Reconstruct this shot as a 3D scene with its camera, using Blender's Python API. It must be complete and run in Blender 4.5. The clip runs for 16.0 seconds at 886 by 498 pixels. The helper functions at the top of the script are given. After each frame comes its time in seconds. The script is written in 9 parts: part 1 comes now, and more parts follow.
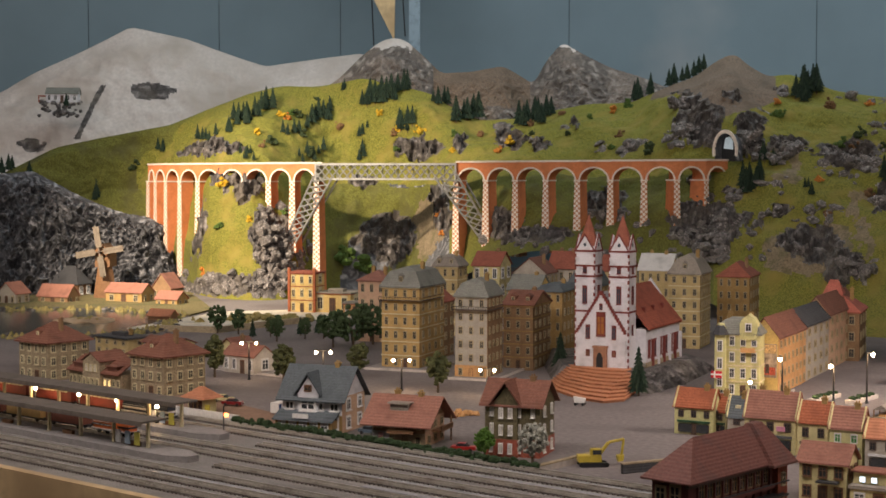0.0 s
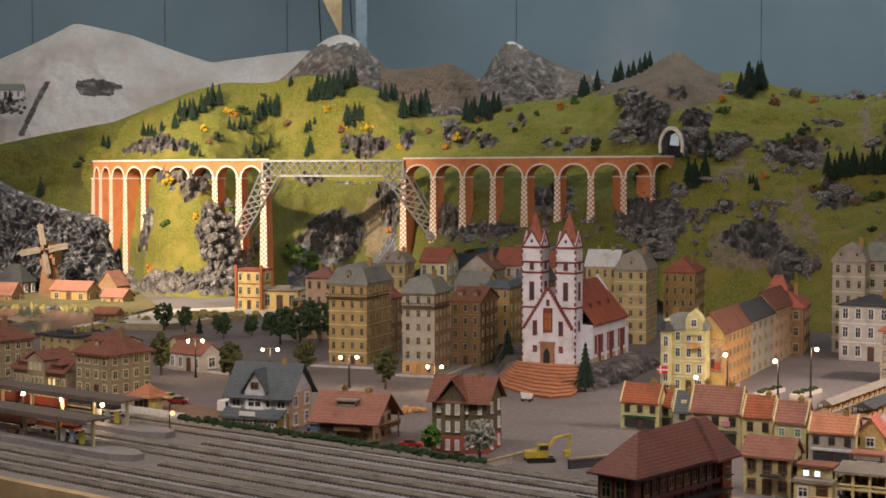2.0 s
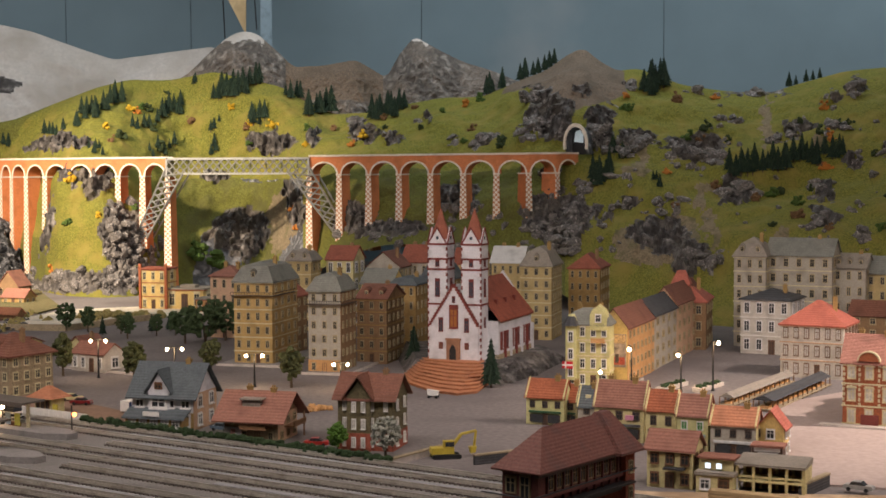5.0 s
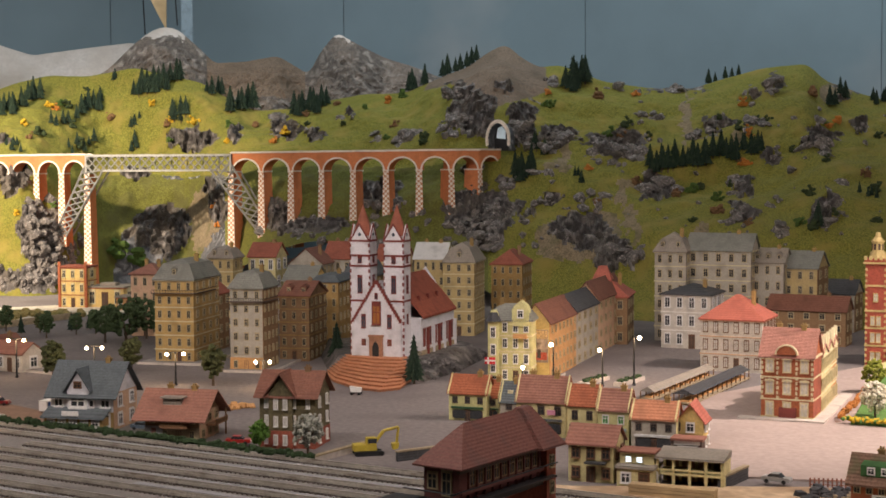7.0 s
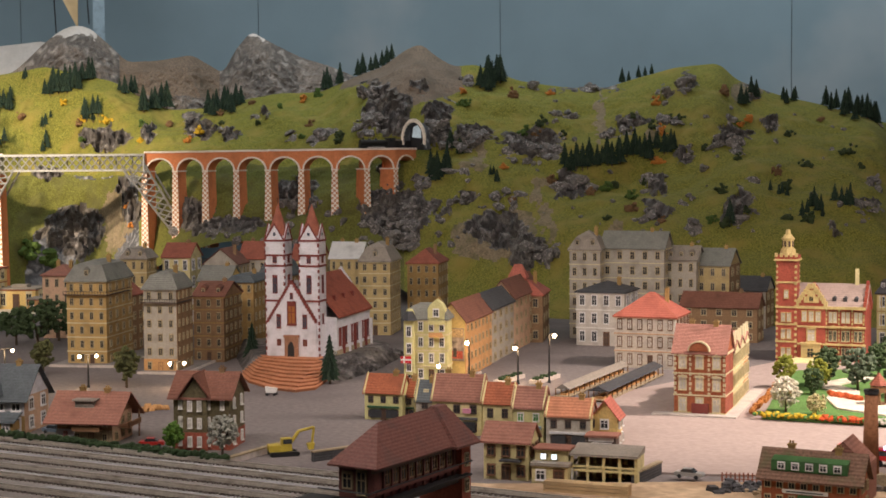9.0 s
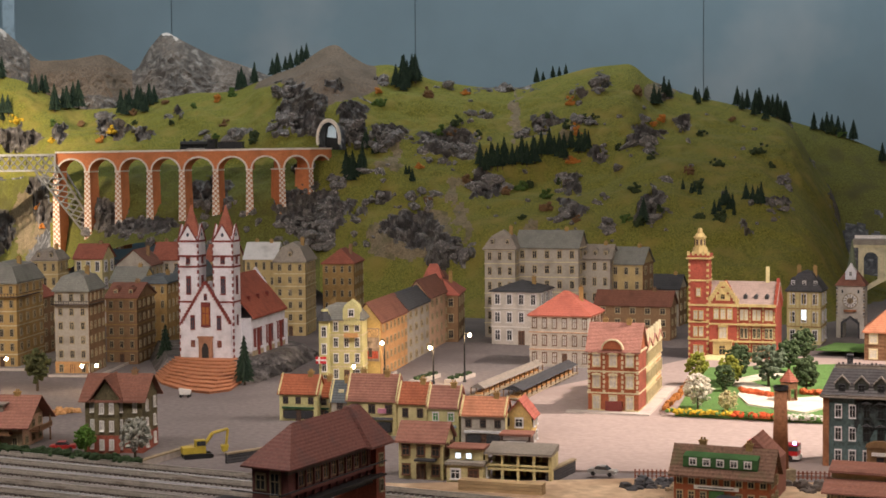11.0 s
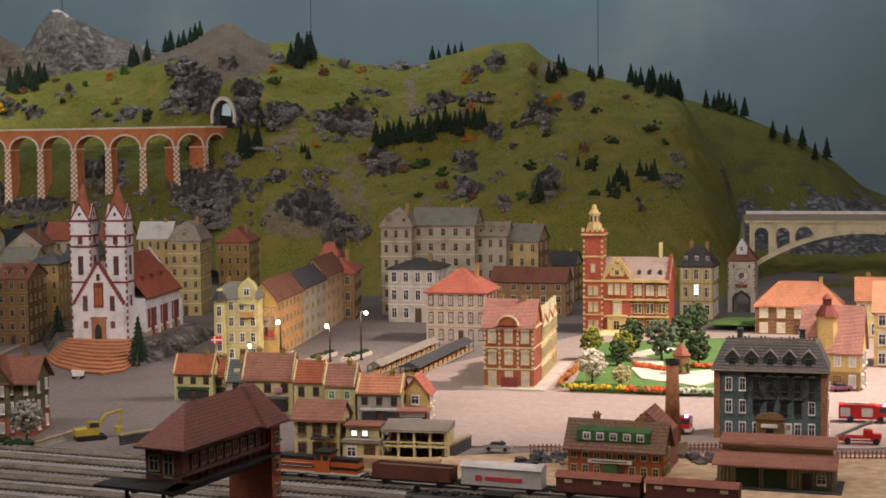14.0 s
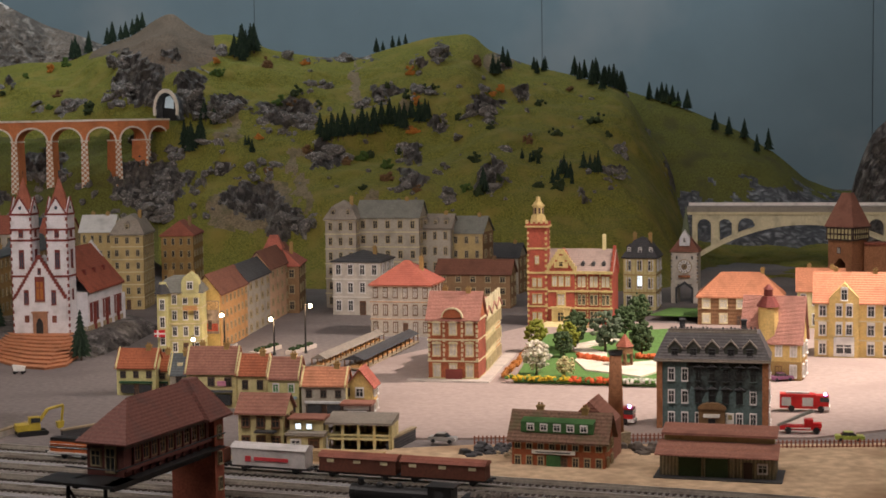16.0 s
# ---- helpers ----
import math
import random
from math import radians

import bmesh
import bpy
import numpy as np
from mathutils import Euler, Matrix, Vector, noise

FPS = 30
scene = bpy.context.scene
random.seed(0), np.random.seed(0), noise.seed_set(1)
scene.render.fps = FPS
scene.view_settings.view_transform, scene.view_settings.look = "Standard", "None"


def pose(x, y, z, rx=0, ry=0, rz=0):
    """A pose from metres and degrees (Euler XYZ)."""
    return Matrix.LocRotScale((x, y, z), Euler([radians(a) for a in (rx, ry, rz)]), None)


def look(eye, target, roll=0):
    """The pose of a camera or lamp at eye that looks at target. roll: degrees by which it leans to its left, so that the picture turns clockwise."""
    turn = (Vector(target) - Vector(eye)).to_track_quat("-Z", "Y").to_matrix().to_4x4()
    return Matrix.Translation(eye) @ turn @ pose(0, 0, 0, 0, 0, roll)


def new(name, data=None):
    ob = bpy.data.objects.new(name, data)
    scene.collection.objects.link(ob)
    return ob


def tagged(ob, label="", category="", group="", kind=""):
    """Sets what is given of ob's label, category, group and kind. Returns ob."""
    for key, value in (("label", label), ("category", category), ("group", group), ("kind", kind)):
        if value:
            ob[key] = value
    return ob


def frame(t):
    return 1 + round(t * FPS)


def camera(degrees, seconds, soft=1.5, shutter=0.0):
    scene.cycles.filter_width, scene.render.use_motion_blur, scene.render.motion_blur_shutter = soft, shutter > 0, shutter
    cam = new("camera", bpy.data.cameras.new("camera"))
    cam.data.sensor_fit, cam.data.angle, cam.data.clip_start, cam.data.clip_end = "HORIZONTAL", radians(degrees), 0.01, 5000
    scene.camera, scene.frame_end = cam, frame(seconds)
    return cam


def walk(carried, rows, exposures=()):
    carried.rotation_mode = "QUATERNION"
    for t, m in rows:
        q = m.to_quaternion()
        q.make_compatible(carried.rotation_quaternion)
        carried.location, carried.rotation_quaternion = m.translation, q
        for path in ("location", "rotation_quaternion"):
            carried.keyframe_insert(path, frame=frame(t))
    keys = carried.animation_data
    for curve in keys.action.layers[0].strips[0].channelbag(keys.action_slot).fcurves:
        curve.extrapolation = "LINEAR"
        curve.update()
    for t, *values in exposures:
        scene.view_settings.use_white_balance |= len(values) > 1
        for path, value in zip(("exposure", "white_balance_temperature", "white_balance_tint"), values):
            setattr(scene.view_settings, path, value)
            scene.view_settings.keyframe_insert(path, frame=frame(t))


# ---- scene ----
cam = camera(32.2, 16.0, soft=1.7)
ROWS = [
    (0.0, 0.0000, 0.0000, 0.5850, 86.996, 0.001, -0.000),
    (0.5, 0.0007, -0.0000, 0.5850, 86.997, 0.009, -0.375),
    (1.0, 0.0016, -0.0000, 0.5850, 86.969, 0.032, -0.856),
    (1.5, 0.0024, -0.0000, 0.5849, 86.922, 0.058, -1.329),
    (2.0, 0.0035, -0.0001, 0.5848, 86.871, 0.055, -1.930),
    (2.5, 0.0044, -0.0001, 0.5847, 86.846, 0.092, -2.439),
    (3.0, 0.0055, -0.0002, 0.5847, 86.832, 0.097, -3.036),
    (3.5, 0.0064, -0.0002, 0.5847, 86.827, 0.146, -3.527),
    (4.0, 0.0075, -0.0003, 0.5847, 86.819, 0.175, -4.142),
    (6.5, 0.0134, -0.0009, 0.5843, 86.637, 0.298, -7.436),
    (7.0, 0.0148, -0.0011, 0.5843, 86.617, 0.319, -8.221),
    (7.5, 0.0161, -0.0013, 0.5843, 86.610, 0.374, -8.909),
    (8.0, 0.0176, -0.0015, 0.5843, 86.603, 0.404, -9.763),
    (8.5, 0.0188, -0.0018, 0.5843, 86.588, 0.441, -10.466),
    (9.0, 0.0203, -0.0021, 0.5842, 86.565, 0.460, -11.315),
    (11.5, 0.0271, -0.0037, 0.5840, 86.445, 0.559, -15.165),
    (12.0, 0.0284, -0.0040, 0.5838, 86.314, 0.587, -15.886),
    (12.5, 0.0294, -0.0043, 0.5836, 86.213, 0.602, -16.456),
    (13.0, 0.0305, -0.0047, 0.5833, 86.040, 0.596, -17.103),
    (13.5, 0.0314, -0.0050, 0.5829, 85.857, 0.651, -17.639),
    (14.0, 0.0324, -0.0053, 0.5826, 85.679, 0.692, -18.225),
    (14.5, 0.0331, -0.0056, 0.5824, 85.574, 0.703, -18.648),
    (15.0, 0.0340, -0.0059, 0.5822, 85.450, 0.725, -19.180),
    (15.5, 0.0348, -0.0062, 0.5821, 85.411, 0.766, -19.656),
    (16.0, 0.0359, -0.0066, 0.5821, 85.375, 0.750, -20.264),
]
walk(cam, [(t, pose(x, y, z, rx, ry, rz)) for t, x, y, z, rx, ry, rz in ROWS], [(0.0, -0.08), (4.0, -0.12), (7.0, 0.0), (12.5, 0.06), (14.5, -0.2), (16.0, -0.27)])

# ---- light: unseen ceiling fill lamps of the hall, two show spots ----
world = bpy.data.worlds.new("hall")
scene.world = world
world.use_nodes = True
world.node_tree.nodes["Background"].inputs[0].default_value = (0.55, 0.6, 0.7, 1)
world.node_tree.nodes["Background"].inputs[1].default_value = 0.045


def area_lamp(name, eye, target, power, color, sx, sy):
    li = bpy.data.lights.new(name, "AREA")
    li.shape, li.size, li.size_y, li.energy, li.color = "RECTANGLE", sx, sy, power, color
    ob = new(name, li)
    ob.matrix_world = look(eye, target)
    return ob


def spot_lamp(name, eye, target, power, color, angle, blend=0.8, size=0.05):
    li = bpy.data.lights.new(name, "SPOT")
    li.energy, li.color, li.spot_size, li.spot_blend, li.shadow_soft_size = power, color, radians(angle), blend, size
    ob = new(name, li)
    ob.matrix_world = look(eye, target)
    return ob


area_lamp("ceiling_fill", (-0.4, 1.9, 2.45), (0.7, 6.2, 0.35), 214, (1.0, 0.88, 0.85), 8.0, 1.0)
# added lamp, out of view, that brightens the hillside and the sky boards
area_lamp("ceiling_fill", (1.6, 7.0, 2.45), (1.6, 8.1, 0.6), 60, (0.8, 0.92, 1.0), 7.0, 0.5)
spot_lamp("viaduct_spot", (-2.3, 4.6, 1.9), (-1.0, 6.8, 0.46), 1200, (1.0, 0.81, 0.62), 41)
spot_lamp("square_spot", (2.75, 2.75, 1.75), (1.76, 3.28, 0.0), 390, (1.0, 0.82, 0.74), 59)


# ---- materials ----
def mat(name, color, rough=0.7, metal=0.0, scale=60.0, vary=0.17, bump=0.15, second=None, spec=0.3, emit=0.0, big=None, spot=0.5):
    """A surface with two scales of colour variation and fine relief; second: colour of its stains."""
    m = bpy.data.materials.new(name)
    m.use_nodes = True
    nt = m.node_tree
    b = nt.nodes["Principled BSDF"]
    b.inputs["Roughness"].default_value = rough
    b.inputs["Metallic"].default_value = metal
    b.inputs["Specular IOR Level"].default_value = spec
    co = nt.nodes.new("ShaderNodeTexCoord")
    n1 = nt.nodes.new("ShaderNodeTexNoise")
    n1.inputs["Scale"].default_value, n1.inputs["Detail"].default_value = scale * 4, 4
    n2 = nt.nodes.new("ShaderNodeTexNoise")
    n2.inputs["Scale"].default_value, n2.inputs["Detail"].default_value = big or scale * 0.5, 5
    info = nt.nodes.new("ShaderNodeObjectInfo")
    geo = nt.nodes.new("ShaderNodeNewGeometry")
    for n in (n1, n2):
        nt.links.new(geo.outputs["Position"], n.inputs["Vector"])
    c = Vector(color)
    dark, light = c * (1 - vary), c * (1 + vary)
    r = nt.nodes.new("ShaderNodeMapRange")
    r.inputs[1].default_value, r.inputs[2].default_value = 0.3, 0.7
    nt.links.new(n1.outputs["Fac"], r.inputs[0])
    mx = nt.nodes.new("ShaderNodeMix")
    mx.data_type = "RGBA"
    mx.inputs["A"].default_value, mx.inputs["B"].default_value = (*dark, 1), (*light, 1)
    nt.links.new(r.outputs[0], mx.inputs["Factor"])
    r2 = nt.nodes.new("ShaderNodeMapRange")
    r2.inputs[1].default_value, r2.inputs[2].default_value = spot, spot + 0.22
    nt.links.new(n2.outputs["Fac"], r2.inputs[0])
    mx2 = nt.nodes.new("ShaderNodeMix")
    mx2.data_type = "RGBA"
    mx2.inputs["B"].default_value = (*(second or tuple(c * 0.72)), 1)
    nt.links.new(r2.outputs[0], mx2.inputs["Factor"])
    nt.links.new(mx.outputs["Result"], mx2.inputs["A"])
    nt.links.new(mx2.outputs["Result"], b.inputs["Base Color"])
    if bump:
        bp = nt.nodes.new("ShaderNodeBump")
        bp.inputs["Strength"].default_value, bp.inputs["Distance"].default_value = bump, 0.002
        nt.links.new(n1.outputs["Fac"], bp.inputs["Height"])
        nt.links.new(bp.outputs["Normal"], b.inputs["Normal"])
    if emit:
        b.inputs["Emission Color"].default_value = (*color, 1)
        b.inputs["Emission Strength"].default_value = emit
    return m


def striped(m, direction, scale, depth=0.4, shade=0.0):
    """Adds rows (tiles, boards, courses) as relief along local axes: 'X', 'Y' or 'Z'."""
    nt = m.node_tree
    b = nt.nodes["Principled BSDF"]
    co = nt.nodes.new("ShaderNodeTexCoord")
    w = nt.nodes.new("ShaderNodeTexWave")
    w.bands_direction = direction
    w.inputs["Scale"].default_value, w.inputs["Distortion"].default_value = scale, 0.4
    nt.links.new(co.outputs["Object"], w.inputs["Vector"])
    bp = nt.nodes.new("ShaderNodeBump")
    bp.inputs["Strength"].default_value, bp.inputs["Distance"].default_value = depth, 0.002
    nt.links.new(w.outputs["Fac"], bp.inputs["Height"])
    nt.links.new(bp.outputs["Normal"], b.inputs["Normal"])
    if shade:
        src = b.inputs["Base Color"].links[0].from_socket
        mx = nt.nodes.new("ShaderNodeMix")
        mx.data_type, mx.blend_type = "RGBA", "MULTIPLY"
        mx.inputs["Factor"].default_value = shade
        nt.links.new(src, mx.inputs["A"])
        nt.links.new(w.outputs["Color"], mx.inputs["B"])
        nt.links.new(mx.outputs["Result"], b.inputs["Base Color"])
    return m


def crag(name, dark, light, tint, scale=16.0, bump=1.0):
    """Crumpled plaster rock: dark where the ridge noise is low, pale where it is high, a second tint in broad patches.
    """
    m = bpy.data.materials.new(name)
    m.use_nodes = True
    nt = m.node_tree
    b = nt.nodes["Principled BSDF"]
    b.inputs["Roughness"].default_value = 0.85
    b.inputs["Specular IOR Level"].default_value = 0.35
    geo = nt.nodes.new("ShaderNodeNewGeometry")
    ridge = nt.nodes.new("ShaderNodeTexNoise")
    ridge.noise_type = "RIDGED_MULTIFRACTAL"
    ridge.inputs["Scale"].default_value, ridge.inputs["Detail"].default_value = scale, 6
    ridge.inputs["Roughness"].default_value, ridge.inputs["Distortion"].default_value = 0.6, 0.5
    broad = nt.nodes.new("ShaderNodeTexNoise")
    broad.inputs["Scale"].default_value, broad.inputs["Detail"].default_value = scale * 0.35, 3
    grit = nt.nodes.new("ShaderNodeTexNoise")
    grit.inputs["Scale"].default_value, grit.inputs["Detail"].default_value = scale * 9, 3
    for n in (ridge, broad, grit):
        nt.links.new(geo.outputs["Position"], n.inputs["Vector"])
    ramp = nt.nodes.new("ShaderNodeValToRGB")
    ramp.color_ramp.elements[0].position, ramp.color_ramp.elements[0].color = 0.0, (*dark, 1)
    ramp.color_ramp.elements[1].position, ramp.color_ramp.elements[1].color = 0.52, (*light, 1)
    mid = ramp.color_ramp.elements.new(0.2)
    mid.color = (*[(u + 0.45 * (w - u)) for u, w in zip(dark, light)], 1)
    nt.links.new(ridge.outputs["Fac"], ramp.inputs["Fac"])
    r = nt.nodes.new("ShaderNodeMapRange")
    r.inputs[1].default_value, r.inputs[2].default_value = 0.48, 0.66
    r.inputs[4].default_value = 0.65
    nt.links.new(broad.outputs["Fac"], r.inputs[0])
    mx = nt.nodes.new("ShaderNodeMix")
    mx.data_type = "RGBA"
    mx.inputs["B"].default_value = (*tint, 1)
    nt.links.new(r.outputs[0], mx.inputs["Factor"])
    nt.links.new(ramp.outputs["Color"], mx.inputs["A"])
    gr = nt.nodes.new("ShaderNodeMapRange")
    gr.inputs[1].default_value, gr.inputs[2].default_value, gr.inputs[3].default_value, gr.inputs[4].default_value = 0.3, 0.7, 0.6, 1.4
    nt.links.new(grit.outputs["Fac"], gr.inputs[0])
    mul = nt.nodes.new("ShaderNodeMix")
    mul.data_type, mul.blend_type = "RGBA", "MULTIPLY"
    mul.inputs["Factor"].default_value = 1.0
    nt.links.new(mx.outputs["Result"], mul.inputs["A"])
    nt.links.new(gr.outputs[0], mul.inputs["B"])
    nt.links.new(mul.outputs["Result"], b.inputs["Base Color"])
    bp = nt.nodes.new("ShaderNodeBump")
    bp.inputs["Strength"].default_value, bp.inputs["Distance"].default_value = bump, 0.012
    nt.links.new(ridge.outputs["Fac"], bp.inputs["Height"])
    nt.links.new(bp.outputs["Normal"], b.inputs["Normal"])
    return m


def glass_mat(name, color, rough=0.12):
    m = mat(name, color, rough, vary=0.4, bump=0, spec=0.6)
    return m


M_CREAM = mat("cream_render", (0.46, 0.35, 0.16), 0.8)
M_TAN = mat("tan_render", (0.46, 0.31, 0.12), 0.8)
M_GREYW = mat("grey_render", (0.40, 0.36, 0.29), 0.8)
# brown walls; also painted shade on the right sides of some paler houses
M_BROWNW_SHADE = mat("brown_render", (0.27, 0.165, 0.085), 0.8)
M_OCHRE = mat("ochre_render", (0.36, 0.23, 0.085), 0.8)
M_PINKW = mat("pink_render", (0.55, 0.36, 0.23), 0.8)
M_ORANGEW = mat("orange_render", (0.55, 0.30, 0.12), 0.8)
M_YELLOW = mat("yellow_render", (0.56, 0.52, 0.24), 0.75)
M_YELLOW2 = mat("bright_yellow_render", (0.64, 0.46, 0.17), 0.75)
M_IVORY = mat("ivory_render", (0.56, 0.51, 0.43), 0.75)
M_PALE = mat("pale_yellow_render", (0.62, 0.54, 0.27), 0.75)
M_WHITE = mat("white_render", (0.64, 0.625, 0.635), 0.75, vary=0.1)
M_STONE = mat("sandstone", (0.34, 0.27, 0.17), 0.85, vary=0.35)
M_OLIVE = mat("olive_brick", (0.14, 0.115, 0.06), 0.85, vary=0.35)
M_REDBRICK = mat("red_brick", (0.30, 0.085, 0.05), 0.85, vary=0.3)
M_THRED = mat("bright_red_brick", (0.33, 0.075, 0.046), 0.8, vary=0.25)
M_THTRIM = mat("yellow_sandstone", (0.52, 0.40, 0.17), 0.75, vary=0.2)
M_ORBRICK = mat("orange_brick", (0.34, 0.105, 0.045), 0.8, vary=0.25)
M_GATE = mat("gate_brick", (0.34, 0.15, 0.07), 0.85, vary=0.3)
M_BLUEGREY = mat("blue_grey_render", (0.105, 0.155, 0.15), 0.8, vary=0.3, second=(0.06, 0.085, 0.082), spot=0.5, big=14)
M_SOOT = mat("soot", (0.040, 0.046, 0.044), 0.95, vary=0.5, second=(0.085, 0.115, 0.11), big=45)
M_R_RED = striped(mat("red_tile", (0.28, 0.085, 0.05), 0.7, vary=0.25), "Z", 60)
M_R_BRIGHT = striped(mat("bright_red_tile", (0.42, 0.125, 0.085), 0.65, vary=0.2), "Z", 60)
M_R_PINK = striped(mat("pink_tile", (0.50, 0.235, 0.175), 0.65, vary=0.2), "Z", 110, 0.8, 0.35)
M_R_BROWN = striped(mat("brown_tile", (0.20, 0.085, 0.055), 0.7, vary=0.25), "Z", 60)
M_R_DARK = striped(mat("dark_slate", (0.06, 0.06, 0.062), 0.6, vary=0.3), "Z", 60)
M_R_GREY = striped(mat("grey_slate", (0.20, 0.20, 0.17), 0.6, vary=0.2), "Z", 60)
M_R_TAUPE = striped(mat("taupe_slate", (0.27, 0.235, 0.19), 0.6, vary=0.2), "Z", 60)
M_R_BLUE = striped(mat("blue_slate", (0.095, 0.11, 0.115), 0.6, vary=0.25), "Z", 60)
M_ROOFMOSS = striped(mat("mossy_brown_tile", (0.17, 0.095, 0.06), 0.75, vary=0.3, second=(0.10, 0.09, 0.04), big=30), "Z", 60)
M_R_SILVER = mat("zinc_sheet", (0.55, 0.55, 0.52), 0.45, vary=0.1)
M_R_ORANGE = striped(mat("orange_tile", (0.46, 0.19, 0.10), 0.7, vary=0.2), "Z", 60)
M_R_SALMON = striped(mat("salmon_tile", (0.29, 0.13, 0.09), 0.7, vary=0.2), "Z", 60)
M_R_RUST = striped(mat("rust_tile", (0.33, 0.10, 0.045), 0.7, vary=0.25), "Z", 60)
M_R_ROSE = striped(mat("rose_grey_tile", (0.33, 0.25, 0.21), 0.7, vary=0.15), "Z", 60)
M_TRIM = mat("cream_trim", (0.62, 0.54, 0.33), 0.7, vary=0.15)
M_TRIMW = mat("white_trim", (0.75, 0.72, 0.66), 0.7, vary=0.08)
M_REDTRIM = mat("dark_red_trim", (0.19, 0.045, 0.035), 0.7)
M_DKTRIM = mat("dark_trim", (0.09, 0.06, 0.045), 0.7)
M_GLASS = glass_mat("dark_window_glass", (0.035, 0.038, 0.04))
M_CURTAIN = mat("curtained_pane", (0.55, 0.52, 0.46), 0.35, vary=0.3, spec=0.5)
M_LIT = mat("lit_window", (0.75, 0.9, 1.0), 0.5, emit=2.2)
M_LITW = mat("warm_lit_window", (1.0, 0.72, 0.3), 0.5, emit=1.6)
M_FRAMEW = mat("white_frame", (0.72, 0.70, 0.66), 0.6, vary=0.1)
M_FRAMET = mat("tan_frame", (0.42, 0.34, 0.20), 0.7)
M_FRAMEB = mat("brown_frame", (0.16, 0.08, 0.04), 0.6)
M_WOOD = striped(mat("brown_timber", (0.20, 0.105, 0.05), 0.75, vary=0.3), "Z", 30)
M_PLY = mat("plywood", (0.50, 0.36, 0.19), 0.7, vary=0.2, scale=8, second=(0.30, 0.20, 0.1))
M_ORANGEBR = mat("orange_brick_facing", (0.58, 0.20, 0.075), 0.75, vary=0.15, scale=40)
M_WHITEBR = mat("white_quoin_stone", (0.74, 0.66, 0.55), 0.75, vary=0.15)
M_IRON = mat("grey_painted_steel", (0.30, 0.30, 0.28), 0.5, metal=0.3, vary=0.15)
M_ASPHALT = mat("asphalt", (0.185, 0.162, 0.152), 0.85, scale=20, vary=0.2, second=(0.12, 0.10, 0.095), big=3)
# same ground as the asphalt, with the spot's pinkish light painted in
M_SQUARE_LIT = mat("paved_square", (0.36, 0.285, 0.25), 0.8, scale=20, vary=0.12, second=(0.29, 0.225, 0.195), big=3)
M_SAND = mat("sand", (0.52, 0.38, 0.24), 0.9, scale=12, vary=0.25, second=(0.25, 0.16, 0.09), big=5)
M_PATHW = mat("pale_gravel", (0.70, 0.63, 0.50), 0.9, scale=30, vary=0.15)
M_BALLAST = mat("track_ballast", (0.215, 0.198, 0.18), 0.9, scale=110, vary=0.45, bump=0.6, second=(0.14, 0.126, 0.11), big=9)
M_GREYBALLAST = mat("grey_gravel_strip", (0.27, 0.265, 0.26), 0.95, scale=110, vary=0.3, bump=0.5, big=9)
M_RAIL = mat("rail_steel", (0.62, 0.58, 0.50), 0.34, metal=0.55, vary=0.2, second=(0.36, 0.31, 0.25))
M_SLEEPER = mat("sleeper", (0.13, 0.11, 0.092), 0.85, vary=0.3)
M_CANOPY = mat("grey_brown_felt", (0.13, 0.11, 0.09), 0.85)
M_KERB = mat("kerb_stone", (0.52, 0.46, 0.40), 0.8, vary=0.15)
M_BLACK = mat("black_paint", (0.022, 0.022, 0.022), 0.4, vary=0.2)
M_DARKGREEN = mat("hedge_flock", (0.028, 0.05, 0.018), 0.95, scale=120, vary=0.5, bump=0.8)
M_WATER = mat("pond_water", (0.10, 0.105, 0.085), 0.15, scale=10, vary=0.2, bump=0.05)
M_WATER.node_tree.nodes["Principled BSDF"].inputs["Specular IOR Level"].default_value = 0.6
M_SNOW = mat("snow_plaster", (0.56, 0.505, 0.455), 0.9, scale=14, vary=0.10, second=(0.43, 0.375, 0.32), big=3.5, bump=0.7, spot=0.47)
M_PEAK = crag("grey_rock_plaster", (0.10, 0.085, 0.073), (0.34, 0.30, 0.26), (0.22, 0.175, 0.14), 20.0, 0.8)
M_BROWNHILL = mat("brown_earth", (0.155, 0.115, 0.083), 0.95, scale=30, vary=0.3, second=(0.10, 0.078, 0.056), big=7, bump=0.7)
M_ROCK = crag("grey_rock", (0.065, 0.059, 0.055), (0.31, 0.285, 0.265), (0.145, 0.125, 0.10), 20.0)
# dark slag rock; also stands for shaded rock in the gorge and under the bridge
M_ROCK_SLAG_SHADE = crag("dark_slag_rock", (0.055, 0.056, 0.060), (0.36, 0.36, 0.37), (0.13, 0.13, 0.135), 26.0)
M_GRASS = mat("grass_flock", (0.155, 0.150, 0.026), 0.98, scale=42, vary=0.5, second=(0.225, 0.18, 0.042), big=9.0, bump=0.8, spot=0.5)
M_GRASS_DARK_SHADE = mat("dark_grass_flock", (0.115, 0.115, 0.024), 0.98, scale=42, vary=0.45, second=(0.085, 0.08, 0.028), big=8.0, bump=0.8)
M_EARTH = mat("bare_earth", (0.20, 0.155, 0.095), 0.98, scale=30, vary=0.4, second=(0.11, 0.10, 0.045), big=16, bump=0.6)
M_MEADOW = mat("dry_meadow_flock", (0.15, 0.125, 0.055), 0.98, scale=30, vary=0.5, second=(0.08, 0.085, 0.03), big=7, bump=0.8)
M_REED = mat("dry_reed", (0.30, 0.24, 0.09), 0.95, scale=80, vary=0.5, second=(0.11, 0.13, 0.04), big=20)
M_LAWN = mat("park_lawn", (0.10, 0.20, 0.05), 0.98, scale=60, vary=0.3, bump=0.5)
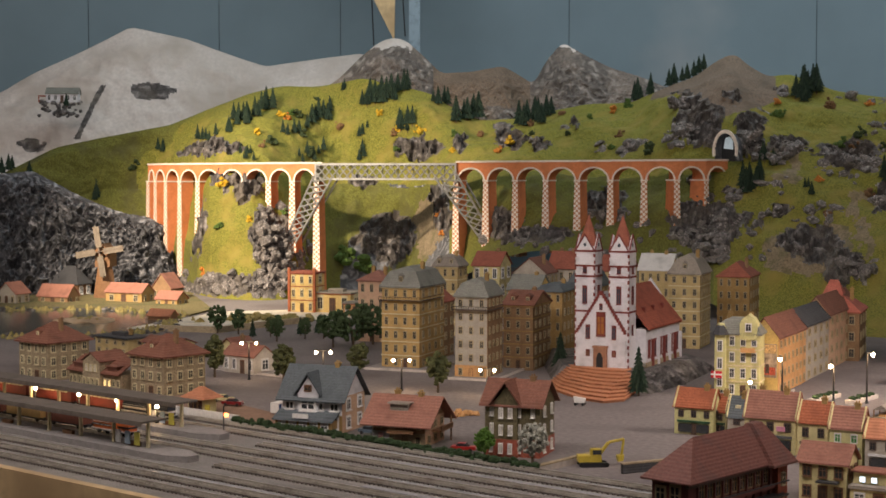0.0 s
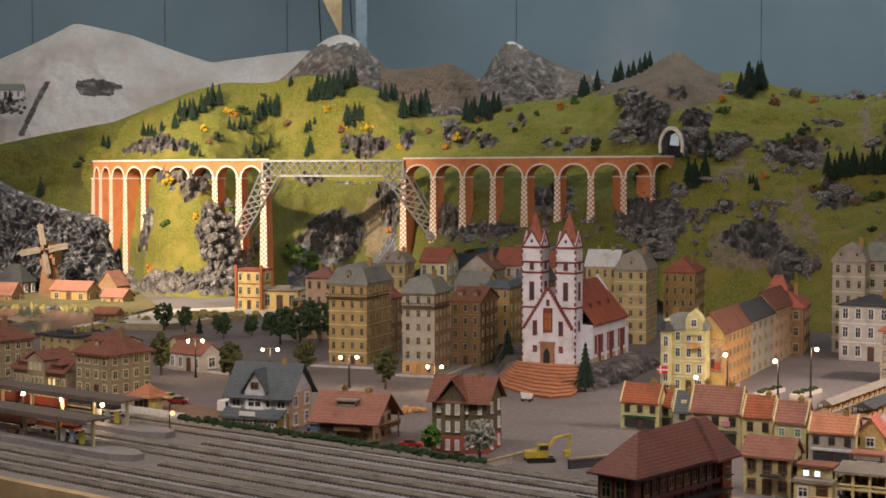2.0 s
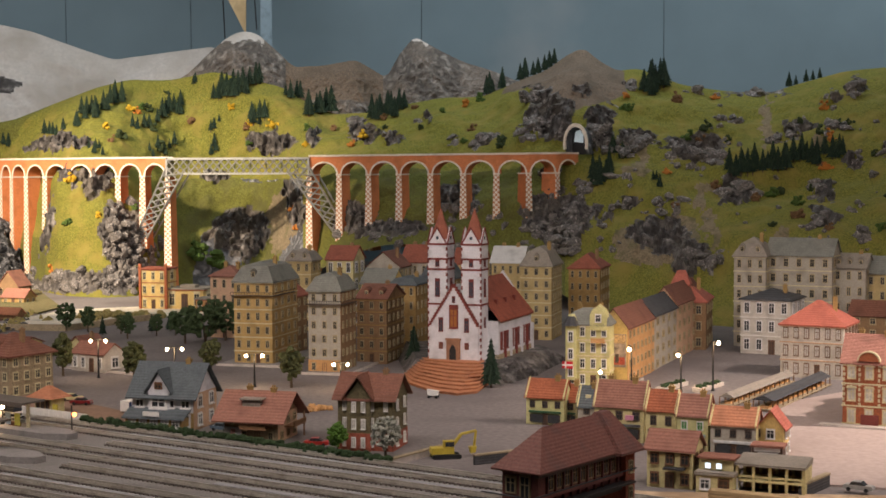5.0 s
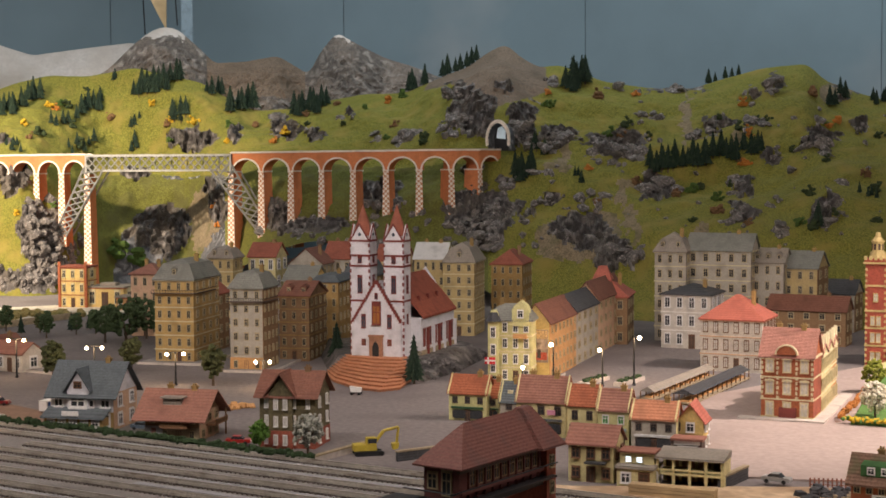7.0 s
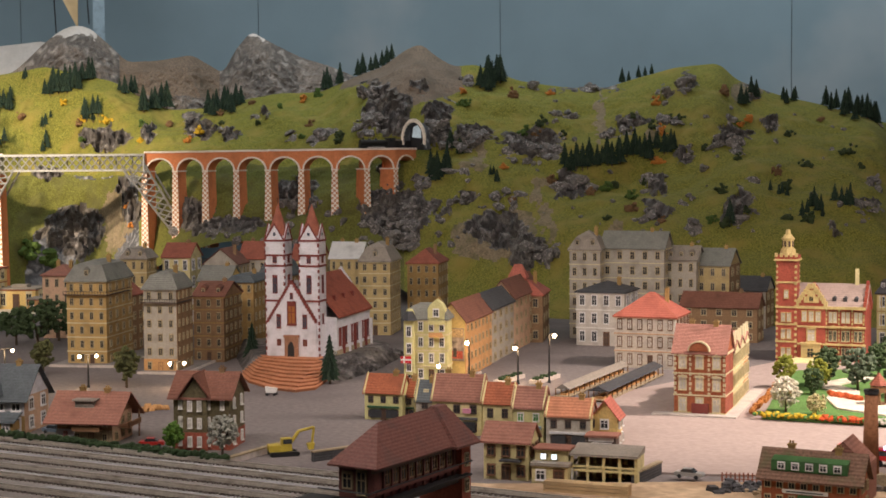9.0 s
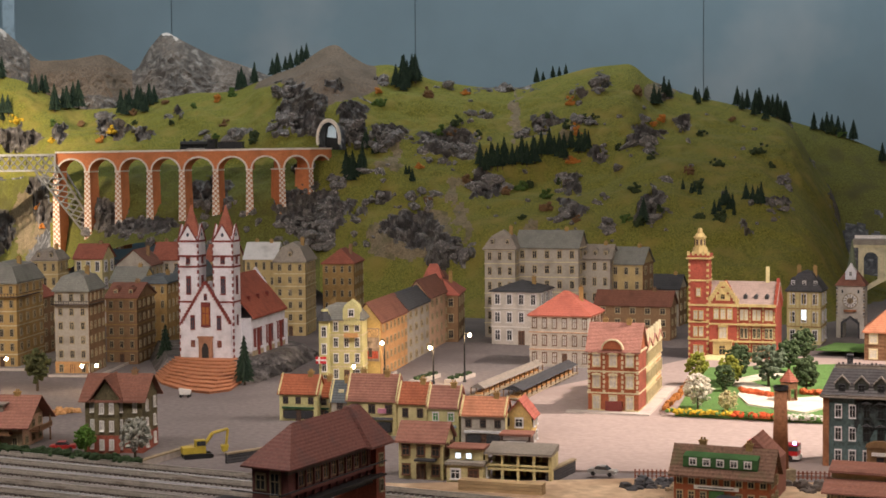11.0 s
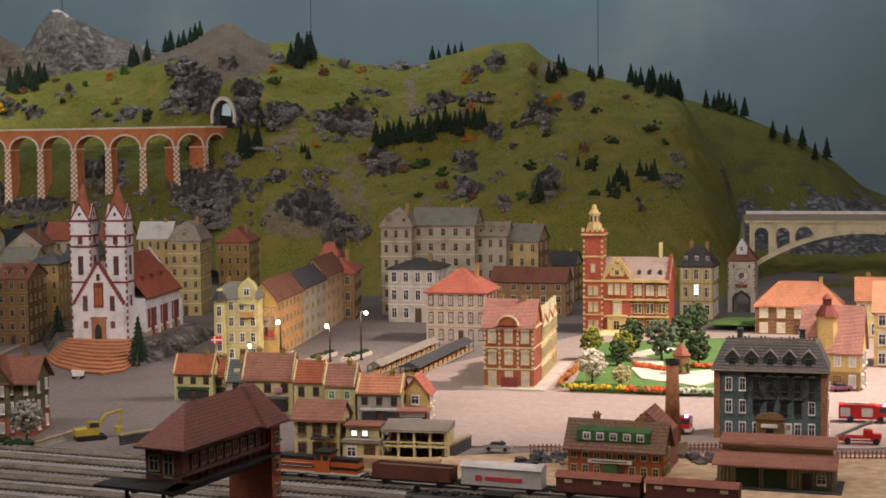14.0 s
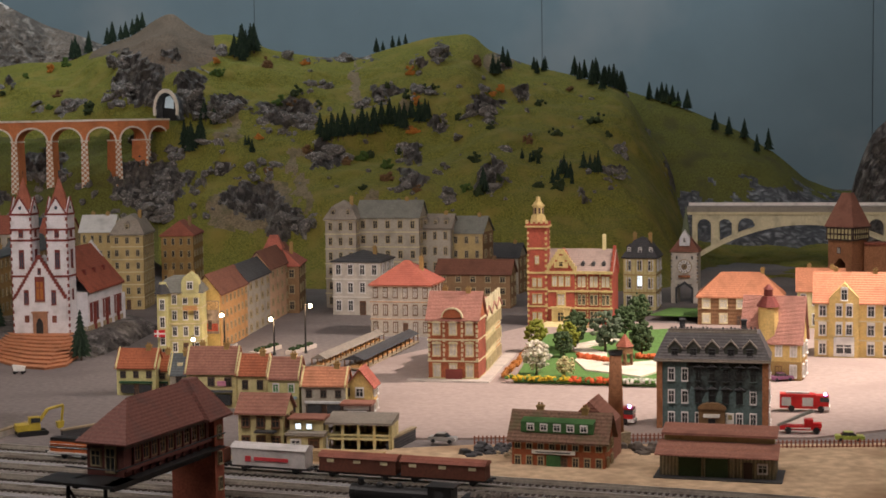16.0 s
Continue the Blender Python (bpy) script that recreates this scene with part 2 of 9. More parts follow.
M_SKY = mat("painted_sky", (0.17, 0.228, 0.255), 0.85, scale=0.8, vary=0.05, second=(0.34, 0.35, 0.35), big=0.6, bump=0, spot=0.58)
M_HALL = mat("hall_plaster", (0.62, 0.60, 0.57), 0.9, scale=3, vary=0.06)
M_CLOTH = mat("dark_floor", (0.10, 0.085, 0.07), 0.8, scale=6)


# ---- mesh tools ----
class Shape:
    """Collects boxes, prisms and tubes into one mesh."""

    def __init__(self):
        self.v, self.f, self.m = [], [], []

    def add(self, verts, faces, mi=0):
        n = len(self.v)
        self.v.extend(tuple(p) for p in verts)
        for f in faces:
            self.f.append(tuple(i + n for i in f))
            self.m.append(mi)
        return self

    def box(self, x0, x1, y0, y1, z0, z1, mi=0, m=None):
        vs = [Vector((x, y, z)) for z in (z0, z1) for x, y in ((x0, y0), (x1, y0), (x1, y1), (x0, y1))]
        if m is not None:
            vs = [m @ p for p in vs]
        return self.add(vs, [(3, 2, 1, 0), (4, 5, 6, 7), (0, 1, 5, 4), (1, 2, 6, 5), (2, 3, 7, 6), (3, 0, 4, 7)], mi)

    def prism(self, low, high, mi=0, mi_top=None):
        """Joins two rings of equal length, closed at both ends."""
        n = len(low)
        self.add(list(low) + list(high), [tuple(range(n - 1, -1, -1))] + [(i, (i + 1) % n, n + (i + 1) % n, n + i) for i in range(n)], mi)
        base = len(self.v) - n
        self.f.append(tuple(range(base, base + n)))
        self.m.append(mi if mi_top is None else mi_top)
        return self

    def cone(self, x, y, z0, z1, r0, r1, n=8, mi=0, turn=0.0):
        lo = [(x + r0 * math.cos(turn + 2 * math.pi * i / n), y + r0 * math.sin(turn + 2 * math.pi * i / n), z0) for i in range(n)]
        hi = [(x + r1 * math.cos(turn + 2 * math.pi * i / n), y + r1 * math.sin(turn + 2 * math.pi * i / n), z1) for i in range(n)]
        return self.prism(lo, hi, mi)

    def rod(self, a, b, r, n=6, mi=0):
        a, b = Vector(a), Vector(b)
        q = (b - a).to_track_quat("Z", "Y")
        ring = [q @ Vector((r * math.cos(2 * math.pi * i / n), r * math.sin(2 * math.pi * i / n), 0)) for i in range(n)]
        return self.prism([a + p for p in ring], [b + p for p in ring], mi)

    def ball(self, c, rx, ry, rz, seg=8, rings=6, mi=0, jitter=0.0, rng=None):
        vs = [(c[0], c[1], c[2] - rz)]
        for j in range(1, rings):
            a = -math.pi / 2 + math.pi * j / rings
            for i in range(seg):
                k = 1 + (rng.uniform(-jitter, jitter) if rng else 0)
                b = 2 * math.pi * i / seg
                vs.append((c[0] + k * rx * math.cos(a) * math.cos(b), c[1] + k * ry * math.cos(a) * math.sin(b), c[2] + k * rz * math.sin(a)))
        vs.append((c[0], c[1], c[2] + rz))
        fs = [(0, 1 + (i + 1) % seg, 1 + i) for i in range(seg)]
        for j in range(rings - 2):
            for i in range(seg):
                p, q = 1 + j * seg, 1 + (j + 1) * seg
                fs.append((p + i, p + (i + 1) % seg, q + (i + 1) % seg, q + i))
        p = 1 + (rings - 2) * seg
        fs += [(p + i, p + (i + 1) % seg, len(vs) - 1) for i in range(seg)]
        return self.add(vs, fs, mi)

    def mesh(self, name, mats, smooth=False):
        me = bpy.data.meshes.new(name)
        me.from_pydata(self.v, [], self.f)
        for m in mats if isinstance(mats, (list, tuple)) else [mats]:
            me.materials.append(m)
        me.polygons.foreach_set("material_index", self.m)
        if smooth:
            me.polygons.foreach_set("use_smooth", [True] * len(self.f))
        me.update()
        return me


def part(name, shape, mats, parent=None, label="", m=None, smooth=False):
    data = shape if isinstance(shape, bpy.types.Mesh) else shape.mesh(name, mats, smooth)
    ob = new(name, data)
    if parent is not None:
        ob.parent = parent
    if m is not None:
        ob.matrix_basis = m
    if label:
        ob["label"] = label
    return ob


def thing(name, m, label, category, group="", kind=""):
    ob = new(name)
    ob.empty_display_size = 0.02
    ob.matrix_basis = m
    return tagged(ob, label, category, group, kind)


# ---- the hall ----
def structure(name, shape, mats, label="", smooth=False):
    return tagged(part(name, shape, mats, None, label, None, smooth), label or name.replace("_", " "), "", "", "structure")


structure("floor", Shape().box(-7, 9, -4, 10, -1.05, -1.0), M_CLOTH, "dark floor of the exhibition hall")
structure("ceiling", Shape().box(-7, 9, -4, 10, 2.6, 2.65), M_HALL, "plain grey hall ceiling")
structure("wall_south", Shape().box(-7, 9, -4.1, -4, -1, 2.6), M_HALL, "plain hall wall")
structure("wall_west", Shape().box(-7.1, -7, -4, 10, -1, 2.6), M_HALL, "plain hall wall")
structure("wall_east", Shape().box(9, 9.1, -4, 10, -1, 2.6), M_HALL, "plain hall wall")
# backdrop boards, a shallow curve of panels round the back of the layout


def polar(az, r, z=0.0):
    return Vector((r * math.sin(radians(az)), r * math.cos(radians(az)), z))


SEAMS = (-24, -17.6, -12.93, -8.25, -3.8, 4.67, 13.6, 24.19, 36.05, 43)
backdrop = thing("backdrop", Matrix(), "painted grey-blue sky boards with faint pale clouds", "backdrop", "", "structure")
for a, b in zip(SEAMS, SEAMS[1:]):
    p, q = polar(a + 0.012, 9.1), polar(b - 0.012, 9.1)
    out = ((p + q) / 2).normalized() * 0.02
    lo = [p, q, q + out, p + out]
    part("panel", Shape().prism([v + Vector((0, 0, -0.3)) for v in lo], [v + Vector((0, 0, 2.6)) for v in lo]), M_SKY, backdrop)
    k = polar(b, 9.125)
    part("joint_strip", Shape().box(-0.0045, 0.0045, 0, 0.01, -0.3, 2.6), M_R_BLUE, backdrop, "", pose(k.x, k.y, 0, 0, 0, -b))

# wooden truss and steel post hanging before the sky
truss = thing("roof_truss", Matrix(), "brown plywood gusset and grey steel post from the ceiling", "beam")
part("gusset", Shape().prism([(-0.60, 8.30, 1.95), (-0.262, 8.30, 1.27), (-0.25, 8.30, 1.95)], [(-0.60, 8.36, 1.95), (-0.262, 8.36, 1.27), (-0.25, 8.36, 1.95)]).box(-0.62, -0.25, 8.29, 8.37, 1.95, 2.6), M_PLY, truss)
part("post", Shape().box(-0.185, -0.125, 8.38, 8.44, 0.7, 2.6), mat("blue_grey_steel", (0.20, 0.27, 0.31), 0.45, vary=0.1), truss, "grey-blue steel post")
part("cable", Shape().rod((-0.23, 8.37, 1.7), (-0.205, 8.37, 1.3), 0.004).rod((-0.39, 8.37, 1.6), (-0.375, 8.37, 1.25), 0.004), M_BLACK, truss)

# ---- the base board of the layout ----
TR = -39.5
TU, TV = Vector((0.7716, -0.6361, 0)), Vector((-0.6361, -0.7716, 0))
T0 = Vector((0.127, 2.944, 0))


def yard(s, off, z=0.0):
    """A point along the tracks: s to the right, off towards the viewer from the rear track."""
    p = T0 + TU * s + TV * off
    return Vector((p.x, p.y, z))


base = Shape()
ring = [yard(-3.2, 0.62), yard(4.0, 0.62), Vector((8.5, -1.2, 0)), Vector((8.5, 9.6, 0)), Vector((-6.5, 9.6, 0)), Vector((-6.5, 6.0, 0))]
base.prism([p + Vector((0, 0, -0.05)) for p in ring], [p for p in ring])
structure("ground", base, M_ASPHALT, "grey-brown painted base of the model town")
fascia = thing("fascia_board", Matrix(), "bare plywood edge board along the front of the layout", "board")
part("board", Shape().prism([yard(-3.2, 0.62, -0.25), yard(0.5, 0.62, -0.25), yard(0.5, 0.64, -0.25), yard(-3.2, 0.64, -0.25)], [yard(-3.2, 0.62, 0.012), yard(0.5, 0.62, 0.012), yard(0.5, 0.64, 0.012), yard(-3.2, 0.64, 0.012)]), M_PLY, fascia)


def sheet(name, pts, z, material, label, th=0.004):
    return structure(name, Shape().prism([Vector((x, y, z - th)) for x, y in pts], [Vector((x, y, z)) for x, y in pts]), material, label)


# paler sheet paints the pool of light on the square
sheet("pavement_square_lit", [(0.93, 2.66), (1.62, 2.36), (2.6, 2.4), (2.9, 3.3), (1.9, 4.1), (1.2, 3.6), (0.96, 3.2)], 0.004, M_SQUARE_LIT, "town square ground coloured pale pinkish as lit by the spot")
sheet("ground_sand", [tuple(yard(0.42, -0.03)[:2]), tuple(yard(2.3, -0.03)[:2]), (2.4, 2.1), (1.66, 2.27), (1.03, 2.54), (0.62, 2.62)], 0.006, M_SAND, "sandy ground beside the tracks")
yd = [yard(-3.2, -0.03), yard(4.0, -0.03), yard(4.0, 0.62), yard(-3.2, 0.62)]
sheet("ground_yard", [(p.x, p.y) for p in yd], 0.005, M_BALLAST, "dark brown ballast of the station yard")
sheet("ground_forecourt", [(-0.86, 4.22), (-0.3, 3.5), (-0.36, 3.42), (-0.95, 3.95)], 0.004, mat("brown_gravel", (0.26, 0.16, 0.105), 0.9, scale=25), "brown gravel station forecourt")
sheet("road_white", [(-1.15, 5.55), (-0.80, 5.45), (-0.45, 5.95), (-0.2, 6.0), (-0.2, 6.25), (-0.55, 6.3), (-0.9, 6.2)], 0.006, M_PATHW, "pale gravel road by the small halt")
sheet("water_pond", [(-2.3, 5.5), (-1.2, 5.25), (-1.0, 5.6), (-1.05, 6.0), (-1.4, 6.3), (-2.4, 6.2)], 0.005, M_WATER, "still brownish pond")
sheet("ground_meadow", [(-2.9, 6.3), (-1.4, 6.32), (-1.0, 6.05), (-0.95, 6.3), (-1.3, 7.6), (-3.2, 7.6)], 0.008, M_MEADOW, "olive-brown meadow behind the pond")

M_PAVE = mat("street_paving", (0.27, 0.245, 0.225), 0.85, scale=40, vary=0.15)
for k, (x, y, rot, kw, kd) in enumerate(((-0.04, 4.38, -21, 0.20, 0.34), (0.14, 4.19, -21, 0.13, 0.28), (-0.44, 4.27, -39.5, 0.30, 0.16), (0.84, 3.83, -24, 0.17, 0.20))):
    kb = thing("street_kerb", pose(x, y, 0, 0, 0, rot), "pale raised pavement with a stone kerb round the houses", "pavement", "street pavements", "structure")
    part("paving", Shape().box(-kw, 0, 0, kd, 0, 0.0055), M_PAVE, kb)
    part("kerb", Shape().box(-kw - 0.004, 0.004, -0.004, 0, 0, 0.0065).box(0, 0.004, 0, kd, 0, 0.0065), M_KERB, kb)

# ---- hills ----
MAIN = [(-18, 0.50), (-16.08, 0.554), (-14.11, 0.684), (-12.11, 0.744), (-10.08, 0.795), (-8.43, 0.884), (-7.19, 0.954), (-5.94, 0.996), (-4.70, 0.991), (-3.02, 1.031), (-1.76, 0.992), (-0.50, 0.957), (0.34, 0.887), (1.39, 0.826), (2.86, 0.837), (4.11, 0.870), (5.37, 0.902), (7.03, 0.912), (7.85, 0.959), (9.28, 1.034), (10.10, 1.115), (10.70, 1.146), (11.21, 1.085), (11.92, 1.030), (12.72, 1.042), (14.32, 0.958), (15.89, 0.924), (17.53, 0.918), (18.56, 0.958), (20.0, 1.010), (21.64, 1.028), (22.25, 0.950), (23.66, 0.875), (25.3, 0.82), (27.0, 0.750), (27.35, 0.715), (27.7, 0.655), (28.14, 0.530), (28.95, 0.392), (29.25, 0.227), (29.6, 0.09), (42, 0.05)]
FOOT = [(-18, 7.6, 0, 7.8, 0.3), (-11.6, 7.7, 0, 7.95, 0.5), (-9.7, 7.5, 0, 7.75, 0.5), (-9.0, 7.05, 0, 7.32, 0.50), (-7, 6.8, 0, 7.10, 0.50), (-6.2, 6.85, 0, 7.28, 0.52), (-5.2, 6.95, 0, 7.35, 0.53), (-4.3, 7.4, 0, 7.66, 0.44), (-2, 7.5, 0, 7.72, 0.52), (-0.7, 7.3, 0, 7.55, 0.54), (0.5, 6.75, 0.1, 7.15, 0.53), (3, 6.5, 0.24, 7.05, 0.56), (6, 6.3, 0.24, 6.9, 0.57), (8.5, 6.2, 0.15, 6.8, 0.58), (11, 5.9, 0, 6.64, 0.60), (14, 5.6, 0, 6.6, 0.55), (18, 5.4, 0, 6.4, 0.45), (26, 5.3, 0, 6.3, 0.45), (27.8, 5.35, 0, 6.2, 0.36), (28.6, 5.4, 0, 6.1, 0.22), (29.3, 5.5, 0, 6.0, 0.05), (30, 5.6, -0.01, 6.2, 0.0), (42, 5.7, -0.01, 6.3, 0.0)]
FAR = [(25.2, 0.60), (26.4, 0.70), (27.2, 0.742), (28.56, 0.685), (29.58, 0.640), (31.39, 0.534), (32.79, 0.416), (33.78, 0.299), (34.73, 0.250), (42, 0.26)]
# bare paths and earth slips: bearing, height angle, breadth, height
PATHS = [(12.84, 0.004, 0.22, 0.012), (12.6, -0.006, 0.5, 0.004), (15.34, -0.0447, 0.22, 0.013), (17.32, 0.0244, 0.16, 0.016), (13.3, -0.054, 1.5, 0.015), (14.3, -0.047, 0.7, 0.013), (15.25, -0.017, 0.5, 0.003), (15.0, -0.024, 0.16, 0.010), (17.9, -0.052, 0.25, 0.010), (19.2, 0.012, 0.3, 0.004), (-0.6, -0.040, 0.5, 0.02), (22.6, 0.040, 0.5, 0.006)]
CROPS_WEST = [(-8.55, 0.0111, 1.27, 0.0059), (-0.93, 0.0134, 0.95, 0.0081), (0.65, 0.0159, 0.42, 0.0066), (2.33, 0.0196, 0.46, 0.0092), (3.39, 0.0134, 0.53, 0.0052), (4.91, 0.0268, 0.25, 0.0029), (9.40, 0.0266, 0.95, 0.0140), (8.99, 0.0429, 0.32, 0.0037), (10.52, 0.0445, 0.53, 0.0044), (11.34, 0.0210, 0.53, 0.0147), (-8.14, -0.0071, 0.38, 0.0052), (-7.32, -0.0133, 0.63, 0.0118), (-8.98, -0.0369, 0.25, 0.0221), (-6.40, -0.0518, 0.95, 0.0221), (-7.65, -0.0755, 2.32, 0.0081)]
CROPS_MIDDLE = [(-2.82, -0.0097, 0.38, 0.0044), (-2.09, -0.0447, 1.16, 0.0166), (-0.19, -0.0263, 0.38, 0.0147), (2.24, -0.0410, 0.84, 0.0110), (3.71, -0.0428, 1.05, 0.0074), (6.01, -0.0225, 0.74, 0.0129), (9.74, -0.0368, 1.48, 0.0184), (9.42, -0.0132, 0.46, 0.0092), (12.71, 0.0137, 0.74, 0.0059), (14.81, 0.0090, 1.05, 0.0110), (16.27, -0.0168, 0.63, 0.0088), (11.53, -0.0364, 0.25, 0.0044), (12.27, -0.0255, 0.32, 0.0044), (13.53, -0.0452, 0.95, 0.0147), (14.69, -0.0600, 0.84, 0.0110)]
CROPS_EAST = [(19.39, -0.0164, 0.46, 0.0074), (19.39, -0.0364, 0.46, 0.0074), (20.62, 0.0467, 0.30, 0.0044), (22.47, -0.0347, 0.34, 0.0125), (22.05, 0.0140, 0.59, 0.0081), (18.46, 0.0183, 0.59, 0.0044), (19.59, 0.0398, 0.38, 0.0044), (17.11, 0.0421, 1.27, 0.0018), (22.22, -0.0408, 0.42, 0.0110), (22.88, 0.0412, 0.34, 0.0037), (23.40, 0.0211, 0.42, 0.0044), (26.92, -0.0305, 0.51, 0.0048), (29.07, -0.0236, 0.30, 0.0203), (30.39, -0.0436, 0.84, 0.0081), (25.05, -0.0266, 0.30, 0.0044), (20.25, 0.0018, 0.30, 0.0037), (28.56, -0.0054, 0.42, 0.0052), (25.67, -0.0468, 0.25, 0.0029)]
OUTCROPS = CROPS_WEST + CROPS_MIDDLE + CROPS_EAST


def lerp_table(table, a):
    for p, q in zip(table, table[1:]):
        if a <= q[0]:
            k = max(0.0, (a - p[0]) / (q[0] - p[0]))
            return [u + (w - u) * k for u, w in zip(p[1:], q[1:])]
    return list(table[-1][1:])


def soft_table(table, a, w=0.5):
    rows = [lerp_table(table, a + d) for d in (-w, -w / 2, 0, w / 2, w)]
    return [sum(c) / len(rows) for c in zip(*rows)]


def bare_here(az, el):
    return any(((az - a) / ra) ** 2 + ((el - e) / re) ** 2 < 1 for a, e, ra, re in PATHS)


def ease(k):
    return k * k * (3 - 2 * k)


def rock_here(az, el):
    best = 0.0
    for a, e, ra, re in OUTCROPS:
        q = ((az - a) / ra) ** 2 + ((el - e) / re) ** 2
        if q < 2.2:
            best = max(best, 1.25 - q)
    return best


def hill_point(az, k):
    """Height of the main hill; k 0 at its foot, 1 at its crest."""
    (zt,) = soft_table(MAIN, az, 0.22)
    rb, zb, rm, zm = soft_table(FOOT, az, 0.7)
    rt = 7.95 if az < -4 else 7.95 - 0.65 * min(1, (az + 4) / 18)
    zt = 0.585 + (zt - 0.585) * rt / 7.6
    km = 0.42
    if k < km:
        q = k / km
        r, z = rb + (rm - rb) * q, zb + (zm - zb) * ease(q) * 0.55 + (zm - zb) * q * 0.45
    elif k <= 1:
        q = (k - km) / (1 - km)
        r, z = rm + (rt - rm) * q, zm + (zt - zm) * (0.7 * q + 0.3 * math.sin(q * math.pi / 2))
    else:
        q = (k - 1) / 0.2
        r, z = rt + 0.5 * q, zt - 0.45 * q * q - 0.1 * q
    return r, z


HILL = {}


def build_hill():
    s = Shape()
    a0, a1, step, nk = -18.0, 36.0, 0.06, 170
    na = int((a1 - a0) / step) + 1
    info = []
    for i in range(na):
        az = a0 + i * step
        for j in range(nk + 1):
            k = 1.2 * j / nk
            r, z = hill_point(az, k)
            p = polar(az, r, z)
            el = (z - 0.585) / r
            rock = rock_here(az + 0.45 * noise.noise(p * 5) + 0.35 * noise.noise(p * 19), el + 0.005 * noise.noise(p * 6 + Vector((7, 0, 0))) + 0.004 * noise.noise(p * 23))
            fade = min(1, k * 6) * min(1, max(0.15, abs(1 - k) * 6))
            lump = 0.07 * noise.noise(p * 2.2) + 0.035 * noise.noise(p * 5) + 0.012 * noise.noise(p * 15) + 0.006 * noise.noise(p * 34) + 0.003 * noise.noise(p * 80)
            if rock > 0.25:
                g = min(1, (rock - 0.25) * 3)
                cell = abs(noise.noise(p * 13)) + 0.6 * abs(noise.noise(p * 29)) + 0.3 * abs(noise.noise(p * 60))
                lump += g * (0.045 - 0.095 * cell)
            q = polar(az, r - lump * fade, z + lump * 0.6 * fade)
            s.v.append(tuple(q))
            info.append((rock, z, k, az, q))
    w = nk + 1
    for i in range(na - 1):
        for j in range(nk):
            rock, z, k, az, p = info[i * w + j]
            mi = 0
            n = noise.noise(p * 1.7)
            j1, j2 = noise.noise(p * 9), noise.noise(p * 24)
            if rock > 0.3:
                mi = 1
            elif bare_here(az + 0.3 * j1 + 0.2 * j2, (p.z - 0.585) / math.hypot(p.x, p.y) + 0.004 * j2):
                mi = 5
            elif 7.4 + n < az < 12.2 + 0.8 * n and z > 0.80 - 0.05 * n + abs(az - 10.2) * 0.045:
                mi = 2
            elif -4.6 < az < 0.2 and z < 0.5:
                # gorge shadow put into the colour: darker grass and rock behind the iron bridge
                mi = 3 if noise.noise(p * 3.1) > -0.10 + 0.08 * (az + 2.2) else 4
            elif az < -10.2 + 2.2 * n + 1.2 * noise.noise(p * 5) or (0.6 < az < 10 and z < 0.56):
                mi = 3
            elif k > 1.0:
                mi = 3
            s.f.append((i * w + j, (i + 1) * w + j, (i + 1) * w + j + 1, i * w + j + 1))
            s.m.append(mi)
    HILL["info"], HILL["w"], HILL["a0"], HILL["step"], HILL["na"] = info, w, a0, step, na
    ob = structure("ground_hill", s, [M_GRASS, M_ROCK, M_BROWNHILL, M_GRASS_DARK_SHADE, M_ROCK_SLAG_SHADE, M_EARTH], "green flocked model hillside with grey rock outcrops", True)
    ob.data.polygons.foreach_set("use_smooth", [m not in (1, 4) for m in s.m])
    return ob


build_hill()


def on_hill(az, el):
    """The first place, going out from the foot, where the hill reaches that height angle."""
    if az > 27.4:
        (zt,) = soft_table(FAR, az, 0.18)
        for j in range(101):
            k = j / 100
            r, z = 7.6 - 0.9 * (1 - k), zt * (0.75 * k + 0.25 * math.sin(k * math.pi / 2))
            if (z - 0.585) / r >= el:
                break
        return polar(az, r, z)
    i = min(HILL["na"] - 1, max(0, int(round((az - HILL["a0"]) / HILL["step"]))))
    w = HILL["w"]
    best = None
    for j in range(w):
        q = HILL["info"][i * w + j][4]
        if (q.z - 0.585) / math.hypot(q.x, q.y) >= el:
            return q
        if best is None or (q.z - 0.585) / math.hypot(q.x, q.y) > (best.z - 0.585) / math.hypot(best.x, best.y):
            best = q
    return best


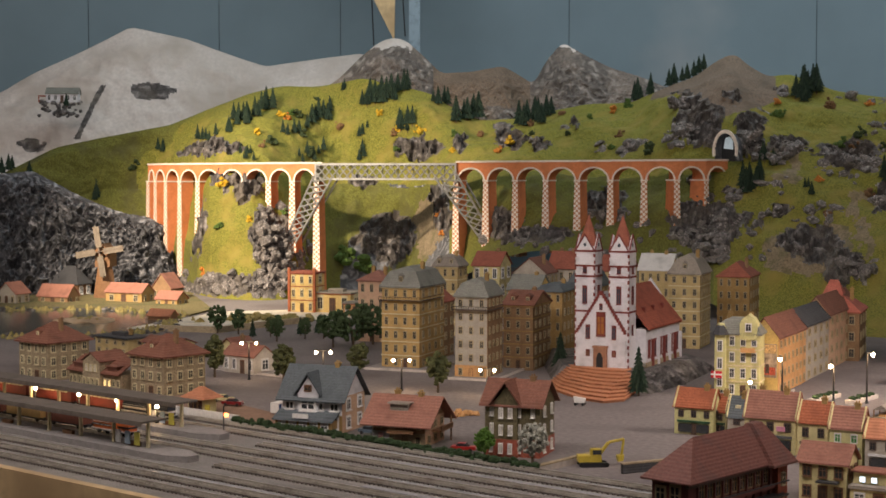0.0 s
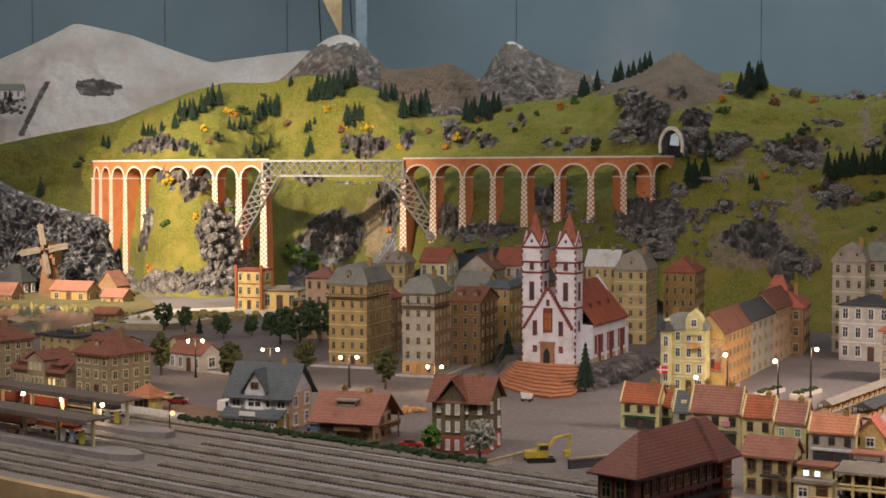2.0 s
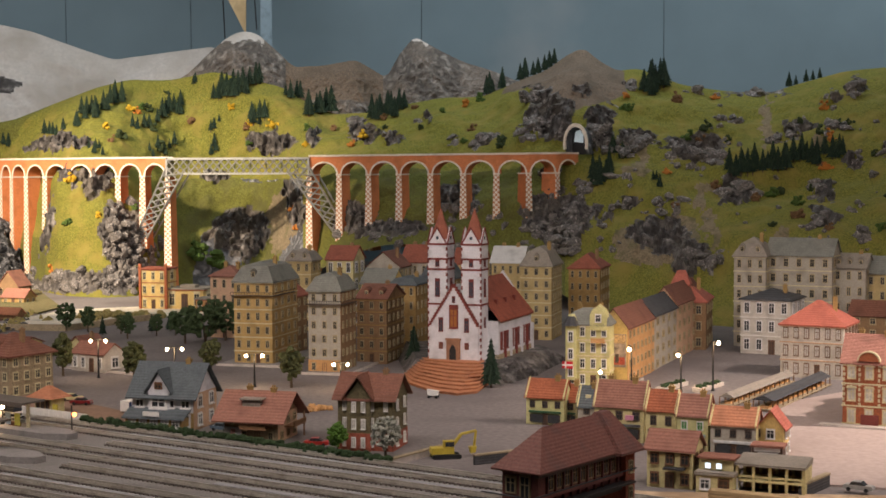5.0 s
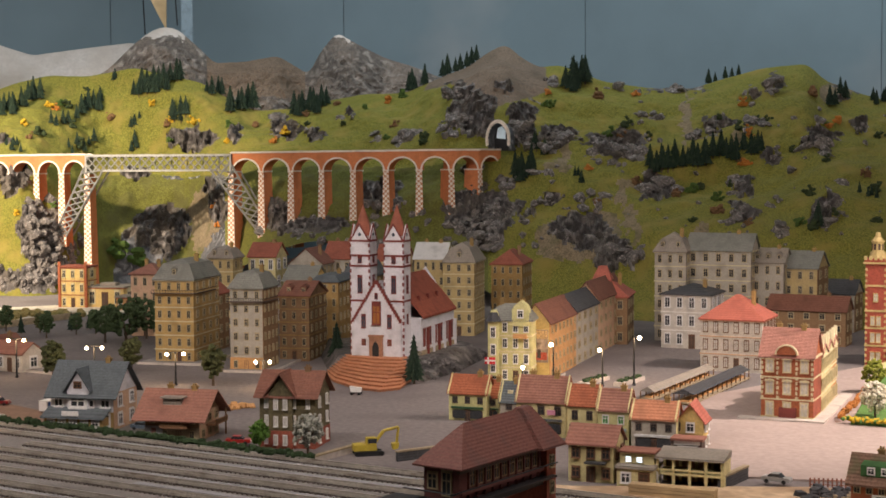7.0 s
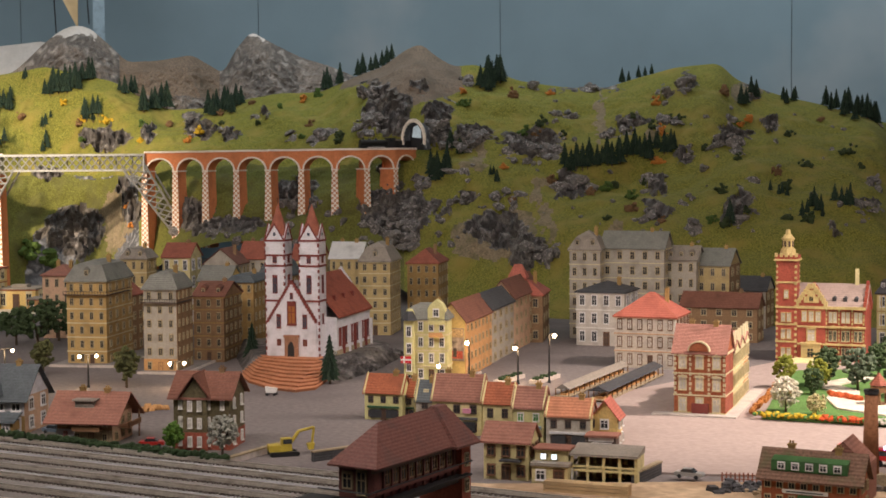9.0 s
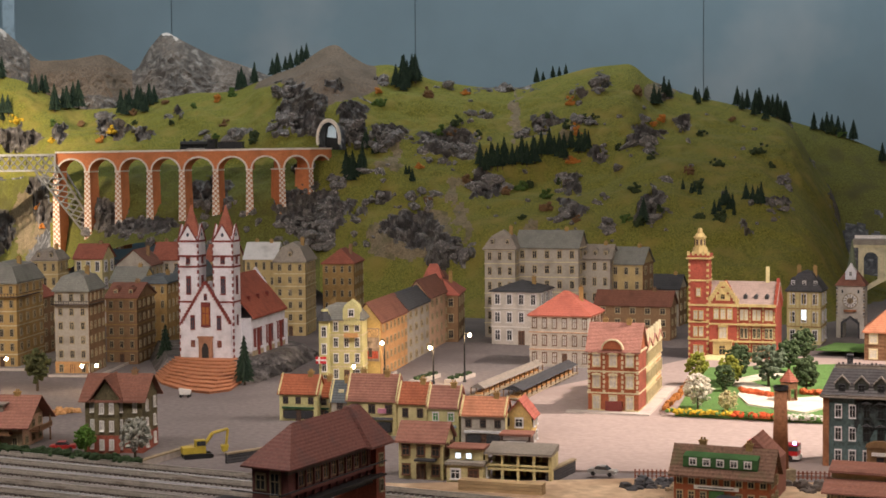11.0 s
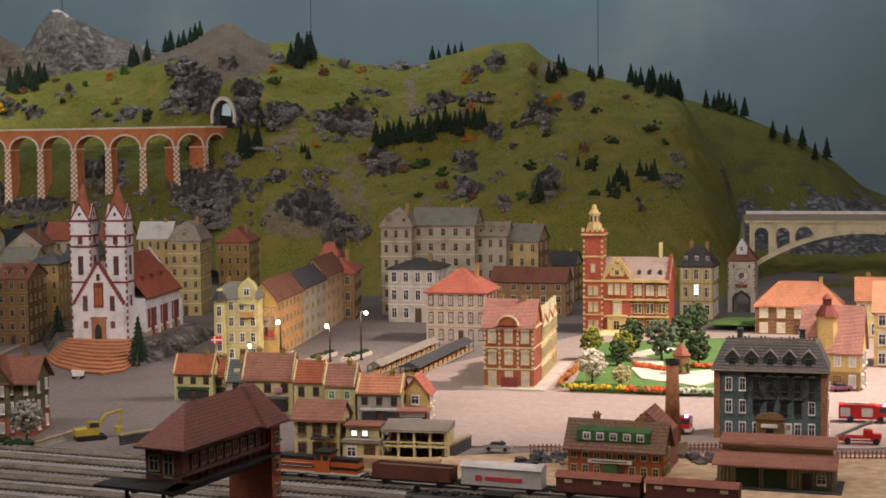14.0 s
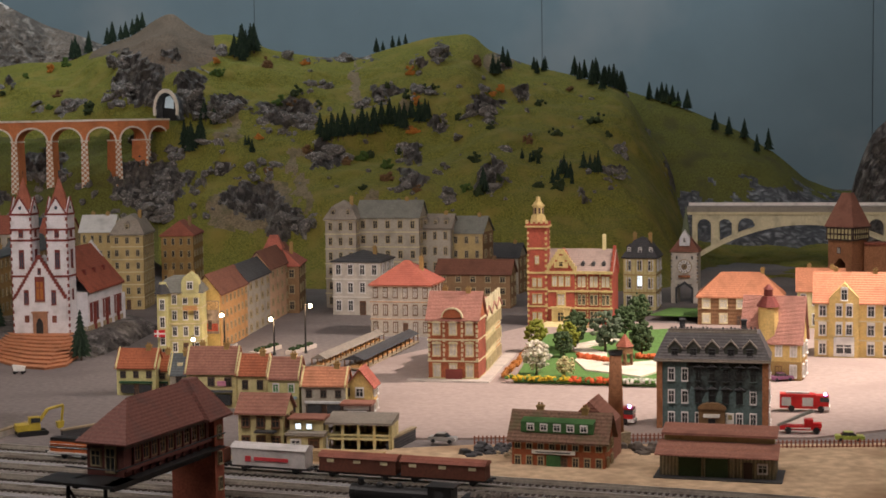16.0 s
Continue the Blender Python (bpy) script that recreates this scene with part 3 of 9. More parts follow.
def range_of_hills(name, table, r, zlow, depth, mats, label, rough, chooser, a_step=0.12, jag=0.0, nk=60):
    s = Shape()
    a0, a1 = table[0][0], table[-1][0]
    na = int((a1 - a0) / a_step) + 1
    for i in range(na):
        az = a0 + i * a_step
        (zt,) = soft_table(table, az, 0.18)
        for j in range(nk + 1):
            k = 1.25 * j / nk
            if k <= 1:
                rr, z = r - depth * (1 - k), zlow + (zt - zlow) * (0.75 * k + 0.25 * math.sin(k * math.pi / 2))
            else:
                q = (k - 1) / 0.25
                rr, z = r + 0.25 * q, zt - (zt - zlow) * 0.7 * q
            p = polar(az, rr, z)
            fade = max(0.12, min(1, abs(1 - k) * 5))
            lump = rough * (noise.noise(p * 3) + 0.5 * noise.noise(p * 8) + 0.25 * noise.noise(p * 20))
            if jag:
                lump += jag * (0.5 - abs(noise.noise(p * 14)) - 0.7 * abs(noise.noise(p * 34)) - 0.3 * abs(noise.noise(p * 70)))
            s.v.append(tuple(polar(az, rr - lump * fade, z + 0.4 * lump * fade)))
    w = nk + 1
    for i in range(na - 1):
        for j in range(nk):
            p = Vector(s.v[i * w + j])
            s.f.append((i * w + j, (i + 1) * w + j, (i + 1) * w + j + 1, i * w + j + 1))
            s.m.append(chooser(a0 + i * a_step, p))
    ob = structure(name, s, mats, label, True)
    if jag > 0.03:
        ob.data.polygons.foreach_set("use_smooth", [False] * len(s.f))
    return ob


SNOWY = [(-20, 0.80), (-16.04, 0.989), (-14.86, 1.098), (-13.07, 1.224), (-12.0, 1.31), (-11.46, 1.356), (-10.9, 1.34), (-9.44, 1.294), (-8.01, 1.219), (-6.56, 1.149), (-4.69, 1.192), (-3.02, 1.224), (-1.34, 1.115), (1.18, 0.895), (3, 0.8)]


def snow_mat_of(az, p):
    el = (p.z - 0.585) / math.hypot(p.x, p.y)
    n = 0.3 * noise.noise(p * 6) + 0.25 * noise.noise(p * 26)
    if ((az + 10.75 + n) / 0.75) ** 2 + ((el - 0.0485 - 0.004 * n) / 0.0055) ** 2 < 1 or ((az + 14.9 + n) / 0.5) ** 2 + ((el - 0.0142) / 0.0045) ** 2 < 1:
        return 1
    if abs(az + 12.95 - (el - 0.035) * 28 + 0.1 * n) < 0.1 and 0.018 < el < 0.052:
        return 1
    return 0


range_of_hills("ground_snow_mountain", SNOWY, 8.6, 0.45, 0.45, [M_SNOW, M_ROCK], "white plaster snow mountain with dark rock patches", 0.045, snow_mat_of, 0.05, 0.004, 150)
GREYS = [(-6, 0.9), (-4.70, 0.985), (-3.86, 1.060), (-3.02, 1.180), (-2.4, 1.25), (-1.97, 1.275), (-1.45, 1.270), (-0.71, 1.180), (-0.08, 1.091), (0.97, 1.097), (2.22, 1.129), (2.7, 1.09), (3.38, 1.030), (3.79, 1.149), (4.42, 1.253), (5.15, 1.193), (6.19, 1.117), (7.23, 1.072), (8.26, 1.011), (11.5, 0.95)]


def grey_mat_of(az, p):
    n = 0.04 * noise.noise(p * 9) + 0.03 * noise.noise(p * 30)
    if (az < 0 and p.z > 1.215 + n) or (3.6 < az < 5.0 and p.z > 1.205 + n):
        return 1
    return 2 if -0.4 < az < 3.2 and p.z > 0.9 + n else 0


range_of_hills("ground_grey_peaks", GREYS, 8.2, 0.4, 0.5, [M_PEAK, M_SNOW, M_BROWNHILL], "grey rocky plaster peaks with snow caps", 0.03, grey_mat_of, 0.06, 0.035, 110)
# low part coloured dark to paint in the shade below the arch bridge
range_of_hills("ground_far_slope", FAR, 7.6, 0.0, 0.9, [M_GRASS_DARK_SHADE, M_ROCK_SLAG_SHADE], "dark green slope behind the fold of the hill", 0.03, lambda a, p: 1 if p.z < 0.27 + 0.10 * noise.noise(p * 7) + 0.05 * noise.noise(p * 19) else 0, 0.1, 0.006, 80)
SLAG = [(-20, 0.60), (-17.24, 0.575), (-16.08, 0.560), (-14.91, 0.573), (-13.53, 0.465), (-12.14, 0.385), (-11.6, 0.365), (-10.9, 0.35), (-10.2, 0.30), (-9.8, 0.12), (-9.6, 0.0)]
range_of_hills("ground_slag_cliff", SLAG, 7.62, -0.02, 0.42, [M_ROCK_SLAG_SHADE], "dark grey crumpled slag rock cliff", 0.05, lambda a, p: 0, 0.045, 0.11, 130)
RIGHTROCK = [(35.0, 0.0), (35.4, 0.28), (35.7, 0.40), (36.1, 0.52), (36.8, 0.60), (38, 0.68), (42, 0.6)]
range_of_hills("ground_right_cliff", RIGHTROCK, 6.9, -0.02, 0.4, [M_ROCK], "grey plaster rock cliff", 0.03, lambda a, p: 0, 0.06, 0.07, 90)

# ---- viaduct and iron bridge ----
VIA_WEST = [(-1.449, 7.55), (-1.404, 7.5), (-1.339, 7.42), (-1.256, 7.33), (-1.157, 7.25), (-1.039, 7.17), (-0.919, 7.1), (-0.801, 7.05), (-0.688, 7.01), (-0.575, 6.98)]
VIA_EAST = [(0.058, 6.83), (0.189, 6.76), (0.315, 6.69), (0.443, 6.62), (0.573, 6.55), (0.707, 6.48), (0.84, 6.42), (0.974, 6.40), (1.103, 6.44), (1.21, 6.53)]
DECK_W = 0.075


def deck_z(x):
    return 0.606 + 0.012 * (x + 1.45) / 2.0


M_CHECK = mat("white_and_red_quoins", (0.74, 0.66, 0.55), 0.75, vary=0.1)
nt = M_CHECK.node_tree
checks = nt.nodes.new("ShaderNodeTexChecker")
checks.inputs["Scale"].default_value = 95
checks.inputs["Color1"].default_value, checks.inputs["Color2"].default_value = (0.76, 0.69, 0.58, 1), (0.50, 0.24, 0.13, 1)
co = nt.nodes.new("ShaderNodeTexCoord")
sep = nt.nodes.new("ShaderNodeSeparateXYZ")
com = nt.nodes.new("ShaderNodeCombineXYZ")
nt.links.new(co.outputs["Object"], sep.inputs[0])
along = nt.nodes.new("ShaderNodeMath")
nt.links.new(sep.outputs["X"], along.inputs[0])
nt.links.new(sep.outputs["Y"], along.inputs[1])
nt.links.new(along.outputs[0], com.inputs["X"])
nt.links.new(sep.outputs["Z"], com.inputs["Y"])
com.inputs["Z"].default_value = 0.004
nt.links.new(com.outputs[0], checks.inputs["Vector"])
nt.links.new(checks.outputs["Color"], nt.nodes["Principled BSDF"].inputs["Base Color"])


def arch_span(parent, p, q, foot):
    """One arch between two piers, its ring and the pier at its start."""
    p, q = Vector((*p, deck_z(p[0]))), Vector((*q, deck_z(q[0])))
    length = (q.xy - p.xy).length
    turn = math.degrees(math.atan2(q.y - p.y, q.x - p.x))
    m = pose(p.x, p.y, 0, 0, 0, turn)
    z, pw = (p.z + q.z) / 2, 0.024
    rad = max(0.014, (length - pw) / 2)
    rise = 0.052
    zs, cx, n = z - 0.033 - rise, length / 2, 14
    s = Shape()
    arc = [(cx - rad * math.cos(math.pi * i / n), zs + rise * math.sin(math.pi * i / n)) for i in range(n + 1)]
    pts = [(0, zs)] + arc + [(length, zs)]
    for (xa, za), (xb, zb) in zip(pts, pts[1:]):
        for y, flip in ((0, False), (DECK_W, True)):
            f = [(0, 1, 2, 3)] if not flip else [(3, 2, 1, 0)]
            s.add([(xa, y, za), (xb, y, zb), (xb, y, z - 0.004), (xa, y, z - 0.004)], f)
        s.add([(xa, 0, za), (xa, DECK_W, za), (xb, DECK_W, zb), (xb, 0, zb)], [(0, 1, 2, 3)])
    part("arch", s, M_ORANGEBR, parent, "", m)
    outer = []
    for xa, za in arc:
        d = Vector((xa - cx, (za - zs) * rad / rise)).normalized() * 0.007
        outer.append((xa + d.x, za + d.y))
    loop = arc + outer[::-1]
    ringm = Shape().prism([(a, -0.003, b) for a, b in loop], [(a, 0.001, b) for a, b in loop])
    part("arch_ring", ringm, M_WHITEBR, parent, "pale stone arch ring", m)
    part("coping", Shape().box(0, length, -0.004, 0.004, z - 0.005, z + 0.003).box(0, length, DECK_W - 0.004, DECK_W + 0.004, z - 0.005, z + 0.003), M_WHITEBR, parent, "pale coping stones", m)
    part("deck", Shape().box(0, length, 0.004, DECK_W - 0.004, z - 0.012, z - 0.004), M_BALLAST, parent, "", m)
    return zs, m


def pier(parent, p, turn, zs, foot):
    h = zs - foot
    lean = 0.006
    m = pose(p[0], p[1], foot, 0, 0, turn)
    s = Shape().prism([(-0.013 - lean, -lean, 0), (0.013 + lean, -lean, 0), (0.013 + lean, DECK_W + lean, 0), (-0.013 - lean, DECK_W + lean, 0)], [(-0.012, 0, h), (0.012, 0, h), (0.012, DECK_W, h), (-0.012, DECK_W, h)])
    ob = part("pier", s, M_ORANGEBR, parent, "", m)
    f = Shape().prism([(-0.013 - lean, -lean - 0.003, 0), (0.013 + lean, -lean - 0.003, 0), (0.013 + lean, -lean + 0.001, 0), (-0.013 - lean, -lean + 0.001, 0)], [(-0.012, -0.003, h), (0.012, -0.003, h), (0.012, 0.001, h), (-0.012, 0.001, h)])
    part("quoin_facing", f, M_CHECK, ob, "white and red chequered stone facing")
    part("capital", Shape().box(-0.0145, 0.0145, -0.006, DECK_W + 0.003, h - 0.003, h + 0.003), M_WHITEBR, ob)


def viaduct(name, pts, feet, label):
    v = thing(name, Matrix(), label, "viaduct", "viaduct sections")
    for i, (p, q) in enumerate(zip(pts, pts[1:])):
        zs, m = arch_span(v, p, q, 0)
        turn = math.degrees(math.atan2(q[1] - p[1], q[0] - p[0]))
        pier(v, p, turn, zs, feet[i])
        if i == len(pts) - 2:
            pier(v, q, turn, zs, feet[-1])
    return v


viaduct("viaduct", VIA_WEST, [-0.0, -0.0, 0.0, 0.0, 0.2, 0.3, 0.3, 0.25, 0.2, 0.0], "orange brick railway viaduct with tall piers and white arch rings")
viaduct("viaduct", VIA_EAST, [0.1, 0.2, 0.2, 0.22, 0.22, 0.22, 0.22, 0.22, 0.3, 0.4], "orange brick viaduct with chequered piers curving into a tunnel")


def iron_bridge():
    p, q = Vector((*VIA_WEST[-1], 0)), Vector((*VIA_EAST[0], 0))
    length = (q - p).length
    turn = math.degrees(math.atan2(q.y - p.y, q.x - p.x))
    zt, zb = 0.609, 0.541
    b = thing("iron_bridge", pose(p.x, p.y, 0, 0, 0, turn), "grey riveted iron trestle bridge with lattice sides and raking legs", "bridge")
    for y in (-0.015, DECK_W + 0.005):
        for z, h, nm in ((zt, 0.010, "top_chord"), (zb, 0.008, "bottom_chord")):
            x0, x1 = (0, length) if nm == "top_chord" else (0.077, length - 0.09)
            part(nm, Shape().box(x0, x1, y, y + 0.007, z - h, z), M_IRON, b)

        def lattice(a, c, e, g, n, span):
            """Crossed bars between the line a-c and the line e-g, each as long as span panels."""
            a, c, e, g = (Vector(k) for k in (a, c, e, g))
            for i in range(-int(span), n):
                for up in (0, 1):
                    ends = []
                    for h in (max(0.0, -i / span), min(1.0, (n - i) / span)):
                        k = (i + span * h) / n
                        low, high = a.lerp(c, k), e.lerp(g, k)
                        ends.append(low.lerp(high, h if up else 1 - h))
                    part("lattice_bar", Shape().rod((ends[0].x, y + 0.003, ends[0].y), (ends[1].x, y + 0.003, ends[1].y), 0.0032, 4), M_IRON, b)
        if y < 0:
            lattice((0.0, zt - 0.005), (length, zt - 0.005), (0.0, zb - 0.004), (length, zb - 0.004), 19, 1.7)
        for x0, x1, x2, x3 in ((0.0, 0.077, -0.154, -0.098), (length, length - 0.09, length + 0.19, length + 0.136)):
            za, zc = zb - 0.002, 0.245
            part("leg_chord", Shape().rod((x0, y + 0.003, za + 0.03), (x2, y + 0.003, zc), 0.0045, 4), M_IRON, b)
            part("leg_chord", Shape().rod((x1, y + 0.003, za), (x3, y + 0.003, zc), 0.0045, 4), M_IRON, b)
            if y < 0:
                lattice((x0, za + 0.03), (x2, zc), (x1, za), (x3, zc), 11, 1.4)
        if y > 0:
            for i in range(1, 9):
                part("upright", Shape().box(length * i / 9 - 0.002, length * i / 9 + 0.002, y, y + 0.006, zb, zt), M_IRON, b)
    part("deck", Shape().box(0, length, -0.008, DECK_W + 0.005, zt - 0.014, zt - 0.005), M_BLACK, b)
    part("end_post", Shape().box(-0.004, 0.004, -0.015, DECK_W + 0.012, zb - 0.01, zt), M_IRON, b)
    part("end_post", Shape().box(length - 0.004, length + 0.004, -0.015, DECK_W + 0.012, zb - 0.01, zt), M_IRON, b)


iron_bridge()


def tunnel_portal():
    t = thing("tunnel_portal", pose(1.207, 6.505, 0.615, 0, 0, -36), "white stone ring of a railway tunnel mouth", "tunnel")
    for k, (r0, r1, y0, y1) in enumerate(((0.047, 0.057, -0.036, -0.024),)):
        s, n = Shape(), 16
        for i in range(n):
            a, c = math.pi * (1.18 * i / n - 0.09), math.pi * (1.18 * (i + 1) / n - 0.09)
            P = lambda r, g: (r * math.cos(g), r * math.sin(g) * 1.55 + 0.045)
            quad = [P(r0, a), P(r0, c), P(r1, c), P(r1, a)]
            part("voussoir", Shape().prism([(x, y0, z) for x, z in quad], [(x, y1, z) for x, z in quad]), M_WHITEBR, t)
    s = Shape()
    ringp = [(0.047 * math.cos(math.pi * i / 12), 0.047 * math.sin(math.pi * i / 12) * 1.55 + 0.045) for i in range(13)]
    ringp = [(0.047, 0.0)] + ringp + [(-0.047, 0.0)]
    for (xa, za), (xb, zb) in zip(ringp, ringp[1:]):
        s.add([(xa, -0.03, za), (xb, -0.03, zb), (xb, 0.035, zb), (xa, 0.035, za)], [(0, 1, 2, 3)])
    part("lining", s, M_ROCK_SLAG_SHADE, t)
    # added black backing closes the tunnel and stands for its darkness
    part("dark_backing", Shape().prism([(x, 0.035, z) for x, z in ringp], [(x, 0.039, z) for x, z in ringp]), M_BLACK, t)
    hole = [(-0.036, 0.055), (0.006, 0.050), (0.006, 0.086), (-0.010, 0.106), (-0.030, 0.098)]
    # no real hole: a faintly glowing pane stands for the daylight beyond
    part("glowing_daylight_pane", Shape().prism([(x, 0.030, z) for x, z in hole], [(x, 0.034, z) for x, z in hole]), mat("pale_daylight", (0.45, 0.52, 0.55), 0.8, emit=0.45, bump=0), t, "glowing pane standing for pale sky seen through the tunnel")


tunnel_portal()


def far_bridge():
    """Cream concrete arch bridge between the hill and the right cliff."""
    p, q = Vector((2.985, 5.215, 0)), Vector((3.70, 4.74, 0))
    length = (q - p).length
    turn = math.degrees(math.atan2(q.y - p.y, q.x - p.x))
    b = thing("arch_bridge", pose(p.x, p.y, 0, 0, 0, turn), "cream concrete road bridge with a wide arch and small arches", "bridge")
    cream = mat("cream_concrete", (0.64, 0.57, 0.37), 0.8)
    zt = 0.254
    n = 30
    s, w = Shape(), 0.09
    holes = ((0.045, 0.028, 0.115), (0.125, 0.028, 0.15), (0.205, 0.032, 0.175), (0.60, 0.032, 0.175), (0.685, 0.028, 0.15), (0.765, 0.028, 0.115))

    def under(x):
        k = (x / length) * 2 - 1
        return 0.04 + 0.145 * (1 - k * k)
    for i in range(n * 4):
        xa, xb = length * i / (n * 4), length * (i + 1) / (n * 4)
        for y in (0, w):
            za, zb = under(xa), under(xb)
            za2, zb2 = za + 0.018, zb + 0.018
            s.add([(xa, y, za), (xb, y, zb), (xb, y, zb2), (xa, y, za2)], [(0, 1, 2, 3)])
            top = zt - 0.03
            xm = (xa + xb) / 2
            lo_a, lo_b = za2, zb2
            for hx, hr, hb in holes:
                if abs(xm - hx) < hr:
                    lo_a = max(lo_a, zt - 0.075 + math.sqrt(max(0, hr * hr - (xa - hx) ** 2)))
                    lo_b = max(lo_b, zt - 0.075 + math.sqrt(max(0, hr * hr - (xb - hx) ** 2)))
            s.add([(xa, y, min(lo_a, top)), (xb, y, min(lo_b, top)), (xb, y, top), (xa, y, top)], [(0, 1, 2, 3)])
        s.add([(xa, 0, under(xa)), (xa, w, under(xa)), (xb, w, under(xb)), (xb, 0, under(xb))], [(0, 1, 2, 3)])
    part("arch_wall", s, cream, b)
    part("cornice", Shape().box(-0.02, length + 0.02, -0.008, w + 0.008, zt - 0.03, zt - 0.02), M_TRIM, b)
    part("deck", Shape().box(-0.02, length + 0.02, 0.0, w, zt - 0.02, zt), M_R_TAUPE, b)
    part("parapet", Shape().box(-0.02, length + 0.02, w - 0.006, w, zt, zt + 0.012), M_TRIMW, b)


far_bridge()

# ---- houses ----
WINDOWS = {}


def relief(xs, zs, level, back=0.001):
    """One joined plate of cells; level(i, j) gives each cell's depth and material."""
    s, seen = Shape(), {}

    def vert(x, y, z):
        k = (round(x, 6), round(y, 6), round(z, 6))
        if k not in seen:
            seen[k] = len(s.v)
            s.v.append(k)
        return seen[k]

    def face(pts, mi):
        s.f.append(tuple(vert(*p) for p in pts))
        s.m.append(mi)
    nx, nz = len(xs) - 1, len(zs) - 1
    for i in range(nx):
        for j in range(nz):
            y, mi = level(i, j)
            x0, x1, z0, z1 = xs[i], xs[i + 1], zs[j], zs[j + 1]
            face([(x0, y, z0), (x1, y, z0), (x1, y, z1), (x0, y, z1)], mi)
            for di, dj, edge in ((1, 0, ((x1, z0), (x1, z1))), (0, 1, ((x1, z1), (x0, z1))), (-1, 0, ((x0, z1), (x0, z0))), (0, -1, ((x0, z0), (x1, z0)))):
                a, b = i + di, j + dj
                inside = 0 <= a < nx and 0 <= b < nz
                y2 = level(a, b)[0] if inside else back
                if y2 > y:
                    (xa, za), (xb, zb) = edge
                    face([(xa, y, za), (xa, y2, za), (xb, y2, zb), (xb, y, zb)], 0)
    return s


def window_mesh(w, h, frame_mat, pane, sill, arched):
    key = (round(w, 4), round(h, 4), frame_mat.name, pane.name, sill, arched)
    if key in WINDOWS:
        return WINDOWS[key]
    t = max(0.0011, w * 0.11)
    xs = [-w / 2 - t, -w / 2 - t * 0.4, -w / 2 + t * 0.6, -t * 0.3, t * 0.3, w / 2 - t * 0.6, w / 2 + t * 0.4, w / 2 + t]
    zs = [-t * 1.2, -t * 0.3, t * 0.6, h * 0.62, h * 0.62 + t * 0.6, h - t * 0.6, h + t * 0.5, h + t * 1.6]
    if arched:
        zs = zs[:-2] + [h + w * 0.28, h + w * 0.42]

    def level(i, j):
        if j == 0:
            return (-0.0034, 0) if sill else (0.0009, 0)
        if j == 6:
            return (-0.003, 0) if sill == 2 or (arched and 2 <= i <= 4) else (0.0009, 0)
        if i in (0, 6):
            return (0.0009, 0)
        if i in (1, 5) or j in (1, 5) or j == 3:
            return (-0.0013, 0)
        return (-0.0010, 0) if i == 3 else (-0.0001, 1)
    WINDOWS[key] = relief(xs, zs, level).mesh("window", [frame_mat, pane])
    return WINDOWS[key]


def put_window(parent, x, z, w, h, side="front", depth=0.0, frame_mat=M_FRAMEW, pane=M_GLASS, sill=1, arched=False, name="window", label=""):
    """A window on the front (y = 0) or on the right side (x = 0), at x or y along it."""
    m = pose(x, depth, z) if side == "front" else pose(depth, x, z, 0, 0, 90)
    return part(name, window_mesh(w, h, frame_mat, pane, sill, arched), None, parent, label, m)


def gable_roof(w, d, he, ht, along, over=0.006, th=0.003):
    s = Shape()
    if along == "x":
        mid, k = d / 2, (ht - he) / (d / 2)
        prof = [(-over, he - over * k), (mid, ht), (d + over, he - over * k)]
        for (a, za), (b, zb) in zip(prof, prof[1:]):
            s.prism([(-w - over, a, za), (-w - over, b, zb), (-w - over, b, zb + th), (-w - over, a, za + th)], [(over, a, za), (over, b, zb), (over, b, zb + th), (over, a, za + th)])
    else:
        mid, k = -w / 2, (ht - he) / (w / 2)
        prof = [(-w - over, he - over * k), (mid, ht), (over, he - over * k)]
        for (a, za), (b, zb) in zip(prof, prof[1:]):
            s.prism([(a, -over, za), (b, -over, zb), (b, -over, zb + th), (a, -over, za + th)], [(a, d + over, za), (b, d + over, zb), (b, d + over, zb + th), (a, d + over, za + th)])
    return s


def hip_roof(w, d, he, ht, over=0.006, inset=None, mid=None):
    """A hipped roof; mid: height and inset of the break of a mansard."""
    s = Shape()
    o = over
    lo = [(-w - o, -o, he), (o, -o, he), (o, d + o, he), (-w - o, d + o, he)]
    s.prism([(x, y, z - 0.004) for x, y, z in lo], lo)
    if mid:
        zm, im = mid
        br = [(-w + im, im, zm), (-im, im, zm), (-im, d - im, zm), (-w + im, d - im, zm)]
        s.prism([(x, y, z) for x, y, z in lo], br)
        lo, he = br, zm
        w2, d2, off = w - 2 * im, d - 2 * im, im
    else:
        w2, d2, off = w, d, 0
    k = inset if inset is not None else min(w2, d2) / 2 * 0.98
    if w2 >= d2:
        y = off + d2 / 2
        a, b = (-w + off + k, y, ht), (-off - k, y, ht)
        if a[0] > b[0]:
            a = b = ((a[0] + b[0]) / 2, y, ht)
        s.add([*lo, a, b], [(0, 1, 5, 4), (1, 2, 5), (2, 3, 4, 5), (3, 0, 4)])
    else:
        x = -w / 2
        a, b = (x, off + k, ht), (x, d - off - k, ht)
        s.add([*lo, a, b], [(0, 1, 4), (1, 2, 5, 4), (2, 3, 5), (3, 0, 4, 5)])
    return s


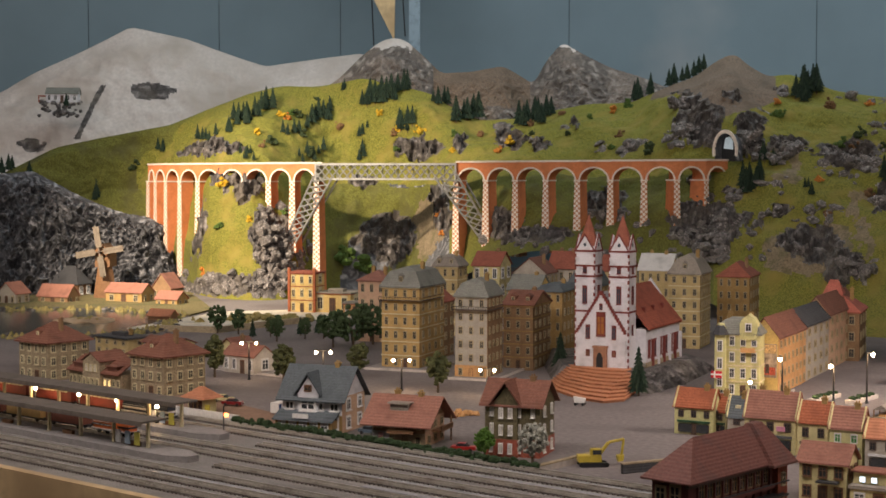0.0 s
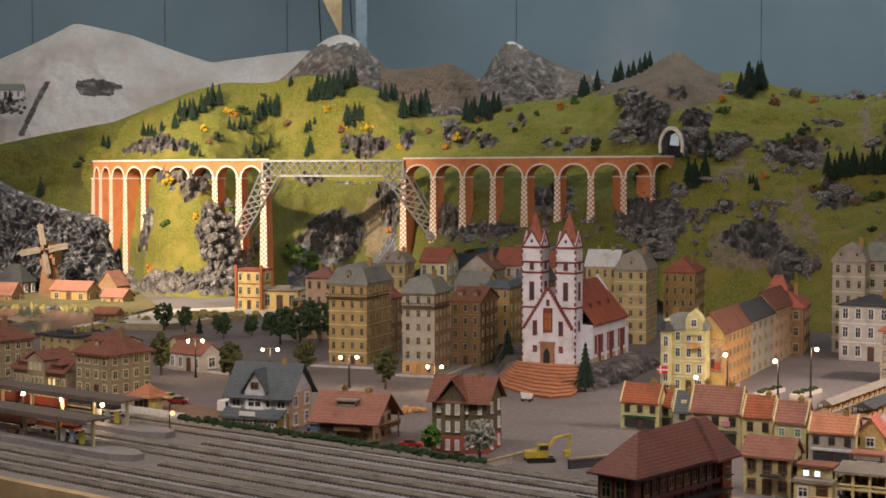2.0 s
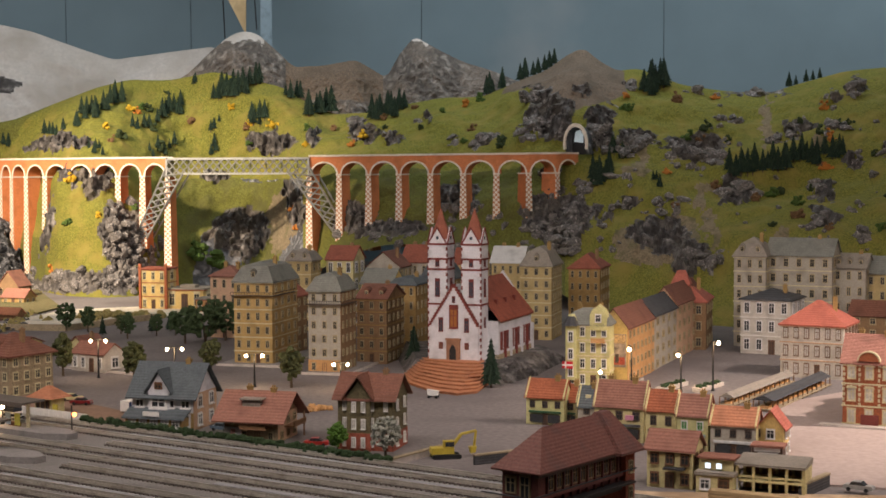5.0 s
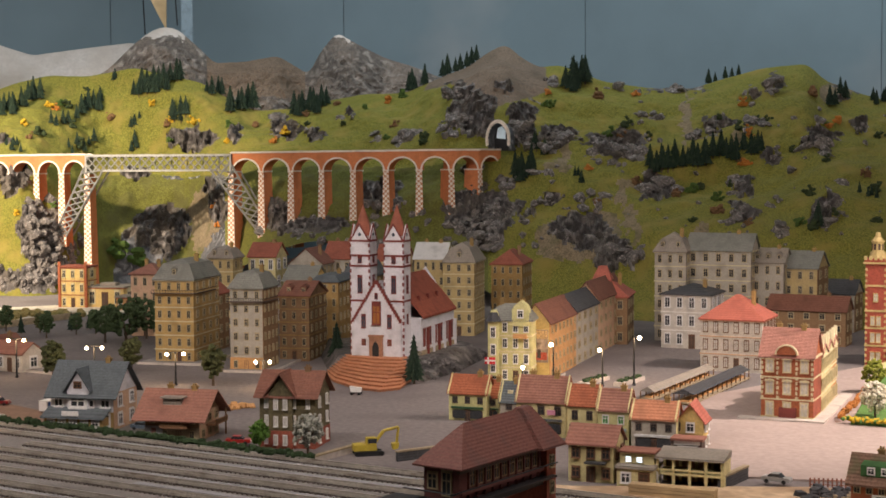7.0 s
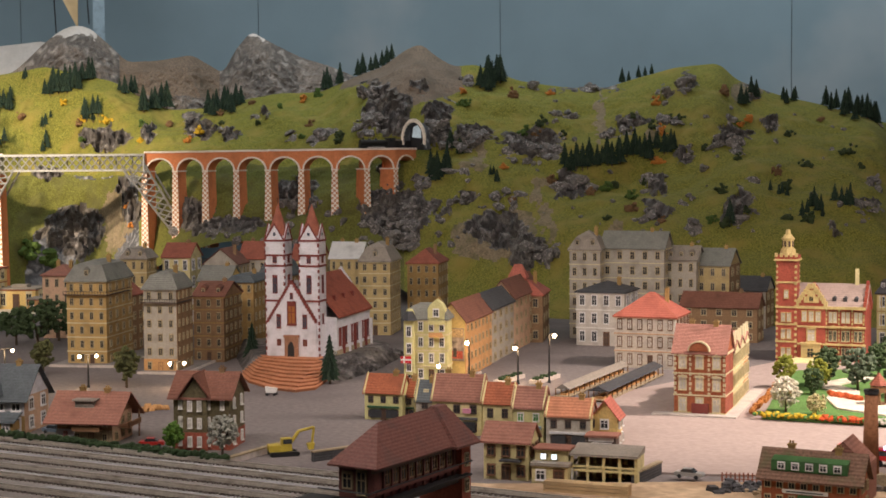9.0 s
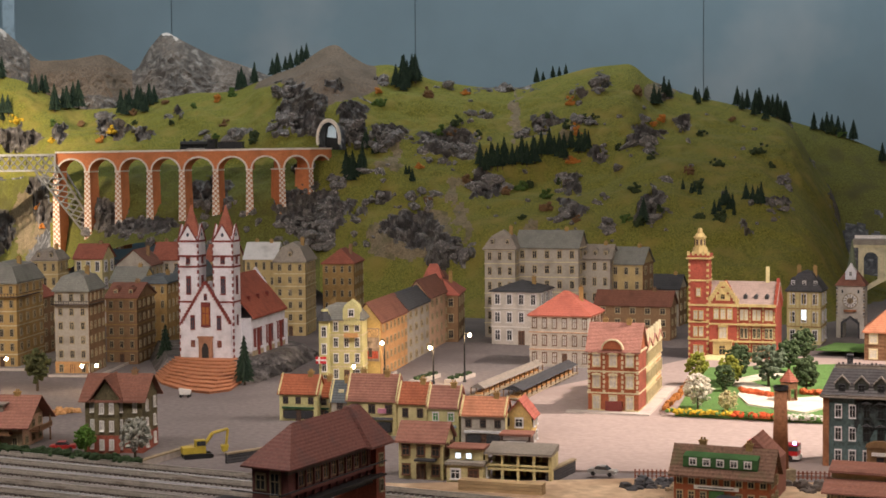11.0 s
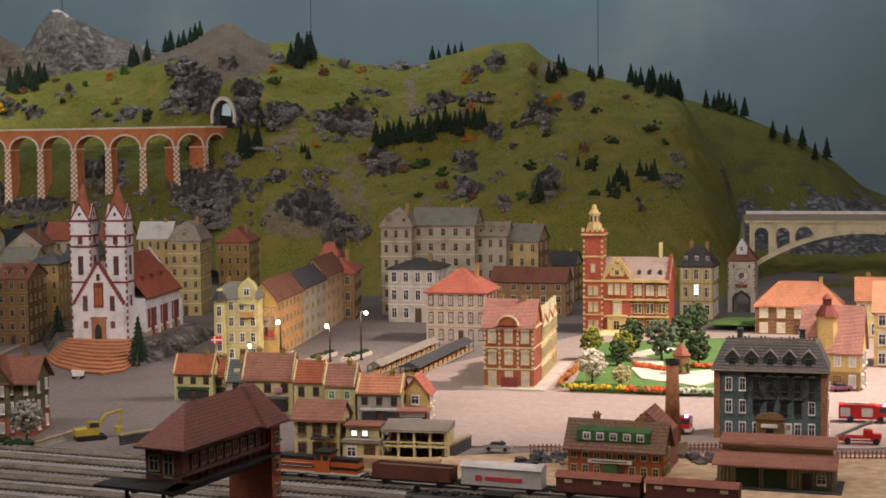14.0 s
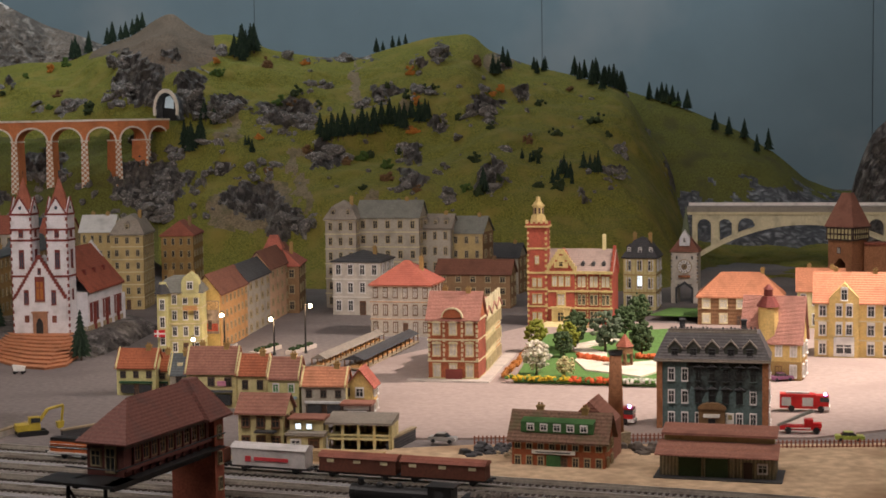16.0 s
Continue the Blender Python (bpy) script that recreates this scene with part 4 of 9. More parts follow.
def house(name, x, y, rot, w, d, he, ht, wall, roof_mat, roof="gable_x", storeys=3, nf=3, ns=3, label="", category="house", z0=0.0,
          frame_mat=M_FRAMEW, pane=M_GLASS, trim=None, ground_pane=None, chimneys=1, win=(0.42, 0.56), side_pane=None, arched=False, mid=None,
          ground_mat=None, dormers=0, over=0.006, skip_top=0.0, side_wall=None, door=True, sill=1, first=0.0, sub=""):
    if frame_mat is M_FRAMEW and wall in (M_TAN, M_CREAM, M_BROWNW_SHADE, M_OCHRE, M_GREYW, M_PINKW):
        frame_mat, sill, win = M_FRAMET, 0, (0.34, 0.5)
    h = thing(name, pose(x, y, z0, 0, 0, rot), label, category, "town houses")
    s = Shape()
    g = he / storeys
    if roof == "gable_x":
        s.prism([(-w, 0, 0), (-w, d, 0), (-w, d, he), (-w, d / 2, ht - 0.001), (-w, 0, he)], [(0, 0, 0), (0, d, 0), (0, d, he), (0, d / 2, ht - 0.001), (0, 0, he)])
    elif roof == "gable_y":
        s.prism([(-w, 0, 0), (0, 0, 0), (0, 0, he), (-w / 2, 0, ht - 0.001), (-w, 0, he)], [(-w, d, 0), (0, d, 0), (0, d, he), (-w / 2, d, ht - 0.001), (-w, d, he)])
    else:
        s.box(-w, 0, 0, d, 0, he)
    part("wall", s, wall, h)
    if side_wall:
        part("side_wall", Shape().box(0, 0.0012, 0.0, d, 0, he), side_wall, h)
    if ground_mat:
        part("ground_storey", Shape().box(-w - 0.001, 0.001, -0.0015, d, 0, g * 0.97), ground_mat, h)
    if roof in ("gable_x", "gable_y"):
        rs = gable_roof(w, d, he, ht, roof[-1], over)
    elif roof == "flat":
        rs = Shape().box(-w - over, over, -over, d + over, he - 0.002, he + 0.004).box(-w * 0.7, -w * 0.3, d * 0.3, d * 0.7, he + 0.004, ht)
    else:
        rs = hip_roof(w, d, he, ht, over, None, mid)
    part("roof", rs, roof_mat, h)
    if trim:
        for i in range(1, storeys):
            part("cornice", Shape().box(-w - 0.002, 0.002, -0.003, d, i * g - 0.002, i * g + 0.001), trim, h)
        part("eaves_cornice", Shape().box(-w - 0.003, 0.004, -0.004, d, he - 0.006, he - 0.002), trim, h)
    ww, wh = win
    if nf:
        cell = w / nf
        for i in range(storeys):
            for j in range(nf):
                p = ground_pane if (i == 0 and ground_pane) else pane
                cw, ch = min(cell * ww, g * 0.5), g * wh
                if i == 0 and door and j == nf // 2:
                    put_window(h, -w + cell * (j + 0.5), 0.001, cw * 1.05, g * 0.72, "front", -0.0012, M_FRAMEB, M_DKTRIM, 0, False, "door")
                else:
                    put_window(h, -w + cell * (j + 0.5), i * g + g * 0.24, cw, ch, "front", -0.0012 if not (ground_mat and i == 0) else -0.0026, frame_mat, p, sill, arched)
    if ns:
        cell = d / ns
        for i in range(storeys):
            for j in range(ns):
                cw, ch = min(cell * ww, g * 0.5), g * wh
                put_window(h, cell * (j + 0.5), i * g + g * 0.24, cw, ch, "side", 0.0025, frame_mat, side_pane or pane, sill, arched)
    for i in range(chimneys):
        cx, cy = -w * (0.25 + 0.5 * i), d * (0.5 + 0.12 * (i % 2))
        part("chimney", Shape().box(cx - 0.0055, cx + 0.0055, cy - 0.0045, cy + 0.0045, (he + ht) / 2, ht + 0.010).box(cx - 0.0068, cx + 0.0068, cy - 0.0058, cy + 0.0058, ht + 0.007, ht + 0.010).cone(cx - 0.0025, cy, ht + 0.010, ht + 0.015, 0.0018, 0.0016, 6).cone(cx + 0.0025, cy, ht + 0.010, ht + 0.015, 0.0018, 0.0016, 6), M_BROWNW_SHADE if roof_mat in (M_R_RED, M_R_BROWN) else M_OCHRE, h)
    for i in range(dormers):
        dx = -w + w * (i + 0.5) / dormers
        zc = he + (ht - he) * 0.32
        yc = d * 0.5 * 0.3 if not mid else mid[1] * 0.4
        dm = part("dormer", Shape().box(dx - 0.008, dx + 0.008, yc - 0.004, yc + 0.03, zc - 0.008, zc + 0.012).prism([(dx - 0.010, yc - 0.006, zc + 0.012), (dx + 0.010, yc - 0.006, zc + 0.012), (dx, yc - 0.006, zc + 0.021)], [(dx - 0.010, yc + 0.03, zc + 0.012), (dx + 0.010, yc + 0.03, zc + 0.012), (dx, yc + 0.03, zc + 0.021)]), roof_mat, h)
        put_window(h, dx, zc - 0.004, 0.009, 0.013, "front", yc - 0.0052, frame_mat, pane, 0)
    return h


# tall houses in the middle of the town
house("town_house", -0.069, 4.438, -21, 0.118, 0.20, 0.242, 0.298, M_TAN, M_R_GREY, "hip", 6, 4, 4, "tall ochre apartment house with a grey mansard roof", mid=(0.285, 0.018), trim=M_TRIM, pane=M_GLASS, dormers=1)
# brown side wall is the grey house's shaded face, put into colour
house("town_house", 0.122, 4.234, -21, 0.094, 0.13, 0.231, 0.280, M_GREYW, M_R_GREY, "hip", 6, 3, 4, "tall pale grey apartment house with a rounded grey roof", mid=(0.268, 0.016), ground_mat=M_ORANGEW, side_wall=M_BROWNW_SHADE)
house("town_house", 0.26, 4.42, -21, 0.09, 0.17, 0.19, 0.225, M_BROWNW_SHADE, M_R_BROWN, "gable_x", 5, 3, 4, "brown apartment house with a dark red tiled roof", trim=M_OCHRE, dormers=2)
house("town_house", 0.36, 4.62, -21, 0.08, 0.16, 0.215, 0.235, M_OCHRE, M_R_BLUE, "hip", 5, 3, 4, "ochre corner house with a blue-grey mansard roof", mid=(0.232, 0.012))
house("town_house", -0.02, 4.68, -21, 0.10, 0.15, 0.175, 0.215, M_BROWNW_SHADE, M_R_RED, "gable_y", 4, 3, 3, "brown house with a steep red roof")
house("town_house", -0.194, 5.15, -21, 0.10, 0.12, 0.208, 0.240, M_PINKW, M_R_SALMON, "hip", 4, 3, 2, "pink rendered house with a low salmon roof", chimneys=2)
house("town_house", 0.05, 5.35, -21, 0.09, 0.10, 0.245, 0.285, M_CREAM, M_R_TAUPE, "hip", 5, 3, 2, "cream house with a mansard roof", mid=(0.275, 0.014), trim=M_TRIM, dormers=2)
house("town_house", 0.20, 5.45, -21, 0.10, 0.13, 0.24, 0.285, M_PALE, M_R_RED, "gable_x", 4, 3, 2, "pale house with an orange tiled roof")
house("town_house", 0.36, 5.35, -21, 0.12, 0.14, 0.22, 0.270, M_GREYW, M_R_BROWN, "gable_y", 4, 3, 3, "grey gabled house with a brown roof")
house("town_house", 0.47, 5.45, -21, 0.10, 0.14, 0.23, 0.285, M_GREYW, M_R_RED, "gable_x", 4, 3, 3, "grey house with a dull red roof", chimneys=2)
house("town_house", 0.50, 4.95, -21, 0.10, 0.14, 0.205, 0.262, M_OCHRE, M_R_BLUE, "hip", 4, 3, 3, "ochre house with a blue slate mansard", mid=(0.25, 0.016))
house("town_house", 0.30, 4.85, -21, 0.10, 0.14, 0.20, 0.242, M_YELLOW2, M_R_GREY, "gable_x", 4, 3, 3, "mustard yellow house with a grey roof")
house("town_house", 0.64, 5.3, -21, 0.10, 0.14, 0.23, 0.28, M_CREAM, M_R_RED, "gable_x", 4, 3, 3, "cream house with a red roof")
for hx, hw, hd, hz in ((-0.069, 0.118, 0.20, 0.202), (0.122, 0.094, 0.13, 0.193), (0.832, 0.102, 0.17, 0.245)):
    for o in [q for q in bpy.data.objects if q.name.startswith("town_house") and q.parent is None and abs(q.location.x - hx) < 0.002]:
        bal = part("balcony", Shape().box(-hw - 0.007, 0.007, -0.011, 0.0, hz - 0.002, hz), M_DKTRIM, o, "dark iron balcony along the upper storey")
        part("railing", Shape().box(-hw - 0.007, 0.007, -0.0115, -0.0105, hz + 0.008, hz + 0.0095), M_BLACK, bal)
        for i in range(16):
            x = -hw - 0.006 + (hw + 0.012) * i / 15
            part("baluster", Shape().box(x - 0.0006, x + 0.0006, -0.0115, -0.0105, hz, hz + 0.008), M_BLACK, bal)
        part("side_balcony", Shape().box(0.0, 0.010, 0.0, hd * 0.8, hz - 0.002, hz).box(0.009, 0.010, 0.0, hd * 0.8, hz + 0.007, hz + 0.009), M_DKTRIM, o)
# behind the church
house("town_house", 0.749, 5.05, -21, 0.105, 0.12, 0.251, 0.299, M_CREAM, M_R_SILVER, "gable_x", 5, 4, 2, "cream house with a pale zinc roof", chimneys=2)
house("town_house", 0.832, 4.955, -21, 0.102, 0.17, 0.245, 0.306, M_CREAM, M_R_TAUPE, "hip", 6, 3, 4, "tall cream apartment house with a taupe mansard roof", mid=(0.290, 0.020), trim=M_TRIM, dormers=1)
house("town_house", 1.051, 5.252, -21, 0.11, 0.2, 0.214, 0.262, M_OCHRE, M_R_RED, "hip", 5, 4, 4, "ochre house with a hipped red roof", trim=M_OCHRE)
# houses round the yellow corner
house("corner_house", 0.804, 3.878, -21, 0.112, 0.075, 0.165, 0.205, M_YELLOW, M_R_GREY, "hip", 4, 4, 0, "yellow corner house with white windows and ornate gable", mid=(0.195, 0.015), trim=M_TRIM, sill=2, chimneys=2)
house("town_house", 0.864, 3.937, -27, 0.075, 0.289, 0.152, 0.198, M_YELLOW2, M_R_BROWN, "gable_y", 4, 0, 7, "orange house with a red roof and a painted gable wall", chimneys=0, side_wall=M_ORANGEW, frame_mat=M_FRAMET, win=(0.26, 0.42))
house("town_house", 0.996, 4.196, -27, 0.075, 0.276, 0.156, 0.197, M_GREYW, M_R_DARK, "gable_y", 4, 0, 4, "narrow grey house with a dark roof", chimneys=0, frame_mat=M_FRAMET, win=(0.26, 0.42))
house("town_house", 1.122, 4.444, -27, 0.075, 0.377, 0.164, 0.212, M_PINKW, M_R_BROWN, "gable_y", 4, 0, 6, "long pink house with a brown roof", chimneys=0, frame_mat=M_FRAMET, win=(0.26, 0.42))
house("town_house", 1.262, 4.634, -21, 0.134, 0.20, 0.150, 0.205, M_BROWNW_SHADE, M_R_BRIGHT, "hip", 3, 3, 3, "brown house with a bright red hipped roof and turret")
# post office row and apartment row
house("town_house", 1.476, 4.467, -33, 0.153, 0.16, 0.167, 0.196, M_IVORY, M_R_DARK, "hip", 3, 4, 3, "white house with arched shop windows and a dark hipped roof", trim=M_TRIMW, arched=False)
house("town_house", 1.451, 3.946, -33, 0.170, 0.16, 0.144, 0.205, M_IVORY, M_R_BRIGHT, "hip", 3, 6, 4, "white town house with a bright red hipped roof", trim=M_PINKW, frame_mat=M_FRAMEB, pane=M_CURTAIN)
house("town_house", 1.465, 4.682, -30, 0.100, 0.11, 0.286, 0.345, M_GREYW, M_R_TAUPE, "hip", 6, 3, 2, "cream apartment house with a grey mansard", mid=(0.325, 0.018), trim=M_TRIM, dormers=2)
house("town_house", 1.660, 4.629, -32, 0.205, 0.12, 0.289, 0.338, M_GREYW, M_R_GREY, "gable_x", 6, 5, 2, "long cream apartment house with a dark roof", trim=M_TRIM)
house("town_house", 1.769, 4.631, -33, 0.103, 0.11, 0.250, 0.290, M_GREYW, M_R_TAUPE, "gable_x", 5, 3, 2, "grey apartment house with dormer windows", dormers=3)
# right sides of the next two are browned to stand for shade
house("town_house", 1.869, 4.604, -36, 0.107, 0.14, 0.232, 0.280, M_CREAM, M_R_GREY, "gable_x", 5, 3, 2, "dull yellow house with a dark roof", side_wall=M_BROWNW_SHADE)
house("town_house", 2.083, 4.812, -36, 0.096, 0.12, 0.128, 0.170, M_GREYW, M_R_DARK, "gable_x", 3, 2, 2, "grey shop with a dark roof", side_wall=M_BROWNW_SHADE)
house("town_house", 1.90, 4.45, -34, 0.24, 0.1, 0.11, 0.15, M_BROWNW_SHADE, M_R_BROWN, "gable_x", 3, 5, 2, "brown terrace with a dark red roof")

# ---- church ----
def church():
    rot = -27
    c = thing("church", pose(0.499, 4.111, 0.045, 0, 0, rot), "white twin-towered church with red stone trim and red tiled roofs", "church")
    c.scale = (0.856, 0.85, 1.055)
    w, tw = 0.181, 0.066
    th = 0.30
    win = mat("church_glass", (0.06, 0.07, 0.09), 0.2)
    M_AMBER = mat("amber_glass", (0.30, 0.11, 0.03), 0.4, emit=0.12)
    for x0 in (-w, -tw):
        t = part("tower", Shape().box(x0, x0 + tw, 0, tw, 0, th), M_WHITE, c, "white tower with red quoins")
        for i in range(18):
            for xx in (x0 - 0.0012, x0 + tw - 0.0055):
                L = 0.0055 if i % 2 else 0.0034
                a = xx if xx < x0 else xx + 0.0068 - L
                part("quoin", Shape().box(a, a + L, -0.0014, 0.004, i * th / 18, (i + 0.55) * th / 18), M_REDTRIM, t)
        for z in (0.145, 0.235, 0.262, th):
            part("string_course", Shape().box(x0 - 0.002, x0 + tw + 0.002, -0.002, tw + 0.002, z - 0.003, z + 0.002), M_REDTRIM, t)
        for z, hh, ww in ((0.165, 0.040, 0.014), (0.243, 0.012, 0.012), (0.085, 0.022, 0.009)):
            for side in (0, 1):
                if side:
                    if x0 < -tw - 0.01 and z < 0.15:
                        continue
                    put_window(t, tw / 2, z, ww, hh, "side", x0 + tw + 0.0012, M_REDTRIM, win, 1, True, "tower_window")
                else:
                    put_window(t, x0 + tw / 2, z, ww, hh, "front", -0.0012, M_REDTRIM, win, 1, True, "tower_window")
        # four gables and the spire
        g = Shape()
        for k in range(4):
            m = Matrix.Translation((x0 + tw / 2, tw / 2, th)) @ Matrix.Rotation(k * math.pi / 2, 4, "Z")
            tri = [m @ Vector(p) for p in ((-tw / 2, -tw / 2, 0), (tw / 2, -tw / 2, 0), (0, -tw / 2, 0.042))]
            bk = [m @ Vector(p) for p in ((-tw / 2, -tw / 2 + 0.004, 0), (tw / 2, -tw / 2 + 0.004, 0), (0, -tw / 2 + 0.004, 0.042))]
            part("tower_gable", Shape().prism(tri, bk), M_WHITE, t)
            for sx in (-1, 1):
                part("gable_coping", Shape().rod(m @ Vector((sx * tw / 2, -tw / 2 - 0.001, 0)), m @ Vector((0, -tw / 2 - 0.001, 0.043)), 0.0024, 5), M_REDTRIM, t)
            cc = m @ Vector((0, -tw / 2 - 0.001, 0.016))
            ww = m @ Vector((0, -tw / 2 + 0.001, 0.016))
            part("oculus", Shape().rod(cc, ww, 0.005, 8), win, t)
        s = Shape()
        s.cone(x0 + tw / 2, tw / 2, th + 0.012, th + 0.092, tw * 0.52, 0.001, 8, 0, math.pi / 8)
        part("spire", s, striped(mat("spire_tile", (0.30, 0.10, 0.06), 0.7), "Z", 60), t, "red tiled spire")
        part("finial", Shape().rod((x0 + tw / 2, tw / 2, th + 0.09), (x0 + tw / 2, tw / 2, th + 0.108), 0.0008), M_BLACK, t)
    # gabled front between and before the towers
    f = part("front_gable", Shape().prism([(-w + 0.008, -0.006, 0), (-0.008, -0.006, 0), (-0.008, -0.006, 0.09), (-w / 2, -0.006, 0.196), (-w + 0.008, -0.006, 0.09)], [(-w + 0.008, 0.05, 0), (-0.008, 0.05, 0), (-0.008, 0.05, 0.09), (-w / 2, 0.05, 0.196), (-w + 0.008, 0.05, 0.09)]), M_WHITE, c, "white gabled west front")
    for sx in (-1, 1):
        n = 14
        for i in range(n):
            k = (i + 0.5) / n
            x = -w / 2 + sx * (w / 2 - 0.008) * (1 - k)
            z = 0.09 + 0.106 * k
            part("gable_step", Shape().box(x - 0.0035, x + 0.0035, -0.0085, 0.002, z - 0.005, z + 0.006), M_REDTRIM, f)
    put_window(f, -w / 2, 0.085, 0.026, 0.048, "front", -0.0072, M_REDTRIM, M_AMBER, 1, True, "rose_window")
    for sx in (-1, 1):
        put_window(f, -w / 2 + sx * 0.044, 0.075, 0.013, 0.03, "front", -0.0072, M_REDTRIM, win, 1, True, "lancet_window")
        put_window(f, -w / 2 + sx * 0.044, 0.03, 0.012, 0.014, "front", -0.0072, M_REDTRIM, mat("shutter_brown", (0.2, 0.1, 0.06)), 0, False, "niche")
    put_window(f, -w / 2, 0.15, 0.009, 0.012, "front", -0.0072, M_REDTRIM, win, 0, True, "lancet_window")
    part("portal", Shape().box(-w / 2 - 0.022, -w / 2 + 0.022, -0.016, 0, 0, 0.052).box(-w / 2 - 0.025, -w / 2 + 0.025, -0.018, 0, 0.052, 0.057), mat("portal_stone", (0.33, 0.17, 0.10), 0.8), f, "brown stone portal")
    dr = [(-0.011, 0), (0.011, 0), (0.011, 0.026), (0.006, 0.037), (0, 0.041), (-0.006, 0.037), (-0.011, 0.026)]
    part("door", Shape().prism([(-w / 2 + x, -0.0172, z) for x, z in dr], [(-w / 2 + x, -0.015, z) for x, z in dr]), M_BLACK, f, "dark open doorway")
    # nave
    nx0, nx1, ny0, ny1 = -w + 0.012, 0.035, tw, 0.40
    nv = part("nave", Shape().box(nx0, nx1, ny0, ny1, 0, 0.098), M_WHITE, c)
    mid = (nx0 + nx1) / 2
    rs = Shape()
    for xa in (nx0 - 0.008, nx1 + 0.008):
        rs.prism([(xa, ny0, 0.095), (mid, ny0, 0.200), (mid, ny0, 0.204), (xa, ny0, 0.100)], [(xa, ny1 + 0.005, 0.095), (mid, ny1 + 0.005, 0.200), (mid, ny1 + 0.005, 0.204), (xa, ny1 + 0.005, 0.100)])
    part("nave_roof", rs, striped(mat("nave_tile", (0.29, 0.08, 0.045), 0.7), "Z", 60), nv, "large red tiled nave roof")
    part("nave_gable", Shape().prism([(nx0, ny1 - 0.004, 0.095), (nx1, ny1 - 0.004, 0.095), (mid, ny1 - 0.004, 0.212)], [(nx0, ny1 + 0.007, 0.095), (nx1, ny1 + 0.007, 0.095), (mid, ny1 + 0.007, 0.212)]), M_WHITE, nv)
    for y in (0.14, 0.23, 0.32):
        part("roof_dormer", Shape().box(nx1 - 0.04, nx1 - 0.03, y - 0.004, y + 0.004, 0.135, 0.150), M_REDTRIM, nv)
    for i in range(6):
        y = ny0 + (i + 0.5) * (ny1 - ny0) / 6
        put_window(nv, y, 0.024, 0.018, 0.038, "side", nx1 + 0.0012, M_REDTRIM, win if i % 2 else mat("shutter_dark", (0.22, 0.06, 0.05)), 1, True, "nave_window")
        part("buttress", Shape().box(nx1, nx1 + 0.009, y + 0.026 - 0.004, y + 0.026 + 0.004, 0, 0.07), M_REDTRIM if i % 2 == 0 else M_WHITE, nv)
    part("plinth", Shape().box(nx0, nx1 + 0.003, ny0, ny1 + 0.003, 0, 0.012), M_STONE, nv)


church()
# raised churchyard and the steps
cy = thing("churchyard_terrace", pose(0.499, 4.111, 0), "raised churchyard with a grey rubble stone bank", "terrace")
bank_low = ((0.30, 4.20), (0.49, 4.02), (0.535, 3.95), (0.66, 4.15), (0.80, 4.46), (0.70, 4.62), (0.30, 4.60))
bank_top = ((0.33, 4.20), (0.49, 4.08), (0.548, 4.09), (0.61, 4.18), (0.73, 4.38), (0.68, 4.60), (0.33, 4.60))
part("terrace", Shape().prism([(x - 0.499, y - 4.111, 0) for x, y in bank_low], [(x - 0.499, y - 4.111, 0.045) for x, y in bank_top]), M_ROCK, cy)
bank = random.Random(77)
for i in range(70):
    k, q = bank.uniform(2.0, 4.0), bank.random()
    j, f = min(3, int(k)), k - min(3, int(k))
    lo2 = Vector(bank_low[j]).lerp(Vector(bank_low[j + 1]), f)
    up2 = Vector(bank_top[j]).lerp(Vector(bank_top[j + 1]), f)
    g = lo2.lerp(up2, q)
    size = bank.uniform(0.006, 0.013)
    rub = Shape().ball((0, 0, 0), size, size * 0.8, size * 0.6, 6, 4, 0, 0.3, bank)
    part("rubble_stone", rub, M_ROCK, cy, "", pose(g.x - 0.499, g.y - 4.111, 0.045 * q, 0, 0, bank.uniform(0, 360)))
steps = thing("church_steps", pose(0.40, 4.0, 0), "broad orange-red sandstone steps fanning out before the church", "steps")
M_STEP = mat("step_stone", (0.44, 0.19, 0.095), 0.8)
# darkened copy of the step stone, painting shade on the upright faces
M_RISER_SHADE = mat("step_riser", (0.30, 0.12, 0.06), 0.85)
LANDING = ((0.345, 4.20), (0.352, 4.165), (0.43, 4.09), (0.485, 4.07), (0.505, 4.09), (0.51, 4.15))
LOWEST = ((0.285, 4.15), (0.297, 4.00), (0.345, 3.86), (0.40, 3.80), (0.455, 3.83), (0.505, 3.98))
for i in range(9):
    f = i / 8
    rim = [(a + (c - a) * f - 0.40, b + (d - b) * f - 4.0) for (a, b), (c, d) in zip(LANDING, LOWEST)]
    zt = 0.047 - i * 0.005
    st = part("step", Shape().prism([(x, y, zt - 0.0018) for x, y in rim], [(x, y, zt) for x, y in rim]), M_STEP, steps)
    part("riser", Shape().prism([(x * 0.985, y * 0.985, 0) for x, y in rim], [(x * 0.985, y * 0.985, zt - 0.0018) for x, y in rim]), M_RISER_SHADE, st)

# ---- ornate yellow corner house: gable, bay and balcony ----
corner = [o for o in bpy.data.objects if o.name.startswith("corner_house")][0]
part("front_gable", Shape().prism([(-0.05, -0.006, 0.15), (-0.006, -0.006, 0.15), (-0.006, -0.006, 0.19), (-0.012, -0.006, 0.203), (-0.028, -0.006, 0.215), (-0.044, -0.006, 0.203), (-0.05, -0.006, 0.19)], [(-0.05, 0.03, 0.15), (-0.006, 0.03, 0.15), (-0.006, 0.03, 0.19), (-0.012, 0.03, 0.203), (-0.028, 0.03, 0.215), (-0.044, 0.03, 0.203), (-0.05, 0.03, 0.19)]), M_YELLOW, corner)
put_window(corner, -0.028, 0.172, 0.014, 0.018, "front", -0.0072, M_FRAMEW, M_GLASS)
